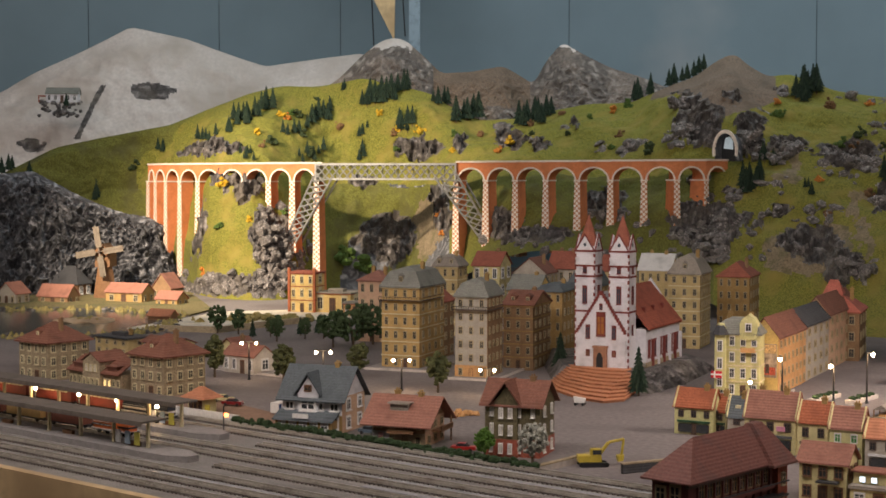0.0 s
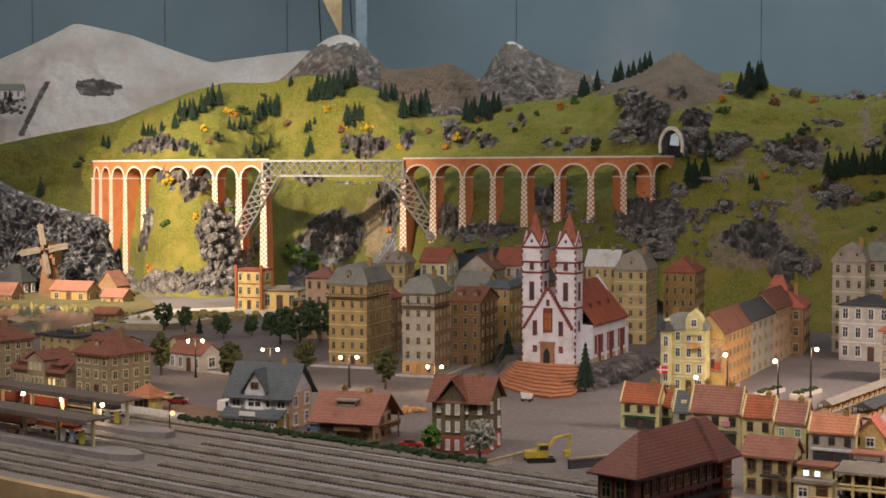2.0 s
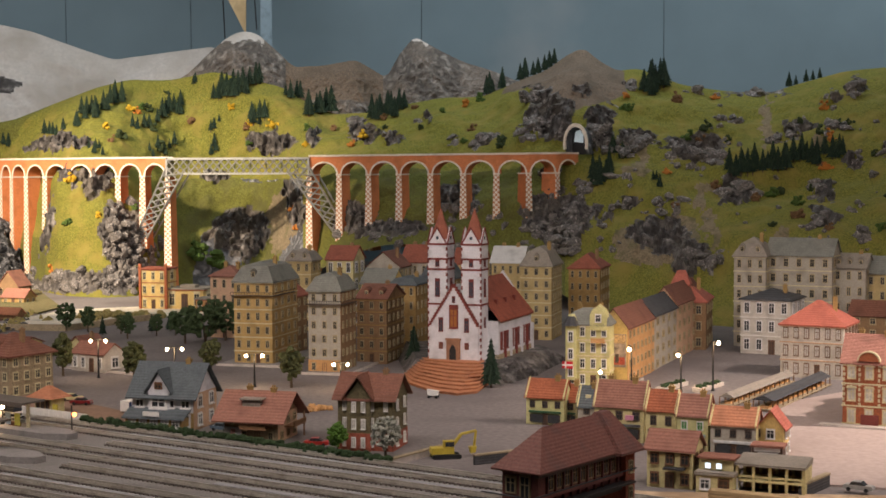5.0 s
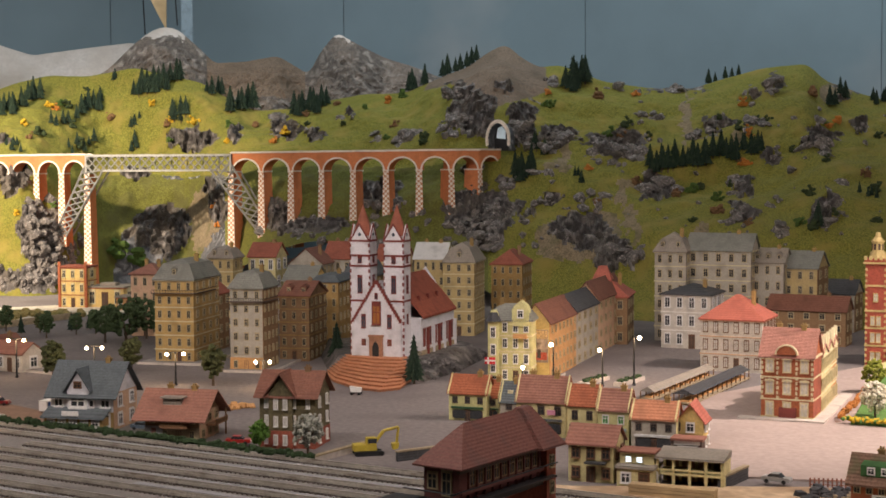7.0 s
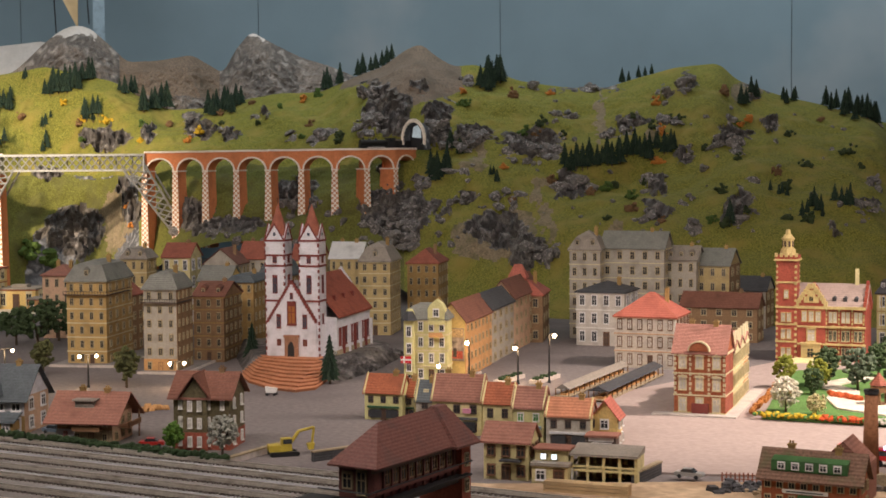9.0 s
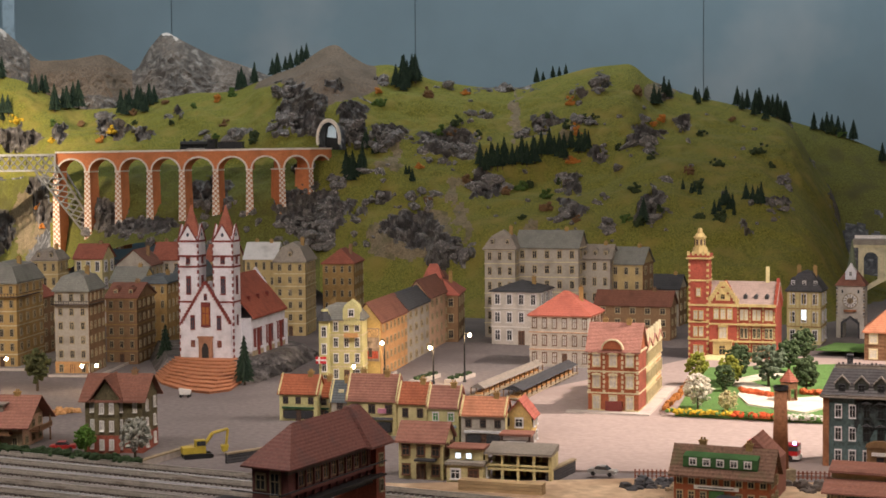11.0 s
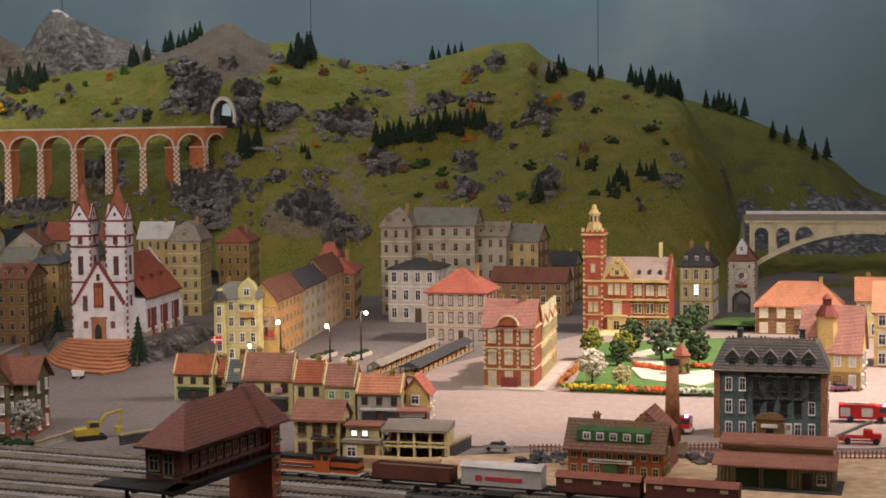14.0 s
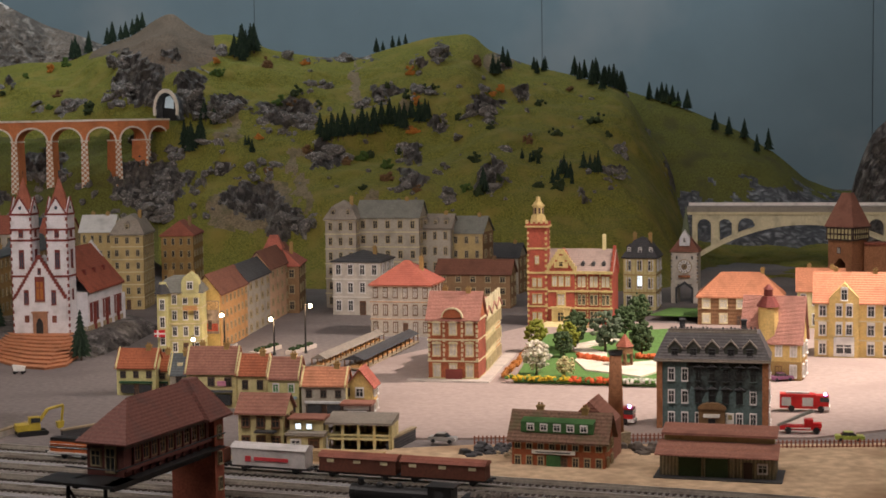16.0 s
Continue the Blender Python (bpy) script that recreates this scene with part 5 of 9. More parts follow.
part("bay", Shape().box(-0.112, -0.085, -0.014, 0.002, 0.02, 0.16).cone(-0.0985, 0.0, 0.16, 0.19, 0.02, 0.008, 8), M_YELLOW, corner)
part("bay_roof", Shape().cone(-0.0985, -0.004, 0.161, 0.185, 0.022, 0.009, 8), M_R_DARK, corner)
for z in (0.03, 0.075, 0.12):
    put_window(corner, -0.0985, z, 0.012, 0.026, "front", -0.0152)
part("flag", Shape().box(-0.118, -0.090, -0.030, -0.029, 0.052, 0.070, 0).box(-0.1105, -0.1065, -0.0305, -0.0285, 0.052, 0.070, 1).box(-0.118, -0.090, -0.0305, -0.0285, 0.059, 0.063, 1), [mat("flag_red", (0.6, 0.03, 0.04)), M_TRIMW], corner, "red flag with a white cross")
part("balcony", Shape().box(-0.046, -0.010, -0.016, 0, 0.118, 0.122).box(-0.046, -0.010, -0.016, -0.014, 0.122, 0.13), M_ORANGEW, corner)
mural = [o for o in bpy.data.objects if o.name.startswith("town_house") and abs(o.location.x - 0.864) < 0.002][0]
part("mural", Shape().box(-0.068, -0.003, -0.003, 0, 0.045, 0.132, 0).box(-0.060, -0.006, -0.0035, 0, 0.052, 0.072, 1).box(-0.052, -0.040, -0.0038, 0, 0.056, 0.084, 2).box(-0.032, -0.022, -0.0038, 0, 0.056, 0.080, 3).box(-0.066, -0.004, -0.0034, 0, 0.108, 0.130, 2), [mat("mural_grey", (0.36, 0.28, 0.22), scale=20, vary=0.6), mat("mural_red", (0.5, 0.1, 0.06), scale=60, vary=0.6), mat("mural_yellow", (0.6, 0.4, 0.2), scale=70, vary=0.6), mat("mural_dark", (0.10, 0.07, 0.06), scale=70, vary=0.6)], mural, "faded painted mural")
rt = [o for o in bpy.data.objects if o.name.startswith("town_house") and abs(o.location.x - 1.262) < 0.002][0]
part("turret", Shape().box(-0.11, -0.055, 0.03, 0.085, 0.15, 0.20).prism([(-0.114, 0.026, 0.20), (-0.051, 0.026, 0.20), (-0.051, 0.089, 0.20), (-0.114, 0.089, 0.20)], [(-0.095, 0.055, 0.243), (-0.07, 0.055, 0.243), (-0.07, 0.06, 0.243), (-0.095, 0.06, 0.243)]), M_R_BRIGHT, rt)

# ---- small houses before the square ----
SMALL = [(0.590, 3.330, 0.088, 0.055, 0.063, 0.098, M_YELLOW, M_R_RUST, 3, "small pale green house with a rust-red tiled roof", "dark_green_sign"), (0.622, 3.345, 0.030, 0.05, 0.053, 0.085, M_PALE, M_R_RUST, 1, "narrow pale house with a rust-red roof", "dark_green_sign"),
         (0.654, 3.291, 0.041, 0.05, 0.050, 0.088, M_GREYW, M_R_BLUE, 1, "small house with a blue-grey roof and skylight", ""), (0.720, 3.106, 0.108, 0.06, 0.076, 0.123, M_PALE, M_R_SALMON, 3, "pale yellow shop with a salmon roof", "dark_grey_sign"),
         (0.767, 3.029, 0.062, 0.06, 0.079, 0.115, M_PALE, M_R_RUST, 2, "pale yellow shop with arched windows and rust-red roof", "dark_brown_sign"), (0.820, 2.978, 0.064, 0.06, 0.076, 0.112, M_YELLOW, M_R_SALMON, 2, "yellow house with green shutters and salmon roof", "pale_blue_sign"),
         (0.899, 2.915, 0.090, 0.06, 0.065, 0.095, M_GREYW, M_R_ORANGE, 3, "grey shop with an orange-red roof", "white_sign")]
SIGN = {"dark_green_sign": mat("dark_green_sign", (0.03, 0.09, 0.04)), "dark_grey_sign": mat("dark_grey_sign", (0.12, 0.12, 0.12)), "dark_brown_sign": mat("dark_brown_sign", (0.16, 0.11, 0.07)), "pale_blue_sign": mat("pale_blue_sign", (0.30, 0.42, 0.48)), "white_sign": mat("white_sign", (0.6, 0.6, 0.58))}
SHUTTER = mat("green_shutter", (0.06, 0.22, 0.05))
for x, y, w, d, he, ht, wall, roof, nf, lab, sign in SMALL:
    sh = house("small_house", x, y, -28, w, d, he, ht, wall, roof, "gable_x", 2, nf, 1, lab, chimneys=2 if w > 0.1 else 1, frame_mat=M_DKTRIM if nf < 4 and "green shutters" not in lab else M_FRAMEW, sill=0, win=(0.36, 0.42), pane=SHUTTER if "shutters" in lab else M_GLASS, ground_pane=M_GLASS, side_wall=M_PALE if wall is M_GREYW else None, over=0.004)
    if sign:
        part("sign_board", Shape().box(-w * 0.92, -w * 0.08, -0.0045, 0, he * 0.43, he * 0.50), SIGN[sign], sh, "narrow shop sign board")
        part("shop_window", Shape().box(-w * 0.85, -w * 0.55, -0.004, 0, he * 0.08, he * 0.38).box(-w * 0.42, -w * 0.12, -0.004, 0, he * 0.08, he * 0.38), M_GLASS, sh)
    for xx in (-w - 0.0015, -0.0015):
        part("gable_coping", Shape().prism([(xx, -0.005, he - 0.004), (xx, d / 2, ht), (xx, d / 2, ht + 0.005), (xx, -0.005, he + 0.003)], [(xx + 0.003, -0.005, he - 0.004), (xx + 0.003, d / 2, ht), (xx + 0.003, d / 2, ht + 0.005), (xx + 0.003, -0.005, he + 0.003)]), M_PALE, sh)
    if "skylight" in lab:
        part("skylight", Shape().box(-0.026, -0.014, 0.008, 0.020, 0.058, 0.072), M_TRIM, sh)
    if "salmon roof" in lab and w > 0.1:
        part("round_sign", Shape().box(-0.040, -0.022, -0.005, 0, he * 0.62, he * 0.75), mat("pink_sign", (0.6, 0.25, 0.35)), sh)
house("small_house", 0.956, 2.919, -28, 0.051, 0.06, 0.06, 0.092, M_YELLOW2, M_R_BRIGHT, "gable_y", 2, 1, 2, "bright yellow gabled house with a red roof", chimneys=0)
kiosk = thing("market_kiosk", pose(0.925, 2.83, 0, 0, 0, -28), "brown kiosk with a white notice front", "kiosk")
part("body", Shape().box(-0.058, 0, 0, 0.035, 0, 0.036), M_DKTRIM, kiosk)
part("roof", Shape().box(-0.061, 0.003, -0.006, 0.038, 0.036, 0.041), M_R_SALMON, kiosk)
part("notice_panel", Shape().box(-0.047, -0.008, -0.0015, 0, 0.006, 0.026, 0).box(-0.054, -0.004, -0.0015, 0, 0.028, 0.035, 0).box(-0.044, -0.026, -0.002, 0, 0.009, 0.022, 1), [M_TRIMW, mat("notice_grey", (0.3, 0.3, 0.33), scale=90, vary=0.6)], kiosk)

# ---- half-built yellow houses ----
a = house("damaged_house", 0.703, 2.649, -30, 0.084, 0.07, 0.071, 0.098, M_PALE, M_R_SALMON, "gable_x", 2, 3, 2, "worn yellow house with a brown roof and peeling front", frame_mat=M_FRAMEB, win=(0.5, 0.5), chimneys=0)
part("awning", Shape().box(-0.05, -0.012, -0.018, 0, 0.036, 0.039), M_R_DARK, a)
b = house("damaged_house", 0.761, 2.596, -30, 0.066, 0.06, 0.034, 0.036, M_PALE, M_R_TAUPE, "flat", 1, 2, 1, "low yellow annexe with a flat roof", win=(0.5, 0.5), chimneys=0, over=0.003)
part("upper_storey", Shape().box(-0.066, -0.004, 0.022, 0.06, 0.034, 0.058), M_PALE, b)
part("upper_roof", Shape().box(-0.069, -0.001, 0.017, 0.063, 0.058, 0.062), M_R_SALMON, b)
for x in (-0.05, -0.03):
    put_window(b, x, 0.041, 0.010, 0.010, "front", 0.0212, M_FRAMEW, M_LIT, 0, False, "window", "window lit bluish white")
rn = thing("ruined_shed", pose(0.875, 2.559, 0, 0, 0, -30), "half-ruined concrete frame shed with open bays", "shed")
for i in range(5):
    x = -0.116 + 0.116 * i / 4
    for y in (0.0, 0.055):
        part("column", Shape().box(x - 0.0025, x + 0.0025, y, y + 0.005, 0, 0.05), M_PALE, rn)
part("floor_slab", Shape().box(-0.118, 0.002, -0.001, 0.06, 0.022, 0.026), M_PALE, rn)
part("railing", Shape().box(-0.118, 0.002, -0.002, 0.0, 0.030, 0.033), M_PALE, rn)
part("roof_slab", Shape().prism([(-0.120, -0.004, 0.050), (0.004, -0.004, 0.050), (0.004, 0.064, 0.050), (-0.120, 0.064, 0.050)], [(-0.120, -0.004, 0.054), (0.004, -0.004, 0.054), (0.004, 0.064, 0.062), (-0.120, 0.064, 0.062)]), M_R_TAUPE, rn)
part("back_wall", Shape().box(-0.118, 0.0, 0.058, 0.061, 0, 0.05), M_BROWNW_SHADE, rn)
part("end_wall", Shape().box(0.0, 0.003, 0.0, 0.06, 0, 0.05), M_PALE, rn)

# ---- signal box on its bridge ----
def signal_box():
    # long axis runs from the viewer's side back over the tracks
    s = thing("signal_box", pose(0.343, 2.125, 0, 0, 0, -40), "dark red-brown signal box on a bridge over the tracks", "signal box")
    ang = math.atan2(2.29 - 2.10, 0.50 - 0.32)
    s.rotation_euler = (0, 0, ang)
    L, W, z0, ze, zt = 0.235, 0.062, 0.098, 0.147, 0.200
    wall = mat("signal_wood", (0.15, 0.055, 0.045), 0.7)
    part("cabin", Shape().box(0, L, 0, W, z0, ze), wall, s)
    o = 0.012
    lo = [(-o, -o, ze), (L + o, -o, ze), (L + o, W + o, ze), (-o, W + o, ze)]
    part("roof", Shape().prism([(x, y, z - 0.003) for x, y, z in lo], lo).add([*lo, (0.055, W / 2, zt), (L - 0.035, W / 2, zt)], [(0, 1, 5, 4), (1, 2, 5), (2, 3, 4, 5), (3, 0, 4)]), striped(mat("signal_tile", (0.165, 0.070, 0.055), 0.5, vary=0.25, second=(0.10, 0.06, 0.055), big=22), "Z", 70, 0.25), s, "hipped red-brown roof")
    for i in range(9):
        x = 0.03 + i * 0.021
        put_window(s, x, z0 + 0.018, 0.014, 0.024, "front", -0.001, M_BROWNW_SHADE, M_GLASS, 0, False)
    m = pose(-0.001, W * 0.35, z0 + 0.006, 0, 0, -90)
    part("door", window_mesh(0.016, 0.034, M_FRAMET, M_GLASS, 0, False), None, s, "", m)
    m = pose(-0.001, W * 0.75, z0 + 0.014, 0, 0, -90)
    part("window", window_mesh(0.016, 0.022, M_FRAMET, M_GLASS, 0, False), None, s, "", m)
    part("girder", Shape().box(-0.03, L, -0.004, 0.004, z0 - 0.014, z0).box(-0.03, L, W - 0.004, W + 0.004, z0 - 0.014, z0), M_BLACK, s)
    part("walkway", Shape().box(-0.05, L, -0.02, 0.0, z0 - 0.003, z0), M_BLACK, s)
    part("handrail", Shape().rod((-0.05, -0.02, z0 + 0.02), (L, -0.02, z0 + 0.02), 0.0012).rod((-0.05, W, z0 + 0.022), (-0.05, -0.02, z0 + 0.022), 0.0012), M_BLACK, s)
    part("platform", Shape().box(-0.055, 0, -0.02, W + 0.05, z0 - 0.004, z0), M_BLACK, s)
    part("tower", Shape().box(L - 0.014, L + 0.012, -0.010, W + 0.006, 0, ze), M_REDBRICK, s, "red brick stair tower")
    tlo = [(L - 0.045, -0.022, ze - 0.002), (L + 0.022, -0.022, ze - 0.002), (L + 0.022, W + 0.018, ze - 0.002), (L - 0.045, W + 0.018, ze - 0.002)]
    part("tower_roof", Shape().prism([(x, y, z - 0.003) for x, y, z in tlo], tlo).prism(tlo, [(L - 0.030, W / 2 - 0.006, zt + 0.002), (L - 0.004, W / 2 - 0.006, zt + 0.002), (L - 0.004, W / 2 + 0.006, zt + 0.002), (L - 0.030, W / 2 + 0.006, zt + 0.002)]), bpy.data.materials["signal_tile"], s, "flared hipped tower roof")
    for z in (0.03, 0.07, 0.11):
        part("tower_window", window_mesh(0.010, 0.018, M_FRAMET, M_GLASS, 1, False), None, s, "", pose(L - 0.001, -0.0112, z))
    for i in range(11):
        part("mullion_post", Shape().box(0.019 + i * 0.021, 0.0215 + i * 0.021, -0.004, 0, z0, ze), wall, s)
    part("window_sill_band", Shape().box(0, L, -0.005, 0, z0 + 0.008, z0 + 0.014), wall, s)
    part("eaves_beam", Shape().box(-0.01, L + 0.005, -0.008, -0.002, ze - 0.008, ze - 0.003), M_DKTRIM, s)
    for z in (0.025, 0.065, 0.11):
        put_window(s, W * 0.5, z, 0.014, 0.02, "side", L + 0.0095, M_FRAMEW, M_GLASS, 0, False)
    part("trestle", Shape().rod((-0.045, 0.0, 0), (-0.045, 0.0, z0), 0.003).rod((-0.045, W, 0), (-0.045, W, z0), 0.003).rod((-0.045, 0, 0.01), (-0.045, W, z0 - 0.01), 0.002), M_BLACK, s)
    return s


signal_box()

# ---- brick house on the square ----
bh = house("brick_town_house", 1.293, 3.191, -32, 0.114, 0.095, 0.146, 0.200, M_ORBRICK, M_R_PINK, "gable_x", 3, 3, 0, "ornate orange brick town house with pale stone window surrounds", trim=M_TRIM, sill=2, chimneys=2, win=(0.42, 0.60), pane=M_CURTAIN, side_wall=M_REDBRICK, frame_mat=M_TRIM, door=False)
part("plinth", Shape().box(-0.115, 0.0015, -0.003, 0.095, 0, 0.010), M_PALE, bh)
part("shop_front", Shape().box(-0.074, -0.036, -0.005, 0, 0.004, 0.030), M_REDTRIM, bh, "dark red trellised shop front")
arc = [(-0.057 + 0.022 * math.cos(math.pi * i / 10), 0.148 + 0.020 * math.sin(math.pi * i / 10)) for i in range(11)]
part("front_pediment", Shape().prism([(x, -0.008, z) for x, z in arc], [(x, 0.04, z) for x, z in arc]), M_ORBRICK, bh)
rim2 = [(-0.057 + 0.025 * math.cos(math.pi * i / 10), 0.148 + 0.023 * math.sin(math.pi * i / 10)) for i in range(11)]
part("pediment_moulding", Shape().prism([(x, -0.011, z) for x, z in arc + rim2[::-1]], [(x, 0.0, z) for x, z in arc + rim2[::-1]]), M_TRIM, bh)
for x in (-0.114, -0.080, -0.038, -0.004):
    for i in range(9):
        part("quoin", Shape().box(x, x + (0.004 if i % 2 else 0.0055), -0.0035, 0.001, 0.048 + i * 0.011, 0.055 + i * 0.011), M_TRIM, bh)
for z in (0.046, 0.094):
    for x in (-0.095, -0.057, -0.019):
        part("window_hood", Shape().prism([(x - 0.013, -0.006, z + 0.042), (x + 0.013, -0.006, z + 0.042), (x, -0.006, z + 0.048)], [(x - 0.013, 0, z + 0.042), (x + 0.013, 0, z + 0.042), (x, 0, z + 0.048)]), M_TRIM, bh)
for k in range(3):
    x0, y0 = 1.347 + 0.046 * k, 3.281 + 0.081 * k
    orn = house("ornate_house", x0, y0, -30, 0.07, 0.09, 0.135, 0.155, M_PALE if k < 2 else M_ORANGEW, M_R_PINK, "gable_x", 3, 0, 4, "pale ornate gabled house beside the brick house", trim=M_TRIM, side_pane=M_CURTAIN, chimneys=0, frame_mat=M_TRIM)
    for yy in (0.022, 0.068):
        part("ornate_gable", Shape().prism([(-0.004, yy - 0.02, 0.13), (-0.004, yy + 0.02, 0.13), (-0.004, yy + 0.011, 0.155), (-0.004, yy, 0.178), (-0.004, yy - 0.011, 0.155)], [(0.003, yy - 0.02, 0.13), (0.003, yy + 0.02, 0.13), (0.003, yy + 0.011, 0.155), (0.003, yy, 0.178), (0.003, yy - 0.011, 0.155)]), M_TRIM, orn, "pale stepped gable")
pv = thing("kerb_pavement", pose(1.293, 3.191, 0.004, 0, 0, -31), "pale raised pavement round the brick house", "pavement", "", "structure")
part("slab", Shape().box(-0.16, 0.03, -0.03, 0.0, 0, 0.004).box(0.001, 0.03, 0.0, 0.4, 0, 0.004), M_KERB, pv)

# ---- town hall ----
def town_hall():
    w, d, he, ht = 0.238, 0.15, 0.160, 0.215
    t = house("town_hall", 1.994, 3.921, -33, w, d, he, ht, M_THRED, M_R_ROSE, "gable_x", 3, 0, 0, "red brick town hall with yellow sandstone bands and tall tower", "town hall", chimneys=0, side_wall=M_THRED)
    x0, x1 = -w - 0.004, -w + 0.052
    cx, cyy = (x0 + x1) / 2, 0.018
    tower = part("tower", Shape().box(x0, x1, -0.012, 0.048, 0, 0.285), M_THRED, t, "square red brick tower with yellow quoins")
    for i in range(17):
        z = 0.01 + i * 0.016
        for x in (x0 - 0.001, x1 - 0.005):
            part("quoin", Shape().box(x, x + 0.006, -0.0135, -0.006, z, z + 0.007), M_THTRIM, tower)
        part("quoin", Shape().box(x1 - 0.004, x1 + 0.0015, 0.043, 0.0495, z, z + 0.007), M_THTRIM, tower)
    for z, k in ((0.055, 0), (0.104, 0), (0.152, 0), (0.222, 0), (0.285, 0.004)):
        part("band", Shape().box(x0 - 0.002 - k, x1 + 0.002 + k, -0.014 - k, 0.050 + k, z, z + 0.005), M_THTRIM, tower)
    part("parapet", Shape().box(x0 - 0.003, x1 + 0.003, -0.015, 0.051, 0.290, 0.300), M_THRED, tower)
    for i in range(5):
        x = x0 + (x1 - x0) * i / 4
        part("merlon", Shape().box(x - 0.004, x + 0.004, -0.0165, -0.011, 0.296, 0.307), M_THTRIM, tower)
    part("lantern", Shape().cone(cx, cyy, 0.300, 0.318, 0.024, 0.020, 8).cone(cx, cyy, 0.318, 0.346, 0.016, 0.0155, 8).cone(cx, cyy, 0.344, 0.348, 0.019, 0.019, 8), M_THTRIM, tower, "yellow octagonal lantern")
    for i in range(8):
        a = math.pi * (i + 0.5) / 4
        part("lantern_opening", Shape().box(-0.003, 0.003, -0.0158, -0.0145, 0.323, 0.340), M_DKTRIM, tower, "", pose(cx, cyy, 0, 0, 0, math.degrees(a)))
    part("cupola", Shape().cone(cx, cyy, 0.348, 0.358, 0.017, 0.010, 8).cone(cx, cyy, 0.358, 0.372, 0.008, 0.006, 8), M_THTRIM, tower, "small stepped cupola")
    for z, hh in ((0.015, 0.024), (0.066, 0.026), (0.114, 0.024), (0.180, 0.022)):
        for x in ((cx - 0.008, cx + 0.008) if z < 0.15 else (cx,)):
            put_window(tower, x, z, 0.011, hh, "front", -0.0132, M_THTRIM, M_CURTAIN, 2)
    # stepped front gable beside the tower
    gx0, gx1 = -0.184, -0.106
    gm = (gx0 + gx1) / 2
    gp = [(gx0, 0), (gx1, 0), (gx1, 0.165), (gm, 0.222), (gx0, 0.165)]
    g = part("front_gable", Shape().prism([(x, -0.008, z) for x, z in gp], [(x, 0.06, z) for x, z in gp]), M_THRED, t)
    for sx in (-1, 1):
        for i in range(7):
            k = i / 7
            x = gm + sx * 0.039 * (1 - k)
            part("gable_step", Shape().box(x - 0.005, x + 0.005, -0.011, 0.004, 0.165 + 0.057 * k - 0.006, 0.165 + 0.057 * k + 0.008), M_THTRIM, g)
    part("gable_panel", Shape().box(gm - 0.020, gm + 0.020, -0.0095, -0.006, 0.168, 0.186).box(gm - 0.011, gm + 0.011, -0.0095, -0.006, 0.186, 0.204), M_THTRIM, g, "yellow carved gable field")
    for z, hgt in ((0.050, 0.0045), (0.099, 0.0045), (0.151, 0.008)):
        part("band", Shape().box(gx0, 0.003, -0.0105, 0, z, z + hgt), M_THTRIM, t)
    for x in (-0.104, -0.070, -0.034, -0.003):
        for i in range(13):
            part("pilaster_stone", Shape().box(x - 0.0019, x + 0.0019, -0.003 if i % 2 else -0.004, 0.001, 0.004 + i * 0.0115, 0.0115 + i * 0.0115), M_THTRIM, t)
    for x in (-0.087, -0.052, -0.018):
        for z in (0.014, 0.062, 0.114):
            for dx in (-0.006, 0.006):
                put_window(t, x + dx, z, 0.0085, 0.028, "front", -0.0012, M_TRIM, M_GLASS if z < 0.1 else M_CURTAIN, 1)
        part("window_arch", Shape().prism([(x - 0.014, -0.004, 0.095), (x + 0.014, -0.004, 0.095), (x + 0.008, -0.004, 0.103), (x, -0.004, 0.106), (x - 0.008, -0.004, 0.103)], [(x - 0.014, 0, 0.095), (x + 0.014, 0, 0.095), (x + 0.008, 0, 0.103), (x, 0, 0.106), (x - 0.008, 0, 0.103)]), M_THTRIM, t)
    for x in (gm - 0.019, gm, gm + 0.019):
        put_window(t, x, 0.116, 0.013, 0.028, "front", -0.0092, M_THTRIM, M_CURTAIN, 2)
    put_window(t, gm, 0.060, 0.022, 0.034, "front", -0.0092, M_THTRIM, M_CURTAIN, 2)
    put_window(t, gm, 0.172, 0.012, 0.014, "front", -0.0102, M_THTRIM, M_GLASS, 2)
    part("porch", Shape().box(gm - 0.026, gm + 0.026, -0.022, -0.006, 0.014, 0.052).box(gm - 0.029, gm + 0.029, -0.025, -0.006, 0.052, 0.057), M_THTRIM, t, "yellow stone porch and balcony")
    put_window(t, gm, 0.016, 0.018, 0.026, "front", -0.0235, M_THTRIM, M_BLACK, 0, True, "door")
    part("stairs", Shape().prism([(-0.225, -0.065, 0), (-0.06, -0.065, 0), (-0.06, 0, 0), (-0.225, 0, 0)], [(-0.185, -0.045, 0.014), (-0.105, -0.045, 0.014), (-0.105, 0, 0.014), (-0.185, 0, 0.014)]), M_PALE, t)
    for sx, xa, xb in ((-1, -0.19, -0.235), (1, -0.10, -0.055)):
        part("balustrade", Shape().prism([(xa, -0.052, 0.012), (xb, -0.068, 0.0), (xb, -0.068, 0.008), (xa, -0.052, 0.024)], [(xa, -0.048, 0.012), (xb, -0.064, 0.0), (xb, -0.064, 0.008), (xa, -0.048, 0.024)]), M_THTRIM, t)
    for i in range(9):
        k = i / 8
        y = d * k
        z = he + (ht - he) * (1 - abs(2 * k - 1))
        part("end_gable_step", Shape().box(-0.004, 0.004, y - 0.008, y + 0.008, z - 0.02, z + 0.012), M_THRED, t)
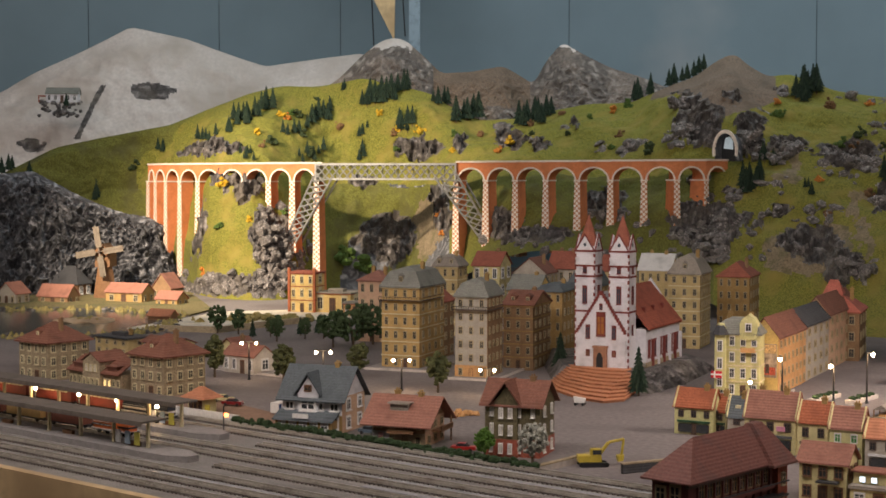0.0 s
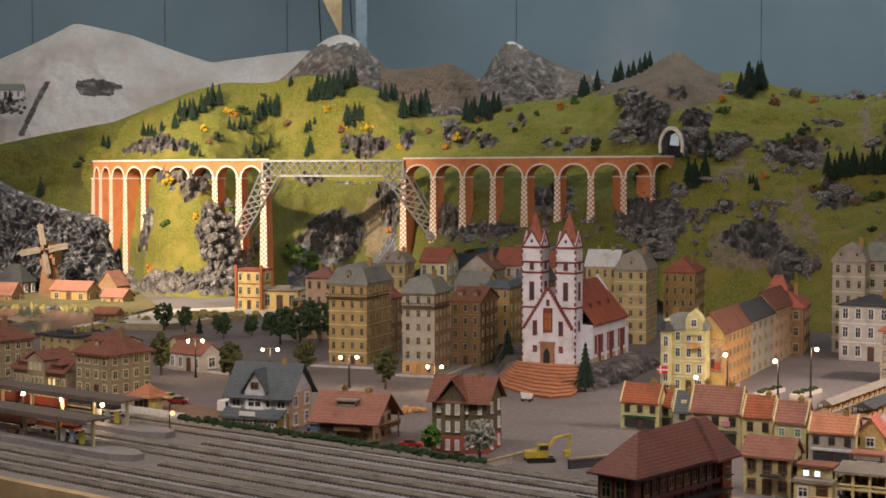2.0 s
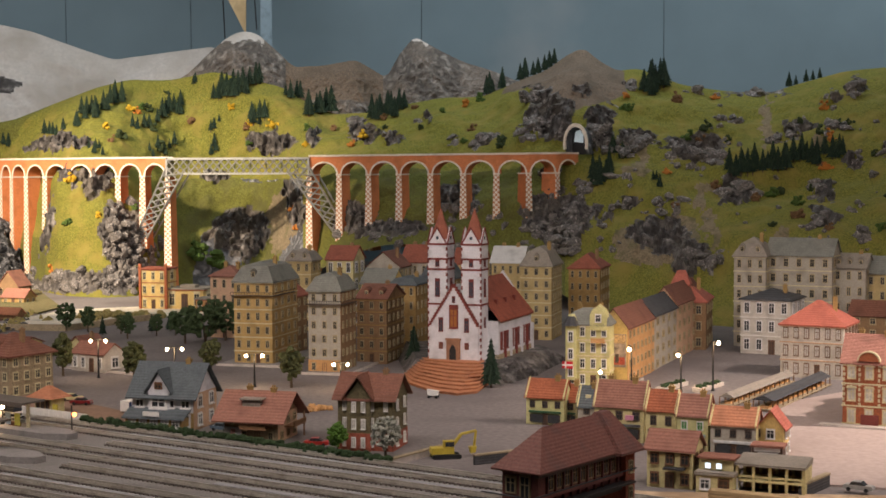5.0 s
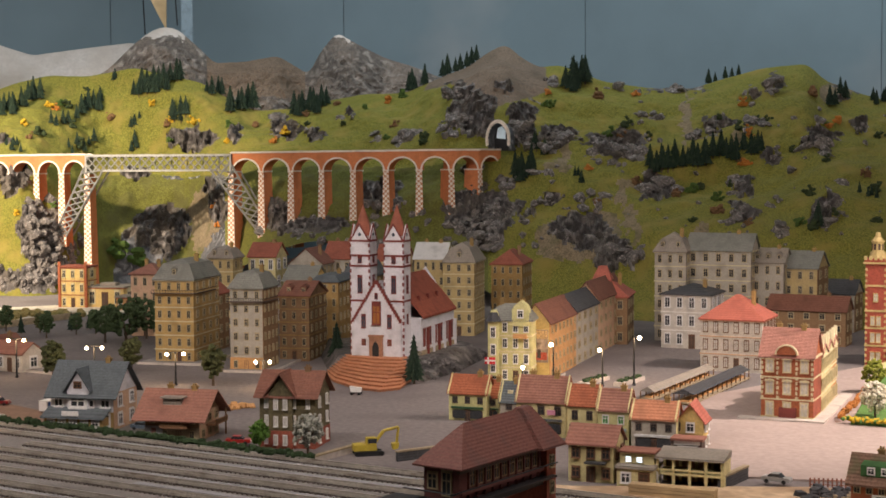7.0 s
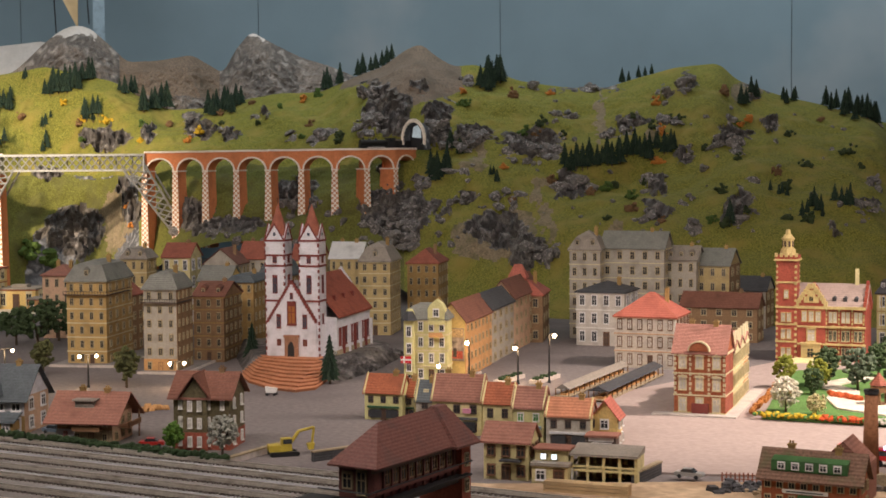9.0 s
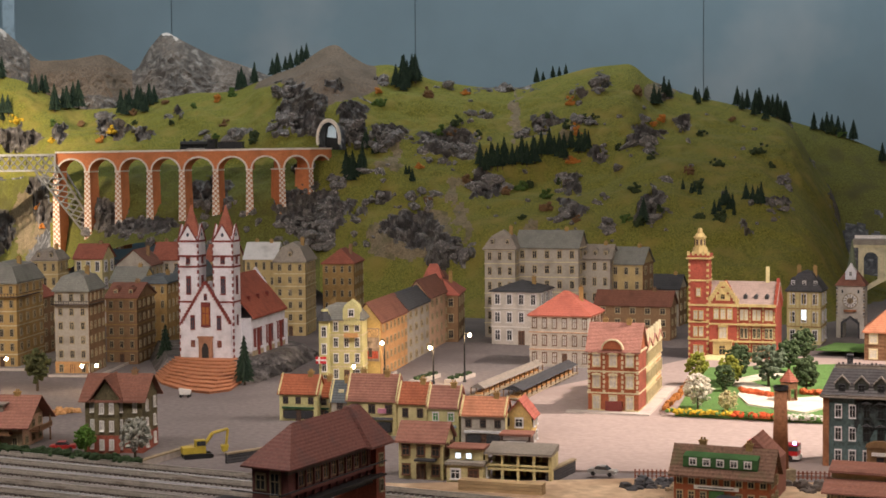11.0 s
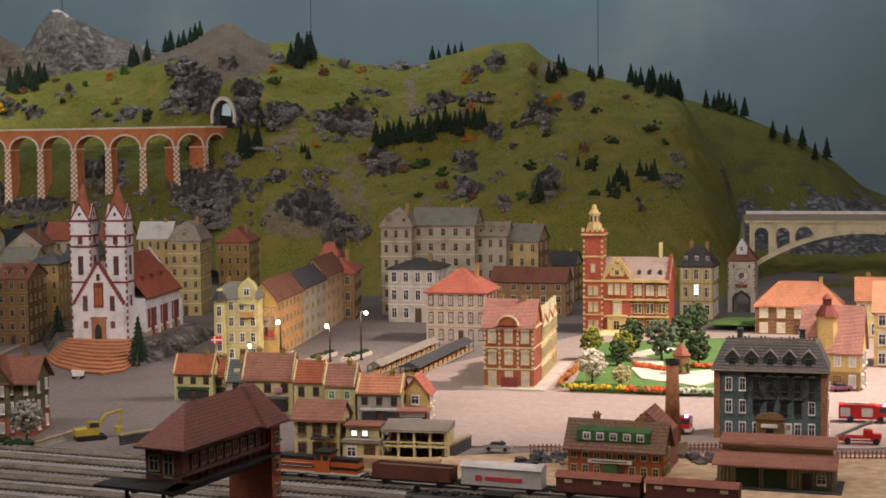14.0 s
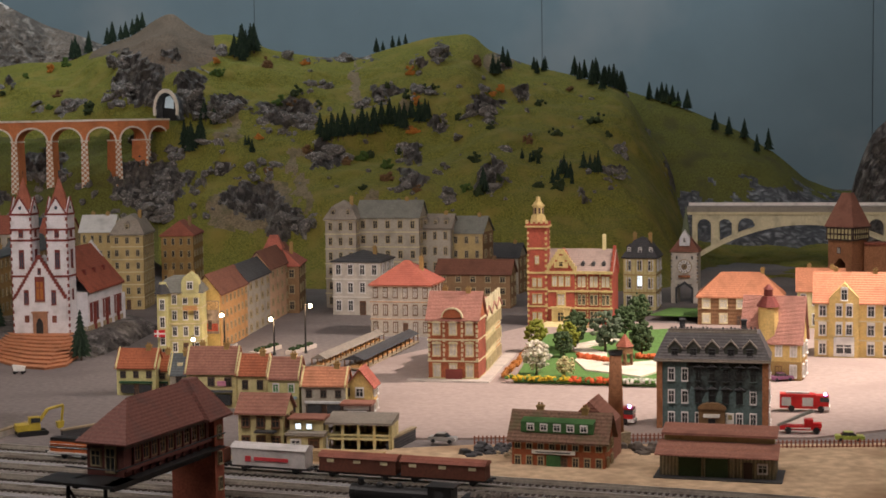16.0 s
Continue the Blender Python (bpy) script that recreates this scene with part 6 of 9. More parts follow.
    for x in (-0.085, -0.055, -0.025):
        part("dormer", Shape().box(x - 0.005, x + 0.005, 0.012, 0.04, 0.168, 0.180).prism([(x - 0.007, 0.010, 0.180), (x + 0.007, 0.010, 0.180), (x, 0.010, 0.187)], [(x - 0.007, 0.04, 0.180), (x + 0.007, 0.04, 0.180), (x, 0.04, 0.187)]), M_R_DARK, t)
    part("chimney", Shape().box(-0.035, -0.025, 0.07, 0.08, 0.19, 0.26), M_PALE, t)


town_hall()
hf = house("timbered_house", 2.286, 4.203, -36, 0.101, 0.12, 0.165, 0.225, M_PALE, M_R_DARK, "hip", 3, 3, 2, "pale yellow timbered mansion with a tall dark roof", mid=(0.215, 0.028), trim=M_OCHRE, chimneys=2, dormers=3)
for i in range(9):
    part("timber", Shape().box(-0.101 + 0.0122 * i, -0.098 + 0.0122 * i, -0.003, 0, 0.057, 0.162), M_THTRIM, hf)
put_window(hf, -0.05, 0.075, 0.014, 0.032, "front", -0.002, M_FRAMEW, M_LIT, 0, False, "window", "brightly lit window")

# ---- clock gate ----
ck = thing("clock_tower", pose(2.492, 4.306, 0, 0, 0, -36), "white gate tower with a clock, red-brown roof and slim spire", "tower")
w = 0.086
part("arch_wall", Shape().box(-w, -w + 0.02, 0, 0.08, 0, 0.062).box(-0.02, 0, 0, 0.08, 0, 0.062).box(-w, 0, 0, 0.08, 0.062, 0.165), M_IVORY, ck)
part("arch_ring", Shape().prism([(-w + 0.014, -0.002, 0.0), (-w + 0.02, -0.002, 0.0), (-w + 0.02, -0.002, 0.045), (-w / 2, -0.002, 0.062), (-0.02, -0.002, 0.045), (-0.02, -0.002, 0), (-0.014, -0.002, 0), (-0.014, -0.002, 0.05), (-w / 2, -0.002, 0.072), (-w + 0.014, -0.002, 0.05)], [(-w + 0.014, 0.002, 0.0), (-w + 0.02, 0.002, 0.0), (-w + 0.02, 0.002, 0.045), (-w / 2, 0.002, 0.062), (-0.02, 0.002, 0.045), (-0.02, 0.002, 0), (-0.014, 0.002, 0), (-0.014, 0.002, 0.05), (-w / 2, 0.002, 0.072), (-w + 0.014, 0.002, 0.05)]), M_R_DARK, ck)
face = part("clock_face", Shape().rod((-w / 2, -0.003, 0.118), (-w / 2, 0.001, 0.118), 0.024, 24, 0).rod((-w / 2, -0.0042, 0.118), (-w / 2, 0.001, 0.118), 0.021, 24, 1).rod((-w / 2, -0.005, 0.118), (-w / 2, 0.001, 0.118), 0.010, 16, 2), [M_STONE, M_TRIMW, mat("clock_brown", (0.25, 0.18, 0.1))], ck, "round white clock face")
for i in range(12):
    a = math.pi * i / 6
    part("hour_mark", Shape().box(-0.0012, 0.0012, -0.0056, -0.003, 0.013, 0.020), M_DKTRIM, face, "", pose(-w / 2, 0, 0.118, 0, 30 * i, 0))
part("clock_pointer", Shape().box(-0.001, 0.001, -0.0062, -0.004, 0, 0.017), M_BLACK, face, "", pose(-w / 2, 0, 0.118, 0, 40, 0))
part("clock_pointer", Shape().box(-0.001, 0.001, -0.0062, -0.004, 0, 0.012), M_BLACK, face, "", pose(-w / 2, 0, 0.118, 0, 200, 0))
part("clock_ledge", Shape().box(-w + 0.024, -0.024, -0.008, 0, 0.083, 0.090), M_GATE, ck)
for x in (-w + 0.016, -0.021):
    part("slit_window", Shape().box(x, x + 0.005, -0.0015, 0, 0.142, 0.153), M_BLACK, ck)
for i in range(10):
    for x in (-w - 0.001, -0.004):
        part("quoin", Shape().box(x, x + 0.005, -0.002, 0.003, 0.066 + i * 0.0098, 0.071 + i * 0.0098), M_R_DARK if i % 2 else M_STONE, ck)
part("roof", Shape().prism([(-w - 0.006, -0.006, 0.165), (0.006, -0.006, 0.165), (0.006, 0.086, 0.165), (-w - 0.006, 0.086, 0.165)], [(-w + 0.028, 0.03, 0.212), (-0.028, 0.03, 0.212), (-0.028, 0.05, 0.212), (-w + 0.028, 0.05, 0.212)]), M_R_BROWN, ck)
part("belfry", Shape().prism([(-w / 2 - 0.016, 0.0, 0.185), (-w / 2 + 0.016, 0.0, 0.185), (-w / 2 + 0.016, 0.0, 0.21), (-w / 2, 0, 0.236), (-w / 2 - 0.016, 0.0, 0.21)], [(-w / 2 - 0.016, 0.05, 0.185), (-w / 2 + 0.016, 0.05, 0.185), (-w / 2 + 0.016, 0.05, 0.21), (-w / 2, 0.05, 0.236), (-w / 2 - 0.016, 0.05, 0.21)]), M_WHITE, ck)
put_window(ck, -w / 2, 0.196, 0.009, 0.014, "front", -0.001, M_FRAMEW, M_GLASS, 0)
part("spire", Shape().cone(-w / 2, 0.04, 0.21, 0.31, 0.016, 0.001, 6), mat("spire_copper", (0.13, 0.15, 0.09)), ck)
# ---- brick gate tower ----
gt = thing("gate_tower", pose(3.146, 4.408, 0, 0, 0, -67), "brown brick gate tower with half-timbered top and steep red roof", "tower")
gt.scale = (0.88, 0.88, 1.0)
w = 0.105
part("shaft", Shape().box(-w, -w + 0.028, 0, w, -0.08, 0.107).box(-0.028, 0, 0, w, -0.08, 0.107).box(-w, 0, 0, w, 0.107, 0.169), M_GATE, gt)
part("gate_arch", Shape().prism([(-w + 0.028, 0.002, 0.089), (-w + 0.028, 0.002, 0.110), (-w + 0.052, 0.002, 0.110)], [(-w + 0.028, w, 0.089), (-w + 0.028, w, 0.110), (-w + 0.052, w, 0.110)]).prism([(-0.028, 0.002, 0.089), (-0.052, 0.002, 0.110), (-0.028, 0.002, 0.110)], [(-0.028, w, 0.089), (-0.052, w, 0.110), (-0.028, w, 0.110)]), M_GATE, gt)
part("timber_storey", Shape().box(-w - 0.005, 0.005, -0.005, w + 0.005, 0.169, 0.215), M_PALE, gt, "cream half-timbered storey")
for i in range(8):
    x = -w - 0.003 + (w + 0.006) * i / 7
    part("timber", Shape().box(x - 0.002, x + 0.002, -0.0075, 0, 0.169, 0.215), M_DKTRIM, gt)
    y = 0.001 + (w + 0.004) * i / 7
    part("timber", Shape().box(0, 0.0075, y - 0.002, y + 0.002, 0.169, 0.215), M_DKTRIM, gt)
for z in (0.169, 0.188, 0.209):
    part("timber", Shape().box(-w - 0.006, 0.0085, -0.0085, w, z, z + 0.005), M_DKTRIM, gt)
part("roof", Shape().prism([(-w - 0.012, -0.012, 0.215), (0.012, -0.012, 0.215), (0.012, w + 0.012, 0.215), (-w - 0.012, w + 0.012, 0.215)], [(-w / 2 - 0.020, w / 2 - 0.010, 0.331), (-w / 2 + 0.020, w / 2 - 0.010, 0.331), (-w / 2 + 0.020, w / 2 + 0.010, 0.331), (-w / 2 - 0.020, w / 2 + 0.010, 0.331)]), M_R_SALMON, gt)
part("dormer", Shape().box(-w / 2 - 0.008, -w / 2 + 0.006, 0.004, 0.03, 0.237, 0.249), M_R_DARK, gt)
part("dormer", Shape().box(-0.03, -0.004, w / 2 - 0.006, w / 2 + 0.008, 0.237, 0.249), M_R_DARK, gt)
put_window(gt, -w / 2 - 0.004, 0.125, 0.014, 0.018, "front", -0.002, M_DKTRIM, M_CURTAIN, 0)
tw = thing("town_wall", pose(3.146, 4.408, 0, 0, 0, -30), "brown town wall beside the gate tower", "wall")
part("wall_body", Shape().box(0.045, 0.42, 0.03, 0.08, -0.08, 0.153), M_GATE, tw)
part("wall_coping", Shape().box(0.045, 0.42, 0.022, 0.088, 0.153, 0.161), M_R_RED, tw)

# ---- inn, yellow houses, pink-roofed corner house ----
house("inn", 2.421, 3.698, -33, 0.24, 0.13, 0.085, 0.150, M_WOOD, M_R_ORANGE, "hip", 2, 5, 2, "low brown timber inn with a broad orange roof", category="inn", frame_mat=M_TRIM, pane=M_CURTAIN)
house("town_house", 2.535, 3.575, -33, 0.125, 0.12, 0.11, 0.165, M_PALE, M_R_ORANGE, "gable_x", 2, 4, 1, "cream house with a bright orange tiled roof and gable", chimneys=2)
yh = house("town_house", 2.33, 3.07, -36, 0.19, 0.12, 0.140, 0.205, M_YELLOW2, M_R_ORANGE, "gable_x", 3, 5, 1, "bright yellow house with a central gable and orange roof", chimneys=2, frame_mat=M_FRAMEW, arched=True, trim=M_TRIM)
part("front_gable", Shape().prism([(-0.155, -0.008, 0), (-0.085, -0.008, 0), (-0.085, -0.008, 0.15), (-0.12, -0.008, 0.186), (-0.155, -0.008, 0.15)], [(-0.155, 0.05, 0), (-0.085, 0.05, 0), (-0.085, 0.05, 0.15), (-0.12, 0.05, 0.186), (-0.155, 0.05, 0.15)]), M_YELLOW2, yh)
for z in (0.06, 0.105, 0.145):
    for x in (-0.132, -0.108) if z < 0.14 else (-0.12,):
        put_window(yh, x, z, 0.014, 0.026, "front", -0.0095, M_FRAMEW, M_GLASS, 1, True)
put_window(yh, -0.12, 0.012, 0.04, 0.026, "front", -0.0095, M_FRAMEW, M_GLASS, 0, True)
house("town_house", 2.50, 2.94, -36, 0.15, 0.12, 0.13, 0.18, M_PINKW, M_R_SALMON, "gable_x", 3, 4, 1, "pink shop house with a salmon roof", chimneys=1, frame_mat=M_FRAMEW)
pr = house("town_house", 1.946, 2.891, -41, 0.13, 0.10, 0.094, 0.185, M_YELLOW2, M_R_PINK, "gable_x", 2, 4, 2, "ochre house with a steep striped pink roof and turret", chimneys=0, ground_mat=M_OCHRE, pane=M_CURTAIN)
part("turret", Shape().cone(-0.075, 0.02, 0.05, 0.165, 0.024, 0.022, 8).cone(-0.075, 0.02, 0.165, 0.19, 0.026, 0.012, 8), M_YELLOW2, pr)
part("turret_roof", Shape().cone(-0.075, 0.02, 0.166, 0.19, 0.027, 0.013, 8).cone(-0.075, 0.02, 0.19, 0.205, 0.010, 0.010, 8).cone(-0.075, 0.02, 0.205, 0.216, 0.013, 0.002, 8), M_REDTRIM, pr)

# ---- burnt blue-grey building ----
def burnt_house():
    w, d, he, ht = 0.205, 0.10, 0.137, 0.190
    slate = striped(mat("smoked_slate", (0.13, 0.12, 0.118), 0.6, vary=0.25), "Z", 60)
    b = house("burnt_house", 1.578, 2.441, -33, w, d, he, ht, M_BLUEGREY, slate, "hip", 3, 0, 3, "fire-blackened blue-grey house with brick corners and mansard roof", mid=(0.184, 0.016), chimneys=0, side_wall=M_REDBRICK)
    sx = [-w + 0.055 + (w - 0.062) * i / 16 for i in range(17)]
    r = random.Random(6)
    rim = [(x, 0.052 + 0.030 * abs(math.sin(i * 1.1)) + r.uniform(-0.006, 0.010)) for i, x in enumerate(sx)]
    part("soot_stain", Shape().prism([(x, -0.0006, z) for x, z in rim] + [(sx[-1], -0.0006, he - 0.004), (sx[0], -0.0006, he - 0.004)], [(x, 0.001, z) for x, z in rim] + [(sx[-1], 0.001, he - 0.004), (sx[0], 0.001, he - 0.004)]), M_SOOT, b, "black soot over the upper storeys")
    for i in range(3):
        for j in range(7):
            if i == 0 and j in (3,):
                continue
            x = -w + 0.014 + (w - 0.028) * (j + 0.5) / 7
            burnt = (i == 1 and 2 <= j <= 5) or (i == 2 and j > 1)
            put_window(b, x, 0.012 + i * 0.042, 0.011, 0.023, "front", -0.0014, M_SOOT if burnt else M_FRAMEW, M_BLACK if burnt else M_GLASS, 1)
            if burnt:
                part("scorched_lintel", Shape().prism([(x - 0.010, -0.005, 0.038 + i * 0.042), (x + 0.010, -0.005, 0.038 + i * 0.042), (x, -0.005, 0.044 + i * 0.042)], [(x - 0.010, 0, 0.038 + i * 0.042), (x + 0.010, 0, 0.038 + i * 0.042), (x, 0, 0.044 + i * 0.042)]), M_R_DARK, b)
    for x0, x1 in ((-w - 0.001, -w + 0.010), (-0.010, 0.001)):
        part("brick_corner", Shape().box(x0, x1, -0.002, 0.02, 0, he), M_GATE, b)
    part("eaves_gutter", Shape().box(-w - 0.006, 0.006, -0.008, 0.0, he - 0.005, he + 0.001), M_R_TAUPE, b)
    arc = [(-0.1025 + 0.027 * math.cos(math.pi * i / 8), 0.044 + 0.012 * math.sin(math.pi * i / 8)) for i in range(9)]
    part("portico", Shape().box(-0.127, -0.078, -0.010, 0, 0, 0.046).prism([(x, -0.013, z) for x, z in arc], [(x, 0, z) for x, z in arc]), mat("portico_brown", (0.22, 0.13, 0.06)), b, "brown arched entrance")
    part("door", Shape().box(-0.109, -0.096, -0.012, -0.009, 0, 0.026), M_BLACK, b)
    part("sign", Shape().box(-0.118, -0.088, -0.0145, -0.009, 0.029, 0.035), M_TRIMW, b, "small white sign")
    part("poster", Shape().box(-0.076, -0.062, -0.0045, 0, 0.014, 0.036, 0).box(-0.073, -0.065, -0.005, 0, 0.024, 0.033, 1), [M_TRIMW, mat("poster_print", (0.3, 0.25, 0.12), scale=90, vary=0.7)], b, "white poster")
    M_DORMER = mat("dormer_green", (0.075, 0.08, 0.066))
    for j in range(5):
        x = -w + 0.033 + (w - 0.066) * j / 4
        dp = [(x - 0.0125, 0.139), (x + 0.0125, 0.139), (x + 0.0125, 0.158), (x, 0.171), (x - 0.0125, 0.158)]
        dm = part("dormer", Shape().prism([(u, -0.001, z) for u, z in dp], [(u, 0.035, z) for u, z in dp]), M_DORMER, b)
        for sg in (-1, 1):
            part("dormer_roof", Shape().prism([(x + sg * 0.0145, -0.004, 0.1565), (x, -0.004, 0.1715), (x, -0.004, 0.1745), (x + sg * 0.0145, -0.004, 0.1595)], [(x + sg * 0.0145, 0.035, 0.1565), (x, 0.035, 0.1715), (x, 0.035, 0.1745), (x + sg * 0.0145, 0.035, 0.1595)]), M_R_TAUPE, dm)
        put_window(b, x, 0.143, 0.011, 0.014, "front", -0.0022, M_R_DARK, M_BLACK, 0)
    part("ridge_crest", Shape().box(-w + 0.02, -0.02, 0.018, 0.021, 0.184, 0.192), M_R_TAUPE, b)
    for k in range(22):
        x = -w + 0.026 + (w - 0.05) * k / 21
        part("crest_knob", Shape().box(x - 0.0016, x + 0.0016, 0.018, 0.021, 0.192, 0.192 + r.uniform(0.001, 0.005)), slate, b)
    for x in (-w + 0.045, -0.045):
        part("chimney", Shape().box(x - 0.005, x + 0.005, 0.03, 0.042, 0.18, 0.206).box(x - 0.006, x + 0.006, 0.028, 0.044, 0.206, 0.209), M_R_DARK, b)


burnt_house()
# ---- goods shed ----
gs = thing("goods_shed", pose(1.367, 2.083, 0, 0, 0, -36), "cream plank goods shed with green doors and salmon roofs", "shed")
w, d = 0.185, 0.075
part("platform", Shape().box(-w - 0.008, 0.012, -0.02, d, 0, 0.008), M_R_DARK, gs)
part("wall", Shape().box(-w, 0, 0, d, 0.008, 0.044), striped(mat("cream_planks", (0.42, 0.36, 0.22), 0.8), "X", 55, 0.8, 0.5), gs)
for x in (-0.135, -0.092):
    part("sliding_door", Shape().box(x - 0.019, x + 0.017, -0.002, 0, 0.008, 0.038), mat("shed_green", (0.045, 0.075, 0.03)), gs, "dark green sliding door")
part("small_door", Shape().box(-0.05, -0.036, -0.002, 0, 0.008, 0.034), M_DKTRIM, gs)
put_window(gs, -0.02, 0.018, 0.014, 0.013, "front", -0.002)
part("lower_roof", Shape().prism([(-w - 0.006, -0.022, 0.044), (0.006, -0.022, 0.044), (0.006, 0.03, 0.058), (-w - 0.006, 0.03, 0.058)], [(-w - 0.006, -0.022, 0.047), (0.006, -0.022, 0.047), (0.006, 0.03, 0.061), (-w - 0.006, 0.03, 0.061)]), M_R_SALMON, gs)
part("clerestory", Shape().box(-w + 0.004, -0.004, 0.028, 0.06, 0.055, 0.072), M_PALE, gs)
part("upper_roof", Shape().prism([(-w, 0.02, 0.070), (0.002, 0.02, 0.070), (0.002, 0.07, 0.078), (-w, 0.07, 0.078)], [(-w, 0.02, 0.074), (0.002, 0.02, 0.074), (0.002, 0.07, 0.082), (-w, 0.07, 0.082)]), M_R_SALMON, gs)
# ---- factory and chimney ----
fc = house("factory", 1.156, 2.269, -38, 0.160, 0.065, 0.055, 0.092, M_ORBRICK, M_ROOFMOSS, "gable_x", 2, 8, 2, "small orange brick factory with a green dormer band", category="factory", chimneys=2, win=(0.5, 0.55), sill=0, over=0.008, frame_mat=M_FRAMET)
part("dormer_band", Shape().prism([(-0.145, 0.002, 0.062), (-0.02, 0.002, 0.062), (-0.02, 0.002, 0.080), (-0.145, 0.002, 0.080)], [(-0.145, 0.03, 0.062), (-0.02, 0.03, 0.062), (-0.02, 0.03, 0.086), (-0.145, 0.03, 0.086)]), mat("factory_green", (0.05, 0.13, 0.04)), fc, "green dormer band")
for i in range(5):
    put_window(fc, -0.128 + i * 0.023, 0.066, 0.011, 0.010, "front", 0.0008, M_FRAMEW, M_GLASS, 0)
part("signboard", Shape().box(-0.125, -0.05, -0.004, 0, 0.027, 0.033, 0).box(-0.118, -0.058, -0.0045, 0, 0.029, 0.031, 1), [M_TRIMW, M_R_DARK], fc, "white sign board")
part("gate", Shape().box(-0.10, -0.075, -0.003, 0, 0, 0.025), bpy.data.materials["factory_green"], fc)
part("rear_wing", Shape().prism([(-0.08, 0.06, 0), (0.0, 0.06, 0), (0.0, 0.06, 0.07), (-0.04, 0.06, 0.108), (-0.08, 0.06, 0.07)], [(-0.08, 0.14, 0), (0.0, 0.14, 0), (0.0, 0.14, 0.07), (-0.04, 0.14, 0.108), (-0.08, 0.14, 0.07)]), M_R_SALMON, fc)
chm = thing("factory_chimney", pose(1.262, 2.44, 0), "tall round brown brick factory chimney", "chimney")
part("shaft", Shape().cone(0, 0, 0.03, 0.176, 0.0145, 0.0105, 16), M_GATE, chm, "", None, True)
part("cap", Shape().cone(0, 0, 0.168, 0.176, 0.012, 0.013, 16), M_R_DARK, chm)
part("plinth", Shape().box(-0.02, 0.02, -0.02, 0.02, 0, 0.03), M_STONE, chm)

# ---- station ----
for (x, y, lab) in ((-0.710, 3.878, "grey sandstone station tower block with a red-brown hipped roof"), (-1.085, 4.189, "grey sandstone end block of the station with a hipped roof")):
    house("station_block", x, y, -39.5, 0.13, 0.14, 0.107, 0.158, M_STONE, M_R_BROWN, "hip", 3, 4, 4, lab, "station", frame_mat=M_TRIM, dormers=1, over=0.010)
stl = thing("station_wing", pose(-0.84, 3.985, 0, 0, 0, -39.5), "low sandstone station wing with gabled middle and brown roofs", "station")
part("wall", Shape().box(-0.22, 0, 0, 0.08, 0, 0.045), M_STONE, stl)
part("roof", Shape().prism([(-0.22, -0.01, 0.043), (0.0, -0.01, 0.043), (0, 0.05, 0.078), (-0.22, 0.05, 0.078)], [(-0.22, -0.01, 0.047), (0.0, -0.01, 0.047), (0, 0.05, 0.082), (-0.22, 0.05, 0.082)]), M_R_BROWN, stl)
part("middle_gable", Shape().prism([(-0.145, -0.012, 0), (-0.075, -0.012, 0), (-0.075, -0.012, 0.075), (-0.11, -0.012, 0.095), (-0.145, -0.012, 0.075)], [(-0.145, 0.08, 0), (-0.075, 0.08, 0), (-0.075, 0.08, 0.075), (-0.11, 0.08, 0.095), (-0.145, 0.08, 0.075)]), M_STONE, stl)
part("middle_roof", Shape().prism([(-0.15, -0.016, 0.074), (-0.11, -0.016, 0.097), (-0.11, -0.016, 0.10), (-0.15, -0.016, 0.077)], [(-0.15, 0.085, 0.074), (-0.11, 0.085, 0.097), (-0.11, 0.085, 0.10), (-0.15, 0.085, 0.077)]).prism([(-0.07, -0.016, 0.074), (-0.11, -0.016, 0.097), (-0.11, -0.016, 0.10), (-0.07, -0.016, 0.077)], [(-0.07, 0.085, 0.074), (-0.11, 0.085, 0.097), (-0.11, 0.085, 0.10), (-0.07, 0.085, 0.077)]), M_R_BROWN, stl)
for i in range(12):
    x = -0.21 + i * 0.018
    put_window(stl, x, 0.012, 0.010, 0.016, "front", -0.0012 if not -0.148 < x < -0.072 else -0.0132, M_TRIM, M_LITW if i in (8, 9) else M_GLASS, 0, True)
for x in (-0.128, -0.11, -0.092):
    put_window(stl, x, 0.048, 0.011, 0.018, "front", -0.0132, M_TRIM, M_CURTAIN, 0)
for x in (-0.18, -0.038):
    part("dormer", Shape().box(x - 0.02, x + 0.02, 0.0, 0.03, 0.052, 0.064).box(x - 0.024, x + 0.024, -0.004, 0.034, 0.064, 0.067), M_R_BROWN, stl)

kk = thing("newspaper_kiosk", pose(-0.575, 3.64, 0.004, 0, 0, -39.5), "small cream kiosk with an orange pyramid roof and yellow board", "kiosk")
part("body", Shape().box(-0.028, 0.028, -0.02, 0.02, 0, 0.036), M_PALE, kk)
part("roof", Shape().prism([(-0.042, -0.034, 0.036), (0.042, -0.034, 0.036), (0.042, 0.034, 0.036), (-0.042, 0.034, 0.036)], [(-0.006, -0.003, 0.062), (0.006, -0.003, 0.062), (0.006, 0.003, 0.062), (-0.006, 0.003, 0.062)]), M_R_ORANGE, kk, "orange pyramid roof")
for x in (-0.016, 0.0, 0.016):
    put_window(kk, x, 0.010, 0.011, 0.020, "front", -0.0212, M_FRAMEB, M_GLASS, 0)
part("yellow_board", Shape().box(0.034, 0.050, -0.022, -0.020, 0, 0.024), mat("board_yellow", (0.55, 0.45, 0.06)), kk)

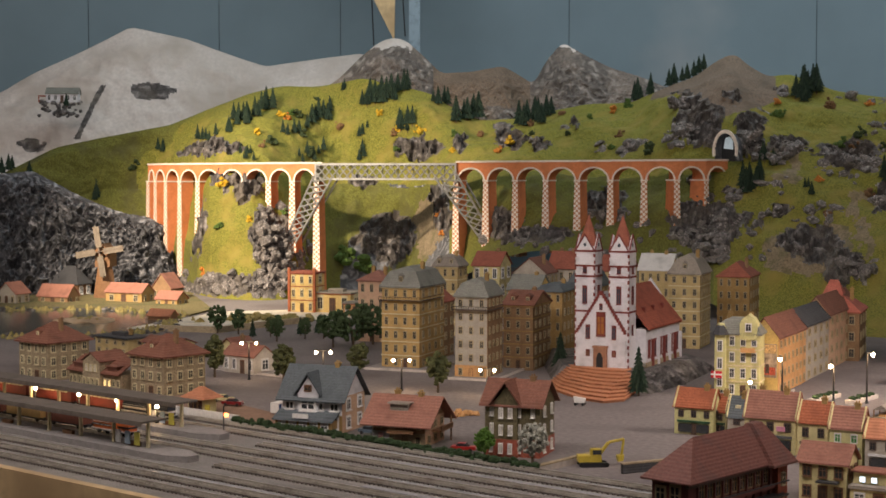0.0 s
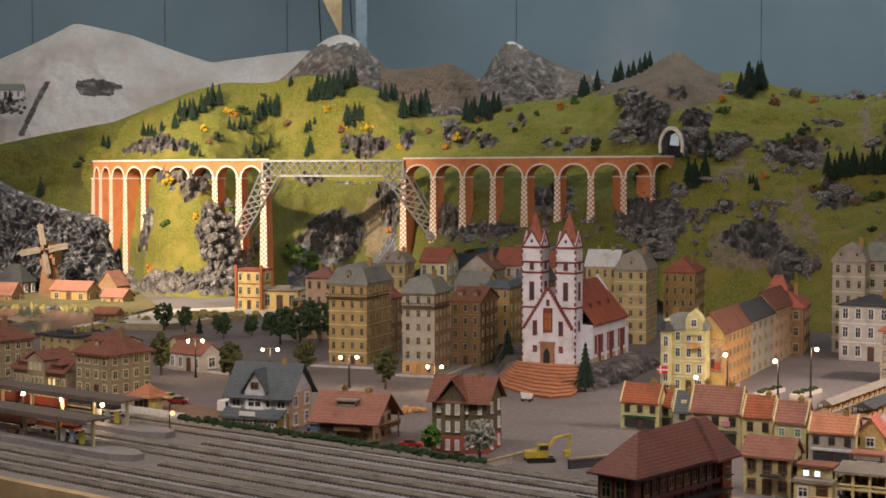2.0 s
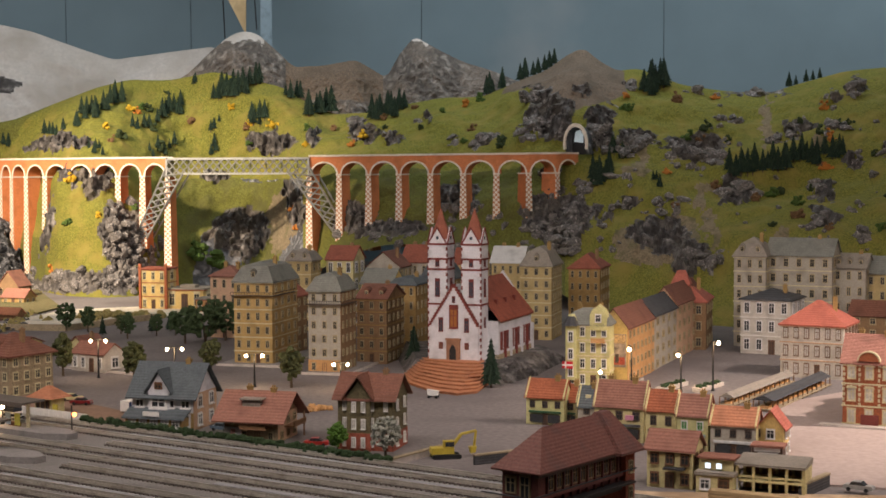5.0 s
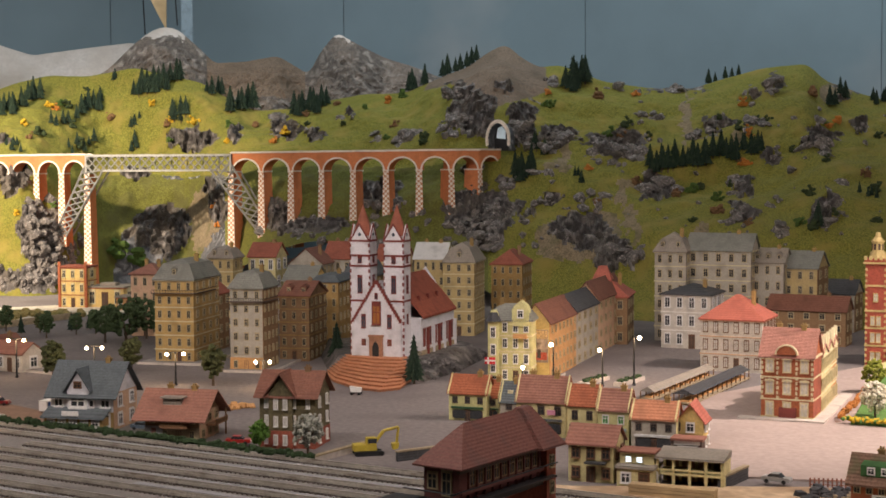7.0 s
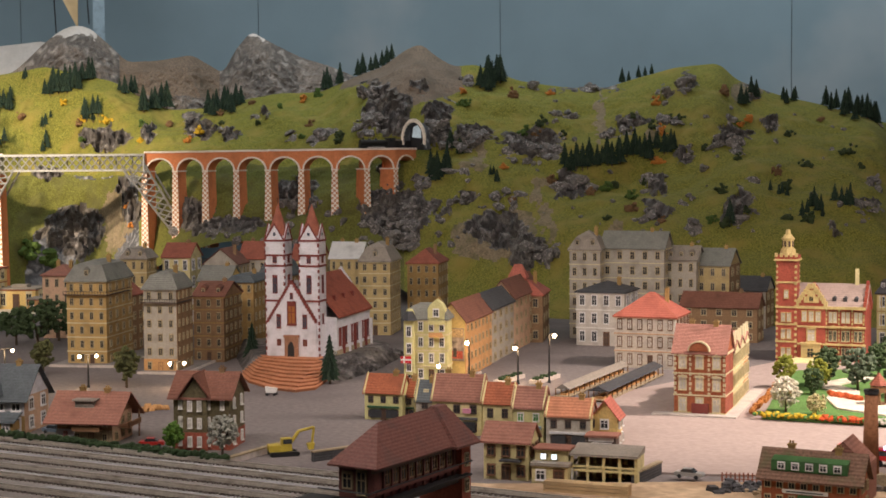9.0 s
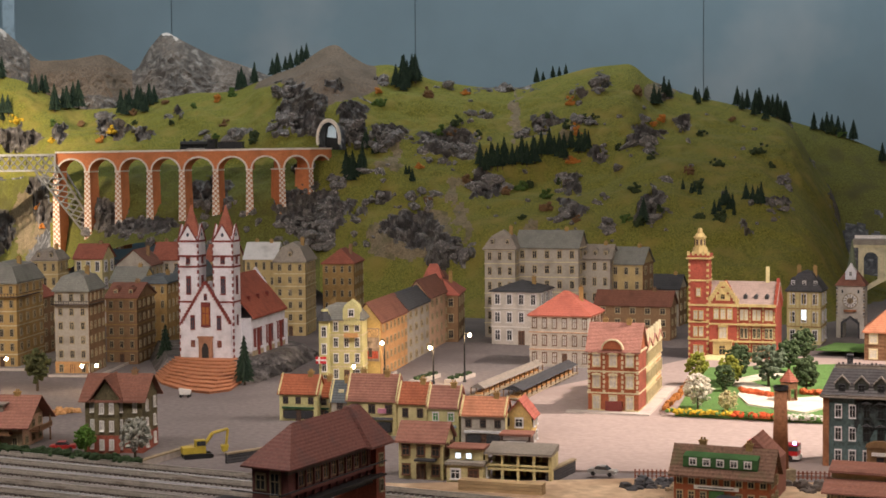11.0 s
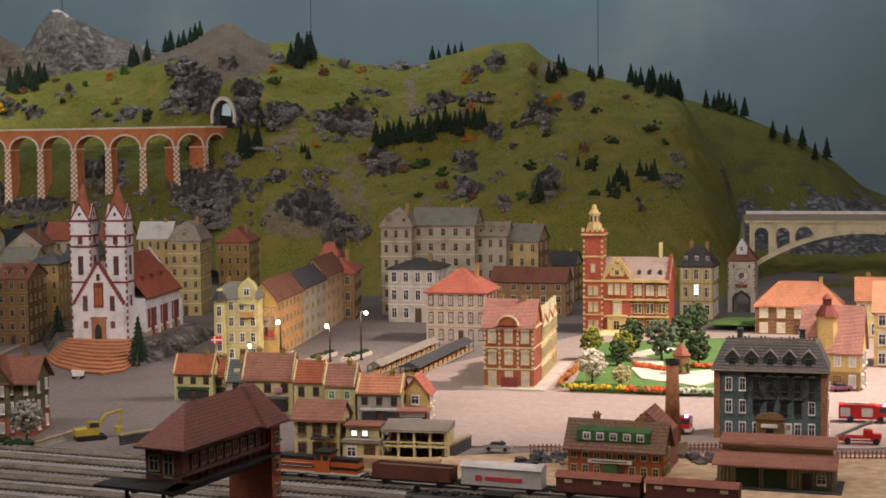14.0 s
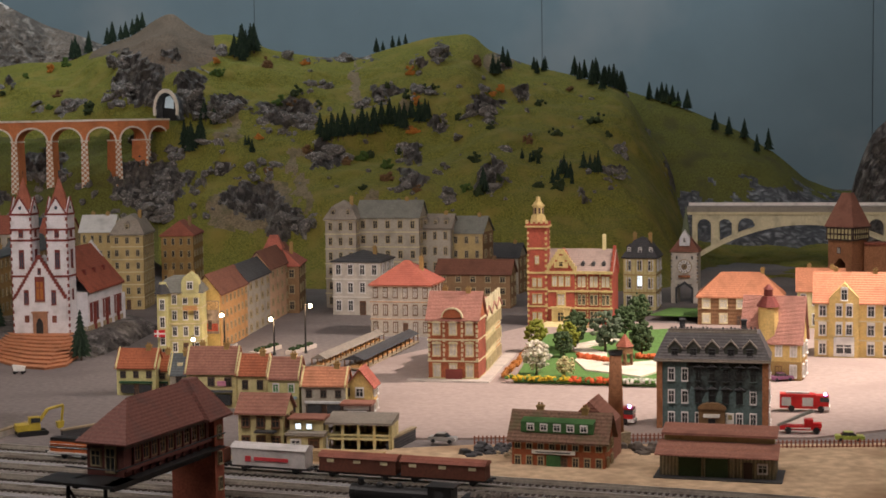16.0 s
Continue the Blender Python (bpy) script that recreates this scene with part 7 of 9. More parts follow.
# ---- houses by the tracks ----
bl = house("half_timbered_villa", -0.223, 3.362, -21, 0.146, 0.12, 0.080, 0.140, M_WHITE, M_R_BLUE, "gable_x", 2, 4, 2, "white villa with a blue-grey roof and ochre ground floor", ground_mat=M_OCHRE, chimneys=1, side_wall=M_PINKW, win=(0.55, 0.6), over=0.012)
part("front_gable", Shape().prism([(-0.105, -0.006, 0.04), (-0.055, -0.006, 0.04), (-0.055, -0.006, 0.085), (-0.08, -0.006, 0.125), (-0.105, -0.006, 0.085)], [(-0.105, 0.05, 0.04), (-0.055, 0.05, 0.04), (-0.055, 0.05, 0.085), (-0.08, 0.05, 0.125), (-0.105, 0.05, 0.085)]), M_WHITE, bl)
put_window(bl, -0.08, 0.05, 0.035, 0.02, "front", -0.0072, M_FRAMEW, M_GLASS, 1)
put_window(bl, -0.08, 0.092, 0.016, 0.011, "front", -0.0072, M_FRAMEB, M_GLASS, 0)
for sx in (-1, 1):
    xa = -0.08 + sx * 0.033
    part("gable_roof", Shape().prism([(xa, -0.012, 0.080), (-0.08, -0.012, 0.129), (-0.08, -0.012, 0.133), (xa, -0.012, 0.084)], [(xa, 0.06, 0.080), (-0.08, 0.06, 0.129), (-0.08, 0.06, 0.133), (xa, 0.06, 0.084)]), M_R_BLUE, bl)
part("porch", Shape().box(-0.146, -0.01, -0.035, 0, 0, 0.030), M_OCHRE, bl)
part("porch_base", Shape().box(-0.147, -0.009, -0.036, 0, 0, 0.012), M_WHITE, bl)
part("porch_roof", Shape().prism([(-0.152, -0.042, 0.029), (-0.004, -0.042, 0.029), (-0.004, 0, 0.046), (-0.152, 0, 0.046)], [(-0.152, -0.042, 0.032), (-0.004, -0.042, 0.032), (-0.004, 0, 0.049), (-0.152, 0, 0.049)]), M_R_BLUE, bl)
for i in range(5):
    put_window(bl, -0.13 + i * 0.026, 0.014, 0.016, 0.011, "front", -0.0362, M_FRAMEW, M_GLASS, 0)
part("sign", Shape().box(-0.10, -0.062, -0.044, -0.041, 0.036, 0.046), M_TRIMW, bl, "white name board")
ch = house("chalet", -0.038, 3.197, -21, 0.119, 0.11, 0.058, 0.098, M_BROWNW_SHADE, M_R_SALMON, "gable_x", 2, 4, 3, "brown alpine chalet with a broad low red-brown roof", "chalet", chimneys=2, frame_mat=M_FRAMEW, over=0.022, ground_mat=M_STONE, side_wall=M_PINKW)
part("white_bay", Shape().box(-0.118, -0.08, -0.004, 0, 0, 0.03), M_WHITE, ch)
part("fresco", Shape().box(-0.104, -0.094, -0.0055, -0.003, 0.006, 0.026), mat("fresco", (0.4, 0.2, 0.18), scale=80, vary=0.7), ch)
part("balcony", Shape().box(-0.08, -0.02, -0.018, 0, 0.028, 0.031).box(-0.08, -0.02, -0.018, -0.016, 0.031, 0.040), M_WOOD, ch)
part("side_balcony", Shape().box(0.0, 0.024, 0.035, 0.105, 0.028, 0.031).box(0.022, 0.024, 0.035, 0.105, 0.031, 0.040).rod((0.021, 0.1, 0), (0.021, 0.1, 0.056), 0.002), M_WOOD, ch)
part("dormer", Shape().box(-0.085, -0.045, 0.015, 0.045, 0.072, 0.086).box(-0.09, -0.04, 0.010, 0.05, 0.086, 0.089), M_R_TAUPE, ch)
vl = house("brick_villa", 0.195, 3.072, -21, 0.117, 0.10, 0.110, 0.150, M_OLIVE, M_R_BROWN, "gable_x", 3, 4, 2, "olive and red brick villa with a dark red roof", chimneys=1, ground_mat=M_REDBRICK, pane=M_CURTAIN, frame_mat=M_TRIMW, over=0.010, win=(0.24, 0.55), door=False)
part("front_bay", Shape().prism([(-0.095, -0.008, 0), (-0.045, -0.008, 0), (-0.045, -0.008, 0.11), (-0.07, -0.008, 0.145), (-0.095, -0.008, 0.11)], [(-0.095, 0.05, 0), (-0.045, 0.05, 0), (-0.045, 0.05, 0.11), (-0.07, 0.05, 0.145), (-0.095, 0.05, 0.11)]), M_OLIVE, vl)
part("bay_base", Shape().box(-0.096, -0.044, -0.010, 0, 0, 0.036), M_REDBRICK, vl)
for z in (0.008, 0.045, 0.08):
    for x in (-0.08, -0.06):
        put_window(vl, x, z, 0.008, 0.019, "front", -0.0112 if z < 0.03 else -0.0092, M_TRIMW, M_CURTAIN, 1)
for sx in (-1, 1):
    xa = -0.07 + sx * 0.034
    part("bay_roof", Shape().prism([(xa, -0.016, 0.105), (-0.07, -0.016, 0.151), (-0.07, -0.016, 0.155), (xa, -0.016, 0.109)], [(xa, 0.06, 0.105), (-0.07, 0.06, 0.151), (-0.07, 0.06, 0.155), (xa, 0.06, 0.109)]), M_R_BROWN, vl)
house("petrol_station", -0.535, 4.328, -39.5, 0.131, 0.08, 0.05, 0.078, M_IVORY, M_R_SALMON, "gable_x", 1, 4, 1, "low whitewashed filling station with a salmon roof", category="petrol station", chimneys=1, over=0.004)
house("low_house", -0.80, 4.55, -39.5, 0.15, 0.08, 0.06, 0.075, M_PALE, M_R_BROWN, "gable_x", 2, 4, 1, "low cream house behind the station")
house("low_house", -0.62, 4.62, -39.5, 0.09, 0.08, 0.035, 0.068, M_PALE, M_R_BROWN, "gable_y", 1, 2, 1, "small house with a brown roof")
house("low_house", -0.98, 4.75, -39.5, 0.16, 0.09, 0.055, 0.07, M_CREAM, M_R_DARK, "flat", 2, 4, 1, "low flat-roofed cream building")
# ornate orange halt under the viaduct
oh = house("small_station", -0.516, 6.155, -21, 0.114, 0.09, 0.165, 0.170, M_YELLOW2, M_R_RED, "flat", 3, 3, 1, "yellow and red brick castle-like station building", category="station", trim=M_REDBRICK, arched=True, chimneys=0, frame_mat=M_TRIM, win=(0.36, 0.5))
for x in (-0.118, -0.006):
    part("corner_turret", Shape().box(x, x + 0.010, -0.006, 0.004, 0, 0.185), M_ORBRICK, oh)
house("small_station_wing", -0.37, 6.12, -21, 0.16, 0.10, 0.085, 0.10, M_YELLOW2, M_R_TAUPE, "flat", 1, 3, 1, "low yellow station wing with arched windows and brick trim", category="station", trim=M_ORBRICK, arched=True, chimneys=0, frame_mat=M_TRIM)
house("small_station_wing", -0.30, 6.0, -21, 0.10, 0.08, 0.055, 0.06, M_ORANGEW, M_R_TAUPE, "flat", 1, 3, 1, "low brick annexe with a battlement", category="station", trim=M_REDBRICK, chimneys=0)
# village behind the pond
for x, y, w, d, he, ht, wall, roof, ty, lab in ((-1.83, 6.55, 0.10, 0.09, 0.05, 0.095, M_GREYW, M_R_SALMON, "gable_y", "small grey cottage with a salmon roof"), (-1.62, 6.6, 0.16, 0.08, 0.035, 0.08, M_BROWNW_SHADE, M_R_SALMON, "gable_x", "brown farmhouse with a dull red roof"),
                                                (-1.30, 6.6, 0.19, 0.09, 0.05, 0.085, M_OCHRE, M_R_SALMON, "gable_x", "ochre farmhouse with a red roof"), (-1.20, 6.75, 0.1, 0.09, 0.06, 0.12, M_BROWNW_SHADE, M_R_SALMON, "gable_y", "brown barn with a red roof"), (-1.13, 6.5, 0.11, 0.08, 0.03, 0.06, M_OCHRE, M_R_SALMON, "gable_x", "low shed with a red roof"),
                                                (-1.66, 6.95, 0.15, 0.1, 0.06, 0.14, M_WOOD, M_R_DARK, "hip", "old thatched brown farmhouse"), (-1.92, 6.4, 0.09, 0.08, 0.04, 0.07, M_BROWNW_SHADE, M_R_SALMON, "gable_x", "brown cottage with a red roof")):
    house("village_house", x, y, -25, w, d, he, ht, wall, roof, ty, 1, 3, 2, lab, chimneys=0)
house("boat_shed", -1.04, 5.82, -25, 0.10, 0.05, 0.025, 0.045, M_WOOD, M_R_ORANGE, "gable_x", 1, 0, 0, "small wooden shed with an orange roof", category="shed", chimneys=0)
# mountain lodge on the snow slope
lo = house("mountain_lodge", -1.88, 7.93, 5, 0.16, 0.09, 0.045, 0.075, M_WHITE, M_R_GREY, "gable_x", 1, 5, 0, "cream mountain station hut on a rubble base", category="hut", chimneys=0, z0=0.925)
rb = random.Random(9)
for i in range(46):
    z = rb.uniform(-0.075, 0.004)
    size = rb.uniform(0.008, 0.017)
    part("rubble_stone", Shape().ball((0, 0, 0), size, size * 0.8, size * 0.7, 6, 4, 0, 0.35, rb), M_ROCK, lo, "", pose(rb.uniform(-0.19, 0.02), 0.0 + z * 0.5 + rb.uniform(0, 0.02), z, 0, 0, rb.uniform(0, 360)))
part("open_bay", Shape().box(-0.20, -0.16, 0.0, 0.06, 0.03, 0.035).box(-0.20, -0.195, 0, 0.005, 0, 0.03), M_REDBRICK, lo)
# windmill
wm = thing("windmill", pose(-1.525, 6.84, 0.045, 0, 0, -10), "weathered grey wooden windmill with four lattice sails", "windmill")
part("body", Shape().cone(0, 0.04, -0.05, 0.13, 0.058, 0.030, 8).box(-0.035, 0.035, 0.01, 0.09, 0.10, 0.17), M_WOOD, wm)
part("cap", Shape().prism([(-0.04, 0.0, 0.165), (0.04, 0.0, 0.165), (0, 0.0, 0.205)], [(-0.04, 0.1, 0.165), (0.04, 0.1, 0.165), (0, 0.1, 0.205)]), M_WOOD, wm)
M_SAIL = striped(mat("sail_wood", (0.30, 0.25, 0.19), 0.85, vary=0.3), "X", 60, 0.8, 0.5)
for k in range(4):
    a = radians(80 + 90 * k)
    part("sail", Shape().box(-0.012, 0.016, -0.014, -0.010, 0.02, 0.112, 0, Matrix.Translation((0, -0.01, 0.17)) @ Matrix.Rotation(a, 4, "Y")).box(-0.002, 0.002, -0.016, -0.008, 0, 0.118, 0, Matrix.Translation((0, -0.01, 0.17)) @ Matrix.Rotation(a, 4, "Y")), M_SAIL, wm)
part("axle", Shape().rod((0, -0.03, 0.17), (0, 0.02, 0.17), 0.006), M_DKTRIM, wm)

# ---- tracks ----
def yard_box(s, s0, s1, o0, o1, z0, z1, mi=0):
    lo = [yard(s0, o0, z0), yard(s1, o0, z0), yard(s1, o1, z0), yard(s0, o1, z0)]
    return s.prism(lo, [p + Vector((0, 0, z1 - z0)) for p in lo], mi)


TRACKS = [(0.0, -3.2, 3.9), (0.062, -3.2, 3.9), (0.135, -0.55, 3.6), (0.205, -3.2, 3.6), (0.268, -3.2, 1.6), (0.345, -0.45, 1.2), (0.43, -3.2, 1.0), (0.49, -3.2, 0.9), (0.55, -3.2, 0.8)]
for off, s0, s1 in TRACKS:
    tk = thing("railway_track", Matrix(), "model railway track with steel rails on dark sleepers", "railway track", "station yard tracks")
    sl = Shape()
    n = int((s1 - s0) / 0.011)
    for i in range(n):
        yard_box(sl, s0 + i * 0.011, s0 + i * 0.011 + 0.0045, off - 0.015, off + 0.015, 0.005, 0.0085)
    tagged(part("track_bed", sl, M_SLEEPER, tk), kind="stuff")
    for k in (-0.0083, 0.0083):
        part("rail", yard_box(Shape(), s0, s1, off + k - 0.0009, off + k + 0.0009, 0.008, 0.0125), M_RAIL, tk)
for o, s0, s1 in ((0.03, -0.6, 0.6), (0.098, -0.5, 0.9), (0.236, -0.4, 1.0), (0.305, -0.1, 1.2), (0.46, -0.5, 0.9)):
    structure("ground_cable_duct", yard_box(Shape(), s0, s1, o - 0.009, o + 0.009, 0.004, 0.0075), M_GREYBALLAST, "grey gravel strip between tracks")


def platform(off, s0, s1, half, label):
    p = thing("platform", Matrix(), label, "platform", "station platforms")
    ring2 = [yard(s0, off - half), yard(s1 - 0.05, off - half), yard(s1, off - half * 0.4), yard(s1, off + half * 0.4), yard(s1 - 0.05, off + half), yard(s0, off + half)]
    part("slab", Shape().prism(ring2, [q + Vector((0, 0, 0.018)) for q in ring2]), mat("platform_paving", (0.25, 0.23, 0.215), 0.85) if "platform_paving" not in bpy.data.materials else bpy.data.materials["platform_paving"], p)
    part("canopy_roof", yard_box(Shape(), s0, s1 - 0.12, off - half * 0.9, off + half * 0.9, 0.072, 0.076), M_CANOPY, p, "long grey canopy roof")
    part("canopy_fascia", yard_box(Shape(), s0, s1 - 0.12, off + half * 0.86, off + half * 0.92, 0.066, 0.074), M_CANOPY, p)
    n = 9
    for i in range(n):
        s = s1 - 0.14 - i * 0.11
        part("canopy_post", yard_box(Shape(), s, s + 0.006, off - 0.003, off + 0.003, 0.018, 0.072), M_TRIM, p)
        if i % 2 == 0:
            q = yard(s - 0.04, off, 0.018)
            part("bench", Shape().box(-0.016, 0.016, -0.004, 0.004, 0, 0.008), M_WOOD, p, "", pose(q.x, q.y, q.z, 0, 0, TR))
    for i, c in enumerate(("poster_yellow", "poster_blue", "poster_white")):
        q = yard(s1 - 0.16 - i * 0.03, off + 0.01, 0.018)
        m2 = mat(c, ((0.6, 0.55, 0.1), (0.3, 0.38, 0.45), (0.5, 0.5, 0.48))[i], 0.6, scale=60) if c not in bpy.data.materials else bpy.data.materials[c]
        part("poster_stand", Shape().box(-0.008, 0.008, -0.001, 0.001, 0.004, 0.03), m2, p, "", pose(q.x, q.y, q.z, 0, 0, TR))
    return p


platform(0.135, -2.6, -0.66, 0.036, "grey platform with a long canopy and lamps")
platform(0.345, -2.6, -0.52, 0.036, "grey platform with a long canopy beside the goods train")
wfn = thing("white_fence", Matrix(), "low white board fence beside the track", "fence")
for i in range(14):
    part("fence_board", yard_box(Shape(), -1.00 + i * 0.0155, -0.9855 + i * 0.0155, -0.022, -0.019, 0.004, 0.026), M_TRIMW, wfn)



def clumps(points, size, rng, jitter=0.25, seg=5, rings=4):
    s = Shape()
    for p in points:
        k = size * rng.uniform(0.7, 1.3)
        s.ball(p, k, k, k * 0.85, seg, rings, 0, jitter, rng)
    return s


# banks of the pond: reeds, stones and an islet
rng = random.Random(15)
SHORE = [(-2.3, 6.2), (-1.85, 6.28), (-1.4, 6.3), (-1.08, 6.05), (-1.0, 5.62), (-1.1, 5.32), (-1.3, 5.22), (-1.75, 5.36)]
for a, b in zip(SHORE, SHORE[1:]):
    rd = thing("reed_bank", pose(a[0], a[1], 0.004), "dry yellow-green reeds and stones along the pond", "reeds", "pond banks")
    tuft, stone = Shape(), Shape()
    for i in range(60):
        k = rng.random()
        x, y = (b[0] - a[0]) * k + rng.gauss(0, 0.025), (b[1] - a[1]) * k + rng.gauss(0, 0.03)
        if i % 3:
            h = rng.uniform(0.008, 0.022)
            tuft.cone(x, y, 0, h, rng.uniform(0.008, 0.016), 0.002, 5)
        else:
            stone.ball((x, y, 0.003), rng.uniform(0.006, 0.016), rng.uniform(0.006, 0.014), rng.uniform(0.004, 0.009), 6, 4, 0, 0.35, rng)
    part("reeds", tuft, M_REED, rd)
    part("stones", stone, M_ROCK, rd)
isle = thing("islet", pose(-1.36, 5.82, 0.004), "sandy stone islet in the pond", "islet")
part("mound", Shape().ball((0, 0, 0), 0.12, 0.10, 0.014, 18, 6, 0, 0.15, rng), M_SAND, isle)
part("tuft", clumps([(rng.gauss(0, 0.04), rng.gauss(0, 0.03), 0.012) for _ in range(10)], 0.008, rng, 0.3), M_REED, isle)
gb = thing("garden_bank", pose(-0.70, 5.86, 0.004), "ochre planted bank beside the pale road", "flower bed")
part("planting", clumps([(rng.gauss(0, 0.10), rng.gauss(0, 0.05), rng.uniform(0, 0.015)) for _ in range(60)], 0.016, rng, 0.35), M_REED, gb)
wl = thing("quay_wall", Matrix(), "low grey stone retaining wall along the pale road", "wall")
for (xa, ya), (xb, yb) in zip(((-1.02, 5.50), (-0.80, 5.44), (-0.62, 5.68)), ((-0.80, 5.44), (-0.62, 5.68), (-0.52, 5.80))):
    v = Vector((xb - xa, yb - ya))
    part("wall_run", Shape().box(0, v.length, 0, 0.012, 0, 0.022), M_STONE, wl, "", pose(xa, ya, 0, 0, 0, math.degrees(math.atan2(v.y, v.x))))
rng = random.Random(5)
hd = thing("hedge", Matrix(), "clipped dark green hedge along the tracks", "hedge")
pts = []
for i in range(150):
    q = yard(-0.79 + 0.845 * i / 149, -0.017 + rng.uniform(-0.006, 0.006), 0.010 + rng.uniform(0, 0.009))
    pts.append(tuple(q))
part("foliage", clumps(pts, 0.0085, rng, 0.3), M_DARKGREEN, hd)

# ---- trees ----
M_PINE = mat("dark_conifer", (0.018, 0.034, 0.020), 0.95, scale=90, vary=0.5, bump=0.8, second=(0.035, 0.055, 0.028))
M_BARK = mat("bark", (0.10, 0.07, 0.045), 0.95)


def conifer_mesh(seed):
    r = random.Random(seed)
    s = Shape()
    n = 10
    for k in range(n):
        z = 0.10 + 0.86 * k / n
        rad = 0.22 * (1 - k / n) ** 0.85 * r.uniform(0.85, 1.1) + 0.012
        m = 9
        tip = z + 0.20 * (1 - k / n) + 0.07
        turn = r.uniform(0, 6)
        low = []
        for i in range(m * 2):
            q = rad * (r.uniform(0.9, 1.12) if i % 2 == 0 else r.uniform(0.5, 0.66))
            a = turn + math.pi * i / m
            low.append((q * math.cos(a), q * math.sin(a), z - (0.03 if i % 2 == 0 else 0.0) * (1 - k / n)))
        b = len(s.v)
        s.add(low + [(0, 0, min(1.0, tip)), (0, 0, z + 0.01)], [(i, (i + 1) % (2 * m), 2 * m) for i in range(2 * m)] + [((i + 1) % (2 * m), i, 2 * m + 1) for i in range(2 * m)])
    return s.mesh("crown", M_PINE)


PINES = [conifer_mesh(k) for k in range(4)]
PINE_TRUNK = Shape().cone(0, 0, -0.1, 0.25, 0.03, 0.022, 6).mesh("trunk", M_BARK)


def conifer(p, h, r, label="dark green model fir tree", group="firs on the hill"):
    t = thing("fir_tree", pose(p[0], p[1], p[2], 0, 0, r.uniform(0, 360)) , label, "tree", group)
    t.scale = (h * r.uniform(0.9, 1.2), h * r.uniform(0.9, 1.2), h)
    part("crown", PINES[r.randrange(4)], None, t)
    part("trunk", PINE_TRUNK, None, t)
    return t


FIRS_WEST = [(-9.16, 0.0183, -8.34, 0.0212, 0.0081, 5), (-8.03, 0.0241, -7.20, 0.0358, 0.0118, 7), (-7.40, 0.0303, -6.16, 0.0439, 0.0125, 9), (-6.06, 0.0202, -5.33, 0.0214, 0.0088, 4), (-5.12, 0.0294, -4.07, 0.0342, 0.0118, 7), (-7.62, 0.0067, -6.89, 0.0086, 0.0074, 5), (-5.54, 0.0067, -4.29, 0.0086, 0.0074, 6), (-3.02, 0.0397, -1.34, 0.0507, 0.0133, 14), (-1.77, 0.0258, -1.03, 0.0288, 0.0110, 5), (-3.19, 0.0243, -2.71, 0.0251, 0.0066, 3), (-0.40, 0.0434, 0.23, 0.0416, 0.0103, 4), (0.34, 0.0306, 1.39, 0.0324, 0.0147, 7), (2.75, 0.0269, 4.01, 0.0342, 0.0133, 10), (7.03, 0.0449, 7.75, 0.0521, 0.0118, 5), (8.26, 0.0574, 9.69, 0.0698, 0.0118, 7)]
FIRS_MIDDLE = [(12.93, 0.0423, 13.63, 0.0475, 0.0184, 7), (-10.60, 0.0085, -10.29, 0.0103, 0.0088, 2), (-12.94, -0.0185, -12.63, -0.0167, 0.0103, 2), (-3.86, 0.0524, -3.55, 0.0543, 0.0074, 2), (-16.08, 0.0030, -15.59, 0.0048, 0.0110, 3), (-15.20, -0.0005, -15.07, -0.0005, 0.0074, 1), (10.96, -0.0150, 11.66, -0.0114, 0.0162, 7), (11.65, 0.0030, 12.26, 0.0048, 0.0110, 4), (13.17, -0.0131, 13.67, -0.0130, 0.0074, 3), (-3.24, 0.0068, -2.82, 0.0104, 0.0088, 3), (15.92, -0.0087, 20.11, 0.0035, 0.0140, 30), (18.05, 0.0492, 19.29, 0.0525, 0.0081, 5), (22.35, 0.0337, 23.16, 0.0370, 0.0110, 4)]
FIRS_EAST = [(23.96, 0.0325, 24.46, 0.0331, 0.0103, 4), (25.26, 0.0293, 27.37, 0.0287, 0.0118, 9), (23.48, -0.0258, 24.28, -0.0240, 0.0081, 4), (24.78, -0.0366, 25.48, -0.0340, 0.0103, 4), (25.99, 0.0259, 27.33, 0.0219, 0.0133, 8), (28.05, 0.0181, 29.57, 0.0105, 0.0110, 7), (30.39, -0.0051, 32.69, -0.0223, 0.0125, 5), (27.54, -0.0197, 28.15, -0.0191, 0.0133, 4), (25.67, -0.0322, 26.50, -0.0305, 0.0133, 4), (21.91, -0.0426, 22.12, -0.0426, 0.0147, 1), (24.53, -0.0375, 25.47, -0.0358, 0.0096, 4), (10.91, -0.0162, 11.22, -0.0145, 0.0110, 2)]
rng = random.Random(11)
for a0, e0, a1, e1, h, n in FIRS_WEST + FIRS_MIDDLE + FIRS_EAST:
    for i in range(n):
        k = (i + 0.5) / n
        az = a0 + (a1 - a0) * k + rng.uniform(-0.08, 0.08)
        q = on_hill(az, e0 + (e1 - e0) * k + rng.uniform(-0.004, 0.003))
        rr = math.hypot(q.x, q.y)
        conifer((q.x, q.y, q.z - 0.004), h * rr * rng.uniform(0.85, 1.35), rng)


def broadleaf_mesh(seed, wide=0.36, tall=0.36, n=150, size=0.055):
    r = random.Random(seed)
    pts = []
    while len(pts) < n:
        v = Vector((r.uniform(-1, 1), r.uniform(-1, 1), r.uniform(-1, 1)))
        if 0.45 < v.length < 1.0:
            k = 1 + 0.25 * noise.noise(v * 2.2 + Vector((seed, 0, 0)))
            pts.append((v.x * wide * k, v.y * wide * k, 0.62 + v.z * tall * k))
    return clumps(pts, size, r, 0.35)


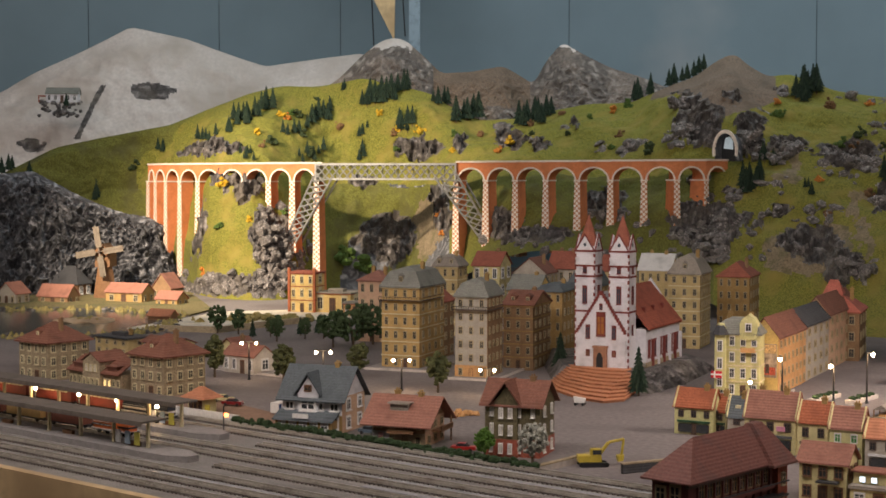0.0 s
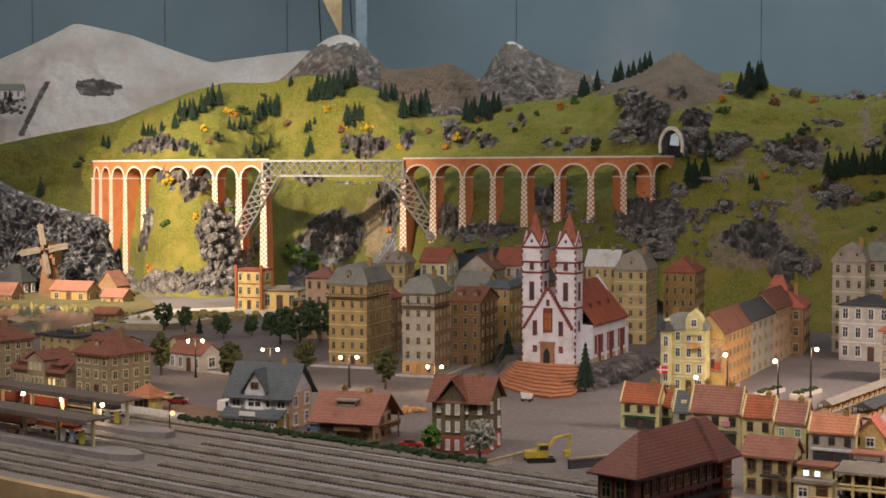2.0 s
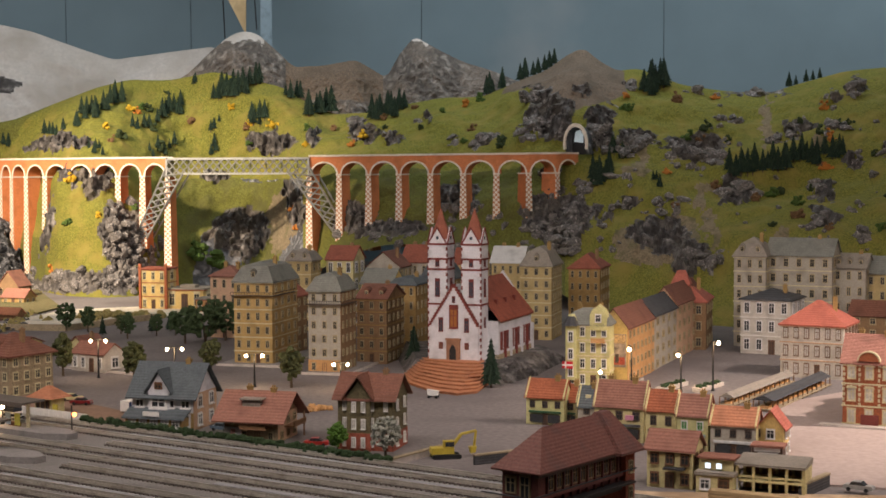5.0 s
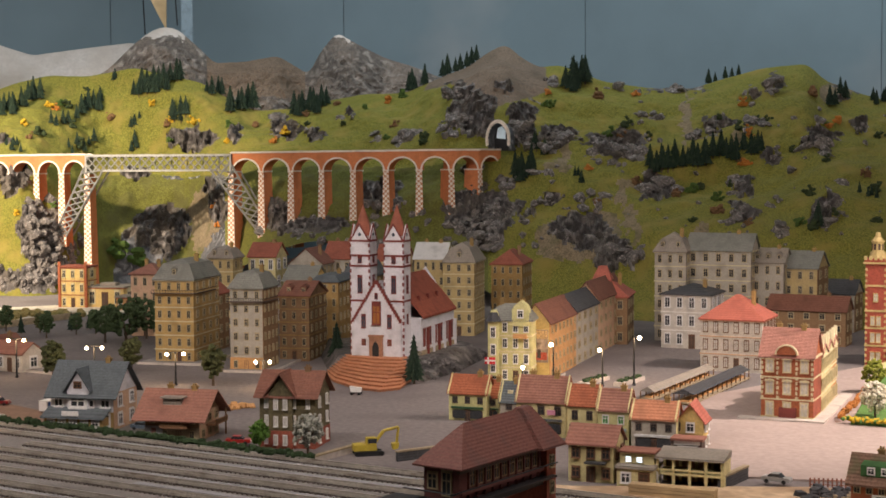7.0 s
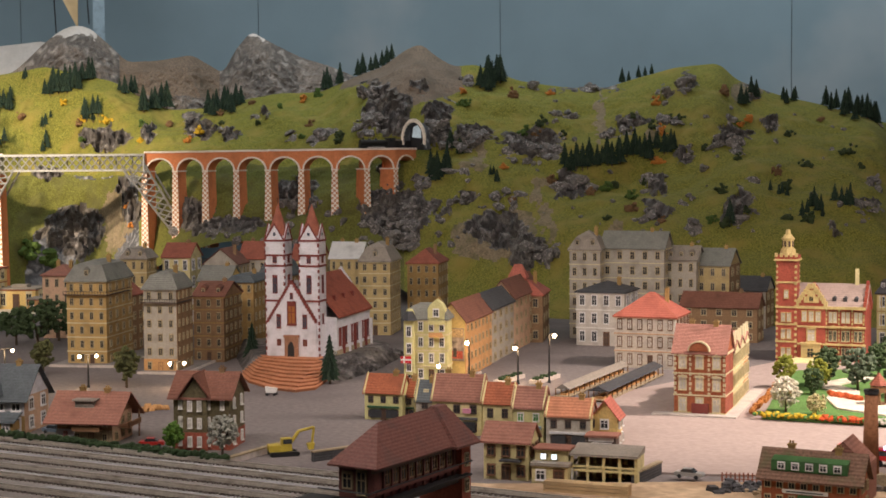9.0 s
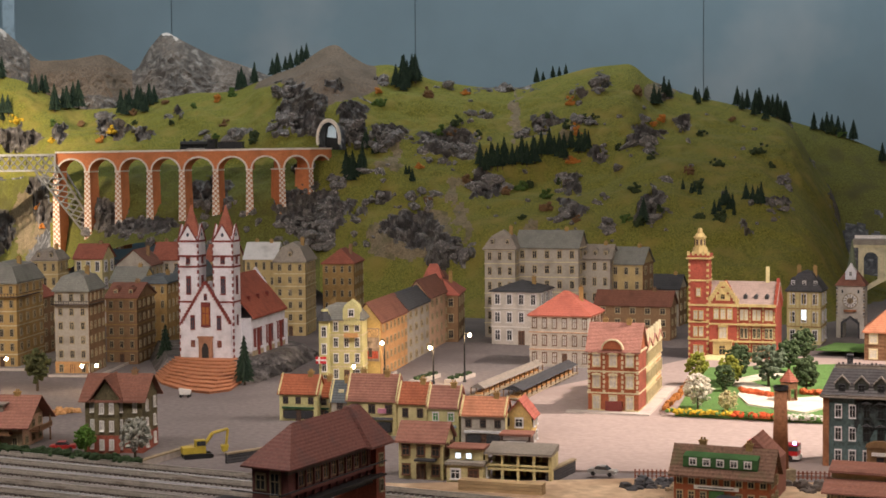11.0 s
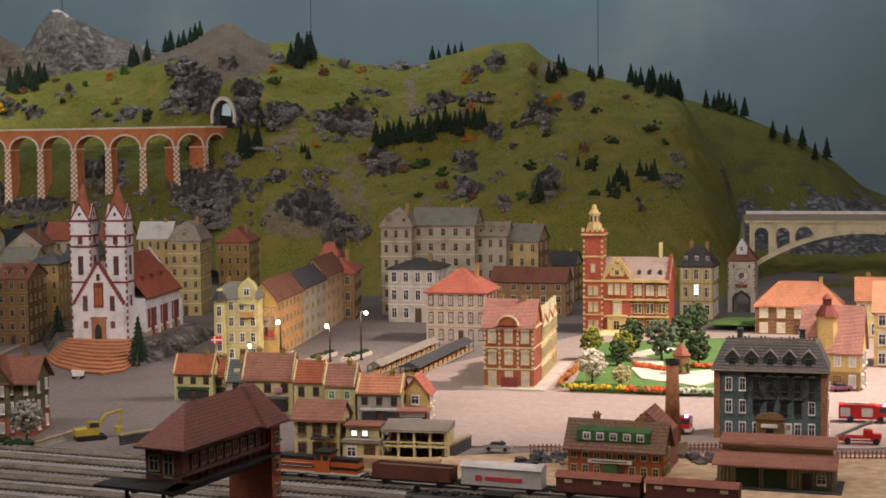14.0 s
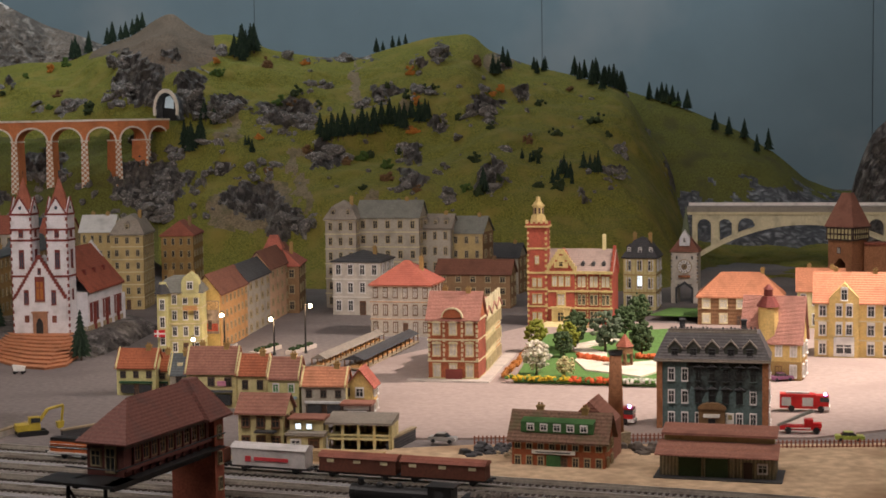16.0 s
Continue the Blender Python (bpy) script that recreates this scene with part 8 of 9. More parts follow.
def trunk_mesh():
    s = Shape().cone(0, 0, -0.02, 0.45, 0.035, 0.022, 7)
    for a in (0.3, 2.3, 4.4):
        s.rod((0, 0, 0.34), (0.2 * math.cos(a), 0.2 * math.sin(a), 0.62), 0.014, 5)
    return s.mesh("trunk", M_BARK)


BT = trunk_mesh()
LEAF = {}
for nm, colr in (("dark_leaf", (0.055, 0.085, 0.034)), ("olive_leaf", (0.075, 0.082, 0.03)), ("bright_leaf", (0.085, 0.17, 0.025)), ("lime_leaf", (0.22, 0.24, 0.035)), ("white_blossom", (0.62, 0.58, 0.45)), ("pale_blossom", (0.50, 0.44, 0.22)), ("grey_green_leaf", (0.10, 0.13, 0.08)), ("blossom_grey", (0.36, 0.36, 0.30))):
    LEAF[nm] = mat(nm, colr, 0.95, scale=120, vary=0.45, bump=0.6)


def broadleaf(x, y, h, leaf, label, seed, wide=0.36, tall=0.38, z=0.0):
    t = thing("tree", pose(x, y, z, 0, 0, seed * 47 % 360), label, "tree", "town trees")
    t.scale = (h, h, h)
    part("crown", broadleaf_mesh(seed, wide, tall), LEAF[leaf], t)
    part("trunk", BT, None, t)


for i, (x, y, h, leaf, wide, lab) in enumerate(((-0.64, 4.28, 0.115, "olive_leaf", 0.24, "slim olive-green tree by the station road"), (-0.431, 4.123, 0.11, "olive_leaf", 0.26, "slim olive-green tree by the forecourt"), (-0.802, 5.434, 0.10, "dark_leaf", 0.34, "round dark tree by the pale road"), (-0.722, 5.397, 0.09, "dark_leaf", 0.26, "slim dark tree by the pale road"),
                                       (-0.285, 4.848, 0.155, "dark_leaf", 0.46, "large dark round tree in the garden"), (-0.36, 5.0, 0.12, "dark_leaf", 0.40, "dark round tree in the garden"), (-0.233, 5.083, 0.13, "dark_leaf", 0.40, "dark green tree in the garden"), (0.084, 3.072, 0.062, "bright_leaf", 0.34, "small bright green tree before the villa"), (0.177, 3.012, 0.082, "blossom_grey", 0.36, "grey-white blossoming tree before the villa"),
                                       (-0.013, 3.987, 0.11, "olive_leaf", 0.27, "slim olive tree by the street"), (-0.235, 4.257, 0.10, "olive_leaf", 0.3, "olive tree behind the villa"), (-0.562, 5.167, 0.09, "dark_leaf", 0.27, "small dark green tree by the gardens"), (-0.474, 5.253, 0.075, "dark_leaf", 0.28, "small dark green tree by the gardens"), (-0.41, 5.253, 0.085, "dark_leaf", 0.3, "small dark green tree by the gardens"), (-0.60, 5.32, 0.07, "olive_leaf", 0.3, "small olive green tree by the gardens"))):
    broadleaf(x, y, h, leaf, lab, i + 1, wide)
for i, (x, y, h, leaf, wide, lab) in enumerate(((1.436, 3.188, 0.088, "white_blossom", 0.38, "white blossoming tree on the park lawn"), (1.644, 3.471, 0.085, "lime_leaf", 0.36, "lime-green tree in the park"), (1.481, 3.127, 0.055, "pale_blossom", 0.42, "small cream blossoming tree in the park"), (1.593, 3.545, 0.085, "lime_leaf", 0.34, "yellow-green tree in the park"), (1.60, 3.40, 0.075, "dark_leaf", 0.32, "dark green small park tree"),
                                       (1.732, 3.434, 0.115, "grey_green_leaf", 0.34, "tall grey-green park tree"), (1.773, 3.317, 0.095, "dark_leaf", 0.3, "tall dark green park tree"), (1.89, 3.636, 0.10, "dark_leaf", 0.3, "dark park tree by the town hall"), (2.03, 3.82, 0.10, "dark_leaf", 0.3, "dark tree by the clock tower"), (1.69, 3.52, 0.11, "dark_leaf", 0.28, "dark green tree in the park"))):
    broadleaf(x, y, h, leaf, lab, i + 31, wide)
rng = random.Random(3)
conifer((0.335, 4.36, 0.0), 0.125, rng, "dark blue-green fir beside the church steps", "firs by the church")
conifer((0.503, 3.925, 0), 0.135, rng, "dark blue-green fir beside the church steps", "firs by the church")
conifer((-1.92, 7.85, 0.90), 0.07, rng, "dark fir on the snow slope")
for x, y in ((-0.50, 5.36), (-0.44, 5.4), (-0.66, 5.3), (-0.34, 5.3)):
    conifer((x, y, 0), 0.07, rng, "small dark green garden fir", "garden firs")

# ---- shrubs on the hill ----
SHRUBS_WEST = [("y", -6.89, 0.0220), ("r", -5.79, 0.0312), ("y", -0.82, 0.0222), ("b", -1.77, 0.0214), ("r", -0.19, -0.0318), ("r", -0.02, -0.0440), ("r", -8.89, -0.0697), ("g", -8.26, -0.0388), ("r", 2.02, 0.0104), ("y", 2.44, 0.0159), ("g", 5.47, 0.0316), ("r", 6.30, 0.0359), ("r", 12.23, 0.0413), ("g", 12.34, 0.0317), ("r", 15.50, 0.0394), ("b", 1.39, 0.0203), ("g", -3.67, -0.0612), ("g", -3.04, -0.0668), ("d", -11.41, -0.0005), ("g", -5.97, -0.0298), ("g", 6.21, 0.0122), ("d", 7.66, 0.0122), ("g", 17.63, -0.0235)]
SHRUBS_EAST = [("r", 19.49, -0.0055), ("r", 19.39, 0.0319), ("d", 20.21, 0.0216), ("r", 13.75, -0.0084), ("g", 12.19, 0.0332), ("d", 26.25, -0.0010), ("r", 22.76, 0.0192), ("r", 19.60, 0.0126), ("g", 17.49, -0.0233), ("r", 19.30, -0.0061), ("r", 22.46, 0.0177), ("d", 22.34, -0.0042), ("d", 19.94, 0.0219), ("d", 26.09, -0.0006), ("b", 14.09, 0.0376), ("b", 21.84, 0.0379), ("y", 0.34, 0.0104), ("y", -7.22, -0.0352), ("y", -8.15, -0.0115), ("d", -4.70, 0.0433), ("d", -6.37, 0.0159), ("b", -3.87, 0.0251), ("g", 6.82, 0.0395)]
SHRUB_MAT = {"y": mat("yellow_shrub", (0.48, 0.30, 0.02), 0.95, scale=120, vary=0.4), "r": mat("orange_red_shrub", (0.42, 0.16, 0.03), 0.95, scale=120, vary=0.4), "b": mat("brown_shrub", (0.16, 0.09, 0.04), 0.95, scale=120, vary=0.4), "g": mat("green_shrub", (0.06, 0.10, 0.02), 0.95, scale=120, vary=0.5), "d": mat("dark_shrub", (0.035, 0.05, 0.018), 0.95, scale=120, vary=0.5)}
WORDS = {"y": "yellow flowering", "r": "orange-red autumn", "b": "brown withered", "g": "mossy green", "d": "dark green"}
rng = random.Random(8)
for row in SHRUBS_WEST + SHRUBS_EAST + [(rng.choice("ddgb"), rng.uniform(12.5, 30), rng.uniform(-0.05, 0.03)) for _ in range(34)] + [(rng.choice("dgyb"), rng.uniform(-9, 10), rng.uniform(0.008, 0.035)) for _ in range(16)]:
    c, az, el = row
    q = on_hill(az, el)
    sh = thing("shrub", pose(q.x, q.y, q.z), WORDS[c] + " foam shrub on the hillside", "shrub", "hill shrubs")
    n, k = rng.randint(14, 22), rng.uniform(0.014, 0.026)
    if c == "g" and el < -0.055:
        k = 0.05
    part("foliage", clumps([(rng.gauss(0, k * 0.42), rng.gauss(0, k * 0.35), abs(rng.gauss(0, k * 0.6))) for _ in range(n)], k * 0.40, rng, 0.35), SHRUB_MAT[c], sh)
# loose rocks at the gorge foot and on the slopes
rng = random.Random(21)


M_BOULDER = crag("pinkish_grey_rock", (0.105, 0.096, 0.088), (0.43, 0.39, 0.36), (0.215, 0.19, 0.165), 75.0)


def boulder(seed):
    r = random.Random(seed)
    s = Shape().ball((0, 0, 0), 1, r.uniform(0.6, 0.9), r.uniform(0.55, 0.85), 11, 8)
    o = Vector((seed * 3.7, seed * 1.3, 0))
    cut = [(Vector((r.uniform(-1, 1), r.uniform(-1, 1), r.uniform(-1, 1))).normalized(), r.uniform(0.45, 0.75)) for _ in range(7)]
    vs = []
    for v in s.v:
        v = Vector(v)
        v *= 1 + 0.55 * noise.noise(v * 1.6 + o) + 0.30 * (0.4 - abs(noise.noise(v * 4 + o)))
        for n, d in cut:
            over = v.dot(n) - d
            if over > 0:
                v -= n * over * 0.85
        vs.append(tuple(v))
    s.v = vs
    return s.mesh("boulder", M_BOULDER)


BOULDERS = [boulder(k) for k in range(6)]
for i in range(300):
    if i < 190:
        az, el = rng.uniform(-6.9, -5.0) if i % 4 else rng.uniform(-9.8, -4.9), rng.uniform(-0.080, -0.025) if i % 4 else rng.uniform(-0.083, -0.068)
        if az < -7.2 and -0.066 < el < -0.012:
            continue
        size = rng.uniform(0.012, 0.032)
    elif i < 235:
        az, el = rng.uniform(0.8, 12), rng.uniform(-0.06, -0.03)
        size = rng.uniform(0.012, 0.03)
    else:
        az, el = rng.uniform(12, 28), rng.uniform(-0.055, 0.035)
        size = rng.uniform(0.006, 0.018)
    q = on_hill(az, el)
    b = tagged(part("boulder", BOULDERS[rng.randrange(6)], None, None, "", pose(q.x, q.y, q.z, rng.uniform(0, 90), rng.uniform(0, 90), rng.uniform(0, 360)) @ Matrix.Diagonal((size, size, size, 1))), "jagged grey plaster boulder at the cliff foot", "rock", "boulders")

# ---- grey rock ledges on the hillside: bearing, height angle, breadth, height ----
def rock_ledge(az, el, wide, high, seed):
    q, r = on_hill(az, el), random.Random(seed)
    far = math.hypot(q.x, q.y)
    w, h = wide * far / 2, high * far / 2
    ledge = thing("rock_ledge", pose(q.x, q.y, q.z, 0, 0, -az), "jagged grey plaster rock ledge on the green hillside", "rock")
    for k in range(max(5, min(40, int(w * h * 9000)))):
        u, v = r.uniform(-1, 1), r.uniform(-1, 1)
        if u * u + v * v > 1.05:
            continue
        z, size = max(-0.8, v) * h, 0.009 + 0.024 * r.random() ** 2
        m = pose(u * w, z * 0.7 + 0.010, z, r.uniform(-25, 25), r.uniform(-30, 30), r.uniform(0, 360)) @ Matrix.Diagonal((size * r.uniform(0.9, 2.0), size, size * r.uniform(0.6, 1.1), 1))
        part("rock", BOULDERS[r.randrange(6)], None, ledge, "", m)


for k, ledge in enumerate(((12.42, 0.0471, 0.0156, 0.0078), (8.83, 0.0392, 0.0182, 0.0104), (4.58, 0.0255, 0.0104, 0.0078), (7.13, 0.0115, 0.0234, 0.0117), (5.91, 0.0108, 0.0091, 0.0104), (8.88, 0.02, 0.0234, 0.0156))):
    rock_ledge(*ledge, 400 + k)
for k, ledge in enumerate(((11.21, 0.012, 0.013, 0.0208), (12.76, 0.0088, 0.0234, 0.0169), (14.52, -0.0005, 0.039, 0.0273), (15.88, 0.0248, 0.0208, 0.0078), (18.17, 0.0127, 0.0221, 0.013), (19.44, 0.037, 0.0117, 0.0078))):
    rock_ledge(*ledge, 410 + k)
for k, ledge in enumerate(((20.48, 0.0438, 0.0117, 0.0104), (19.81, 0.0198, 0.0195, 0.0091), (22.02, 0.0229, 0.0091, 0.0052), (21.87, 0.0043, 0.0182, 0.0182), (20.46, -0.0019, 0.0104, 0.013), (19.35, -0.0189, 0.0195, 0.0143))):
    rock_ledge(*ledge, 420 + k)
for k, ledge in enumerate(((16.37, -0.0231, 0.0234, 0.0156), (11.38, -0.0393, 0.0078, 0.0091), (12.2, -0.0299, 0.0117, 0.0091), (12.18, -0.0544, 0.0078, 0.0117), (13.98, -0.0312, 0.0234, 0.0156), (12.94, -0.0381, 0.013, 0.0078))):
    rock_ledge(*ledge, 430 + k)
for k, ledge in enumerate(((19.04, -0.0435, 0.0156, 0.0195), (22.3, -0.0443, 0.0169, 0.026), (20.82, -0.0532, 0.0078, 0.0156), (15.3, -0.0614, 0.022, 0.012), (9.55, -0.0346, 0.0338, 0.0286), (8.94, -0.0525, 0.0234, 0.0286))):
    rock_ledge(*ledge, 440 + k)
for k, ledge in enumerate(((9.97, -0.0516, 0.0182, 0.0234), (15.08, 0.0421, 0.0312, 0.0057), (17.0, 0.0421, 0.0156, 0.0047), (22.82, -0.0175, 0.0052, 0.0065), (21.2, -0.0117, 0.0052, 0.0052), (20.53, -0.0323, 0.0065, 0.0104))):
    rock_ledge(*ledge, 450 + k)
for k, ledge in enumerate(((11.92, -0.012, 0.0104, 0.0078), (12.1, 0.0106, 0.026, 0.012), (14.72, -0.0025, 0.040, 0.012), (28.0, -0.012, 0.008, 0.016), (27.2, -0.022, 0.008, 0.02), (26.9, -0.043, 0.012, 0.02), (10.9, -0.024, 0.022, 0.028), (27.9, -0.034, 0.014, 0.018), (10.4, -0.040, 0.016, 0.02))):
    rock_ledge(*ledge, 460 + k)



# ---- street lamps ----
M_GLOBE = mat("lamp_glow", (1.0, 0.72, 0.42), 0.5, emit=28, bump=0)
M_POST = mat("lamp_post_grey", (0.018, 0.018, 0.018), 0.5)


def street_lamp(x, y, h, heads, power=0.22, label="dark street lamp with two glowing globes", rot=0.0, z=0.0, size=0.0043):
    t = thing("street_lamp", pose(x, y, z, 0, 0, rot), label, "street lamp", "street lamps")
    part("post", Shape().cone(0, 0, 0, h, 0.0028, 0.0018, 8).cone(0, 0, 0, 0.008, 0.005, 0.003, 8), M_POST, t)
    for dx in heads:
        if dx:
            part("arm", Shape().rod((0, 0, h), (dx, 0, h), 0.0013), M_POST, t)
        part("globe", Shape().ball((dx, 0, h - 0.005), size, size, size, 10, 8), M_GLOBE, t, "glowing warm globe", None, True)
        part("hood", Shape().cone(dx, 0, h + size * 0.6, h + size, size, 0.002, 8), M_POST, t)
    li = bpy.data.lights.new("lamp_light", "POINT")
    li.energy, li.color, li.shadow_soft_size = power, (1.0, 0.66, 0.36), 0.01
    ob = new("lamp_light", li)
    dx = sum(heads) / len(heads)
    p = pose(x, y, z, 0, 0, rot) @ Vector((dx, -0.012, h - 0.012))
    ob.location = p


street_lamp(-0.538, 4.234, 0.106, (-0.02, 0.02))
street_lamp(-0.317, 4.038, 0.104, (-0.019, 0.02))
street_lamp(-0.109, 4.017, 0.086, (-0.022, 0.021))
street_lamp(0.114, 3.937, 0.07, (-0.018, 0.018))
street_lamp(0.973, 3.8, 0.098, (-0.008,), 0.3, "dark street lamp with one bright globe", 0, 0, 0.0052)
street_lamp(1.056, 3.8, 0.127, (0.014,), 0.3, "tall street lamp with one bright globe", 0, 0, 0.0052)
street_lamp(0.845, 3.80, 0.115, (-0.006,), 0.13, "street lamp glowing before the painted wall", 0, 0, 0.0052)
street_lamp(0.765, 3.80, 0.058, (0.0,), 0.05, "small lamp before the yellow house", 0, 0, 0.005)
for s in (-1.55, -1.33, -1.16, -1.02, -0.88):
    q = yard(s, 0.135, 0.018)
    street_lamp(q.x, q.y, 0.042, (0.0,), 0.10, "platform lamp with a warm glowing globe", 0, 0.018, 0.0045)
sg = thing("signal_post", pose(*yard(-0.70, 0.10, 0.01)), "thin signal post with a glowing red-orange lamp", "signal")
part("post", Shape().rod((0, 0, 0), (0, 0, 0.06), 0.0015), M_POST, sg)
part("lamp", Shape().ball((0.006, -0.002, 0.04), 0.005, 0.005, 0.005), mat("signal_glow", (1.0, 0.25, 0.06), 0.5, emit=9), sg)


# ---- vehicles on rails ----
def wheel_mesh():
    return Shape().rod((0, -0.0015, 0), (0, 0.0015, 0), 0.006, 12).mesh("wheel", M_BLACK)


WHEEL = wheel_mesh()


def running_gear(t, length, n=2):
    part("underframe", Shape().box(-length / 2, length / 2, -0.011, 0.011, 0.007, 0.011), M_BLACK, t)
    xs = [-length / 2 + length * (0.18 + 0.64 * i / (n - 1)) for i in range(n)]
    for x in xs:
        for y in (-0.009, 0.009):
            part("wheel", WHEEL, None, t, "", pose(x, y, 0.006))
    for x in (-length / 2, length / 2):
        for y in (-0.008, 0.008):
            d = math.copysign(0.006, x)
            part("buffer", Shape().rod((x, y, 0.011), (x + d, y, 0.011), 0.0018), M_BLACK, t)


def wagon(name, length, body_mat, label, roof_mat=None, h=0.036, open_top=False, sign=None, slats=False, windows=0):
    t = thing(name, Matrix(), label, "railway wagon", "railway wagons")
    L = length / 2 - 0.006
    if open_top:
        part("body", Shape().box(-L, L, -0.015, -0.013, 0.011, h).box(-L, L, 0.013, 0.015, 0.011, h).box(-L, -L + 0.002, -0.015, 0.015, 0.011, h).box(L - 0.002, L, -0.015, 0.015, 0.011, h).box(-L, L, -0.014, 0.014, 0.011, 0.014), body_mat, t)
        part("load", Shape().box(-L + 0.002, L - 0.002, -0.013, 0.013, 0.014, h - 0.004), M_SLEEPER, t)
    else:
        part("body", Shape().box(-L, L, -0.015, 0.015, 0.011, h), body_mat, t)
        rp = [(-0.017, h), (-0.012, h + 0.005), (0, h + 0.008), (0.012, h + 0.005), (0.017, h)]
        part("roof", Shape().prism([(-L - 0.002, y, z) for y, z in rp], [(L + 0.002, y, z) for y, z in rp]), roof_mat or body_mat, t)
    for i in range(windows):
        x = -L + 0.02 + (2 * L - 0.04) * i / max(1, windows - 1)
        part("vent", Shape().box(x - 0.006, x + 0.006, -0.0162, -0.014, h - 0.008, h - 0.003), M_TRIM, t)
    if sign:
        part("lettering", Shape().box(-0.026, 0.036, -0.0162, -0.014, 0.020, 0.026, 0).box(-0.042, -0.032, -0.0162, -0.014, 0.018, 0.027, 0), sign, t, "red illegible lettering")
    running_gear(t, length)
    return t


M_ORLOCO = mat("orange_loco_paint", (0.55, 0.13, 0.03), 0.45, vary=0.15)
M_BROWNWG = mat("brown_wagon", (0.15, 0.055, 0.035), 0.7)
M_BROWNRF = mat("brown_wagon_roof", (0.26, 0.09, 0.06), 0.65)
M_WHITEWG = mat("white_wagon", (0.60, 0.57, 0.54), 0.5, vary=0.08)


def diesel_loco(name, length, body_mat, label, stripe=None):
    t = thing(name, Matrix(), label, "locomotive")
    L = length / 2 - 0.006
    part("body", Shape().box(-L, L, -0.012, 0.012, 0.011, 0.030), body_mat, t)
    part("hood_top", Shape().box(-L, L, -0.0105, 0.0105, 0.030, 0.036), M_BLACK, t)
    part("cab", Shape().box(L * 0.1, L * 0.42, -0.015, 0.015, 0.012, 0.043), body_mat if not stripe else M_BLACK, t)
    part("cab_roof", Shape().box(L * 0.07, L * 0.45, -0.016, 0.016, 0.043, 0.047), M_BLACK, t)
    for x in (L * 0.18, L * 0.34):
        part("cab_window", Shape().box(x - 0.005, x + 0.005, -0.0156, -0.014, 0.032, 0.041), M_GLASS, t)
    part("waist_band", Shape().box(-L - 0.001, L + 0.001, -0.0127, 0.0127, 0.018, 0.022), stripe or M_BLACK, t)
    part("footplate", Shape().box(-L - 0.004, L + 0.004, -0.015, 0.015, 0.009, 0.012), M_R_SILVER, t)
    for y in (-0.0105, 0.0105):
        for k in range(2):
            part("handrail", Shape().rod((-L, y * 1.25, 0.020 + k * 0.006), (L * 0.05, y * 1.25, 0.020 + k * 0.006), 0.0005, 4), M_R_SILVER, t)
    part("headlamp", Shape().ball((-L - 0.001, 0, 0.026), 0.002, 0.002, 0.002), M_LITW, t)
    running_gear(t, length, 4)
    return t


def steam_loco(label):
    t = thing("steam_locomotive", Matrix(), label, "locomotive")
    part("boiler", Shape().rod((-0.085, 0, 0.030), (0.03, 0, 0.030), 0.0115, 14), M_BLACK, t)
    part("smokebox", Shape().rod((-0.095, 0, 0.030), (-0.085, 0, 0.030), 0.0122, 14), M_BLACK, t)
    part("chimney", Shape().cone(-0.08, 0, 0.040, 0.051, 0.004, 0.005, 10), M_BLACK, t)
    for x in (-0.05, -0.02):
        part("dome", Shape().ball((x, 0, 0.041), 0.007, 0.006, 0.007, 10, 6), M_BLACK, t, "", None, True)
    part("cab", Shape().box(0.03, 0.065, -0.015, 0.015, 0.012, 0.046), M_BLACK, t)
    part("cab_roof", Shape().box(0.026, 0.070, -0.016, 0.016, 0.046, 0.049), M_BLACK, t)
    part("cab_window", Shape().box(0.040, 0.054, -0.0158, -0.014, 0.032, 0.042), M_GLASS, t)
    part("running_board", Shape().box(-0.095, 0.03, -0.015, 0.015, 0.018, 0.020), M_BLACK, t)
    part("frame", Shape().box(-0.098, 0.066, -0.007, 0.007, 0.006, 0.018), M_BLACK, t)
    for x in (-0.06, -0.035, -0.01, 0.015):
        for y in (-0.0095, 0.0095):
            part("driving_wheel", WHEEL, None, t, "red-rimmed driving wheel", pose(x, y, 0.009) @ Matrix.Diagonal((1.5, 1, 1.5, 1)))
    part("coupling_rod", Shape().box(-0.062, 0.017, -0.0125, -0.0115, 0.008, 0.0105), M_R_SILVER, t)
    part("cylinder", Shape().rod((-0.09, -0.012, 0.012), (-0.072, -0.012, 0.012), 0.005, 10), M_BLACK, t)
    return t


def tender():
    t = thing("tender", Matrix(), "black steam locomotive tender heaped with coal", "tender")
    part("tank", Shape().box(-0.055, 0.055, -0.014, 0.014, 0.011, 0.036), M_BLACK, t)
    part("coal", clumps([(random.Random(i).uniform(-0.045, 0.02), random.Random(i + 50).uniform(-0.009, 0.009), 0.037) for i in range(20)], 0.006, random.Random(2), 0.3), M_SLEEPER, t)
    running_gear(t, 0.115, 4)
    return t


def on_track(t, s, off, z=0.0128):
    q = yard(s, off, z)
    t.matrix_basis = pose(q.x, q.y, q.z, 0, 0, TR)


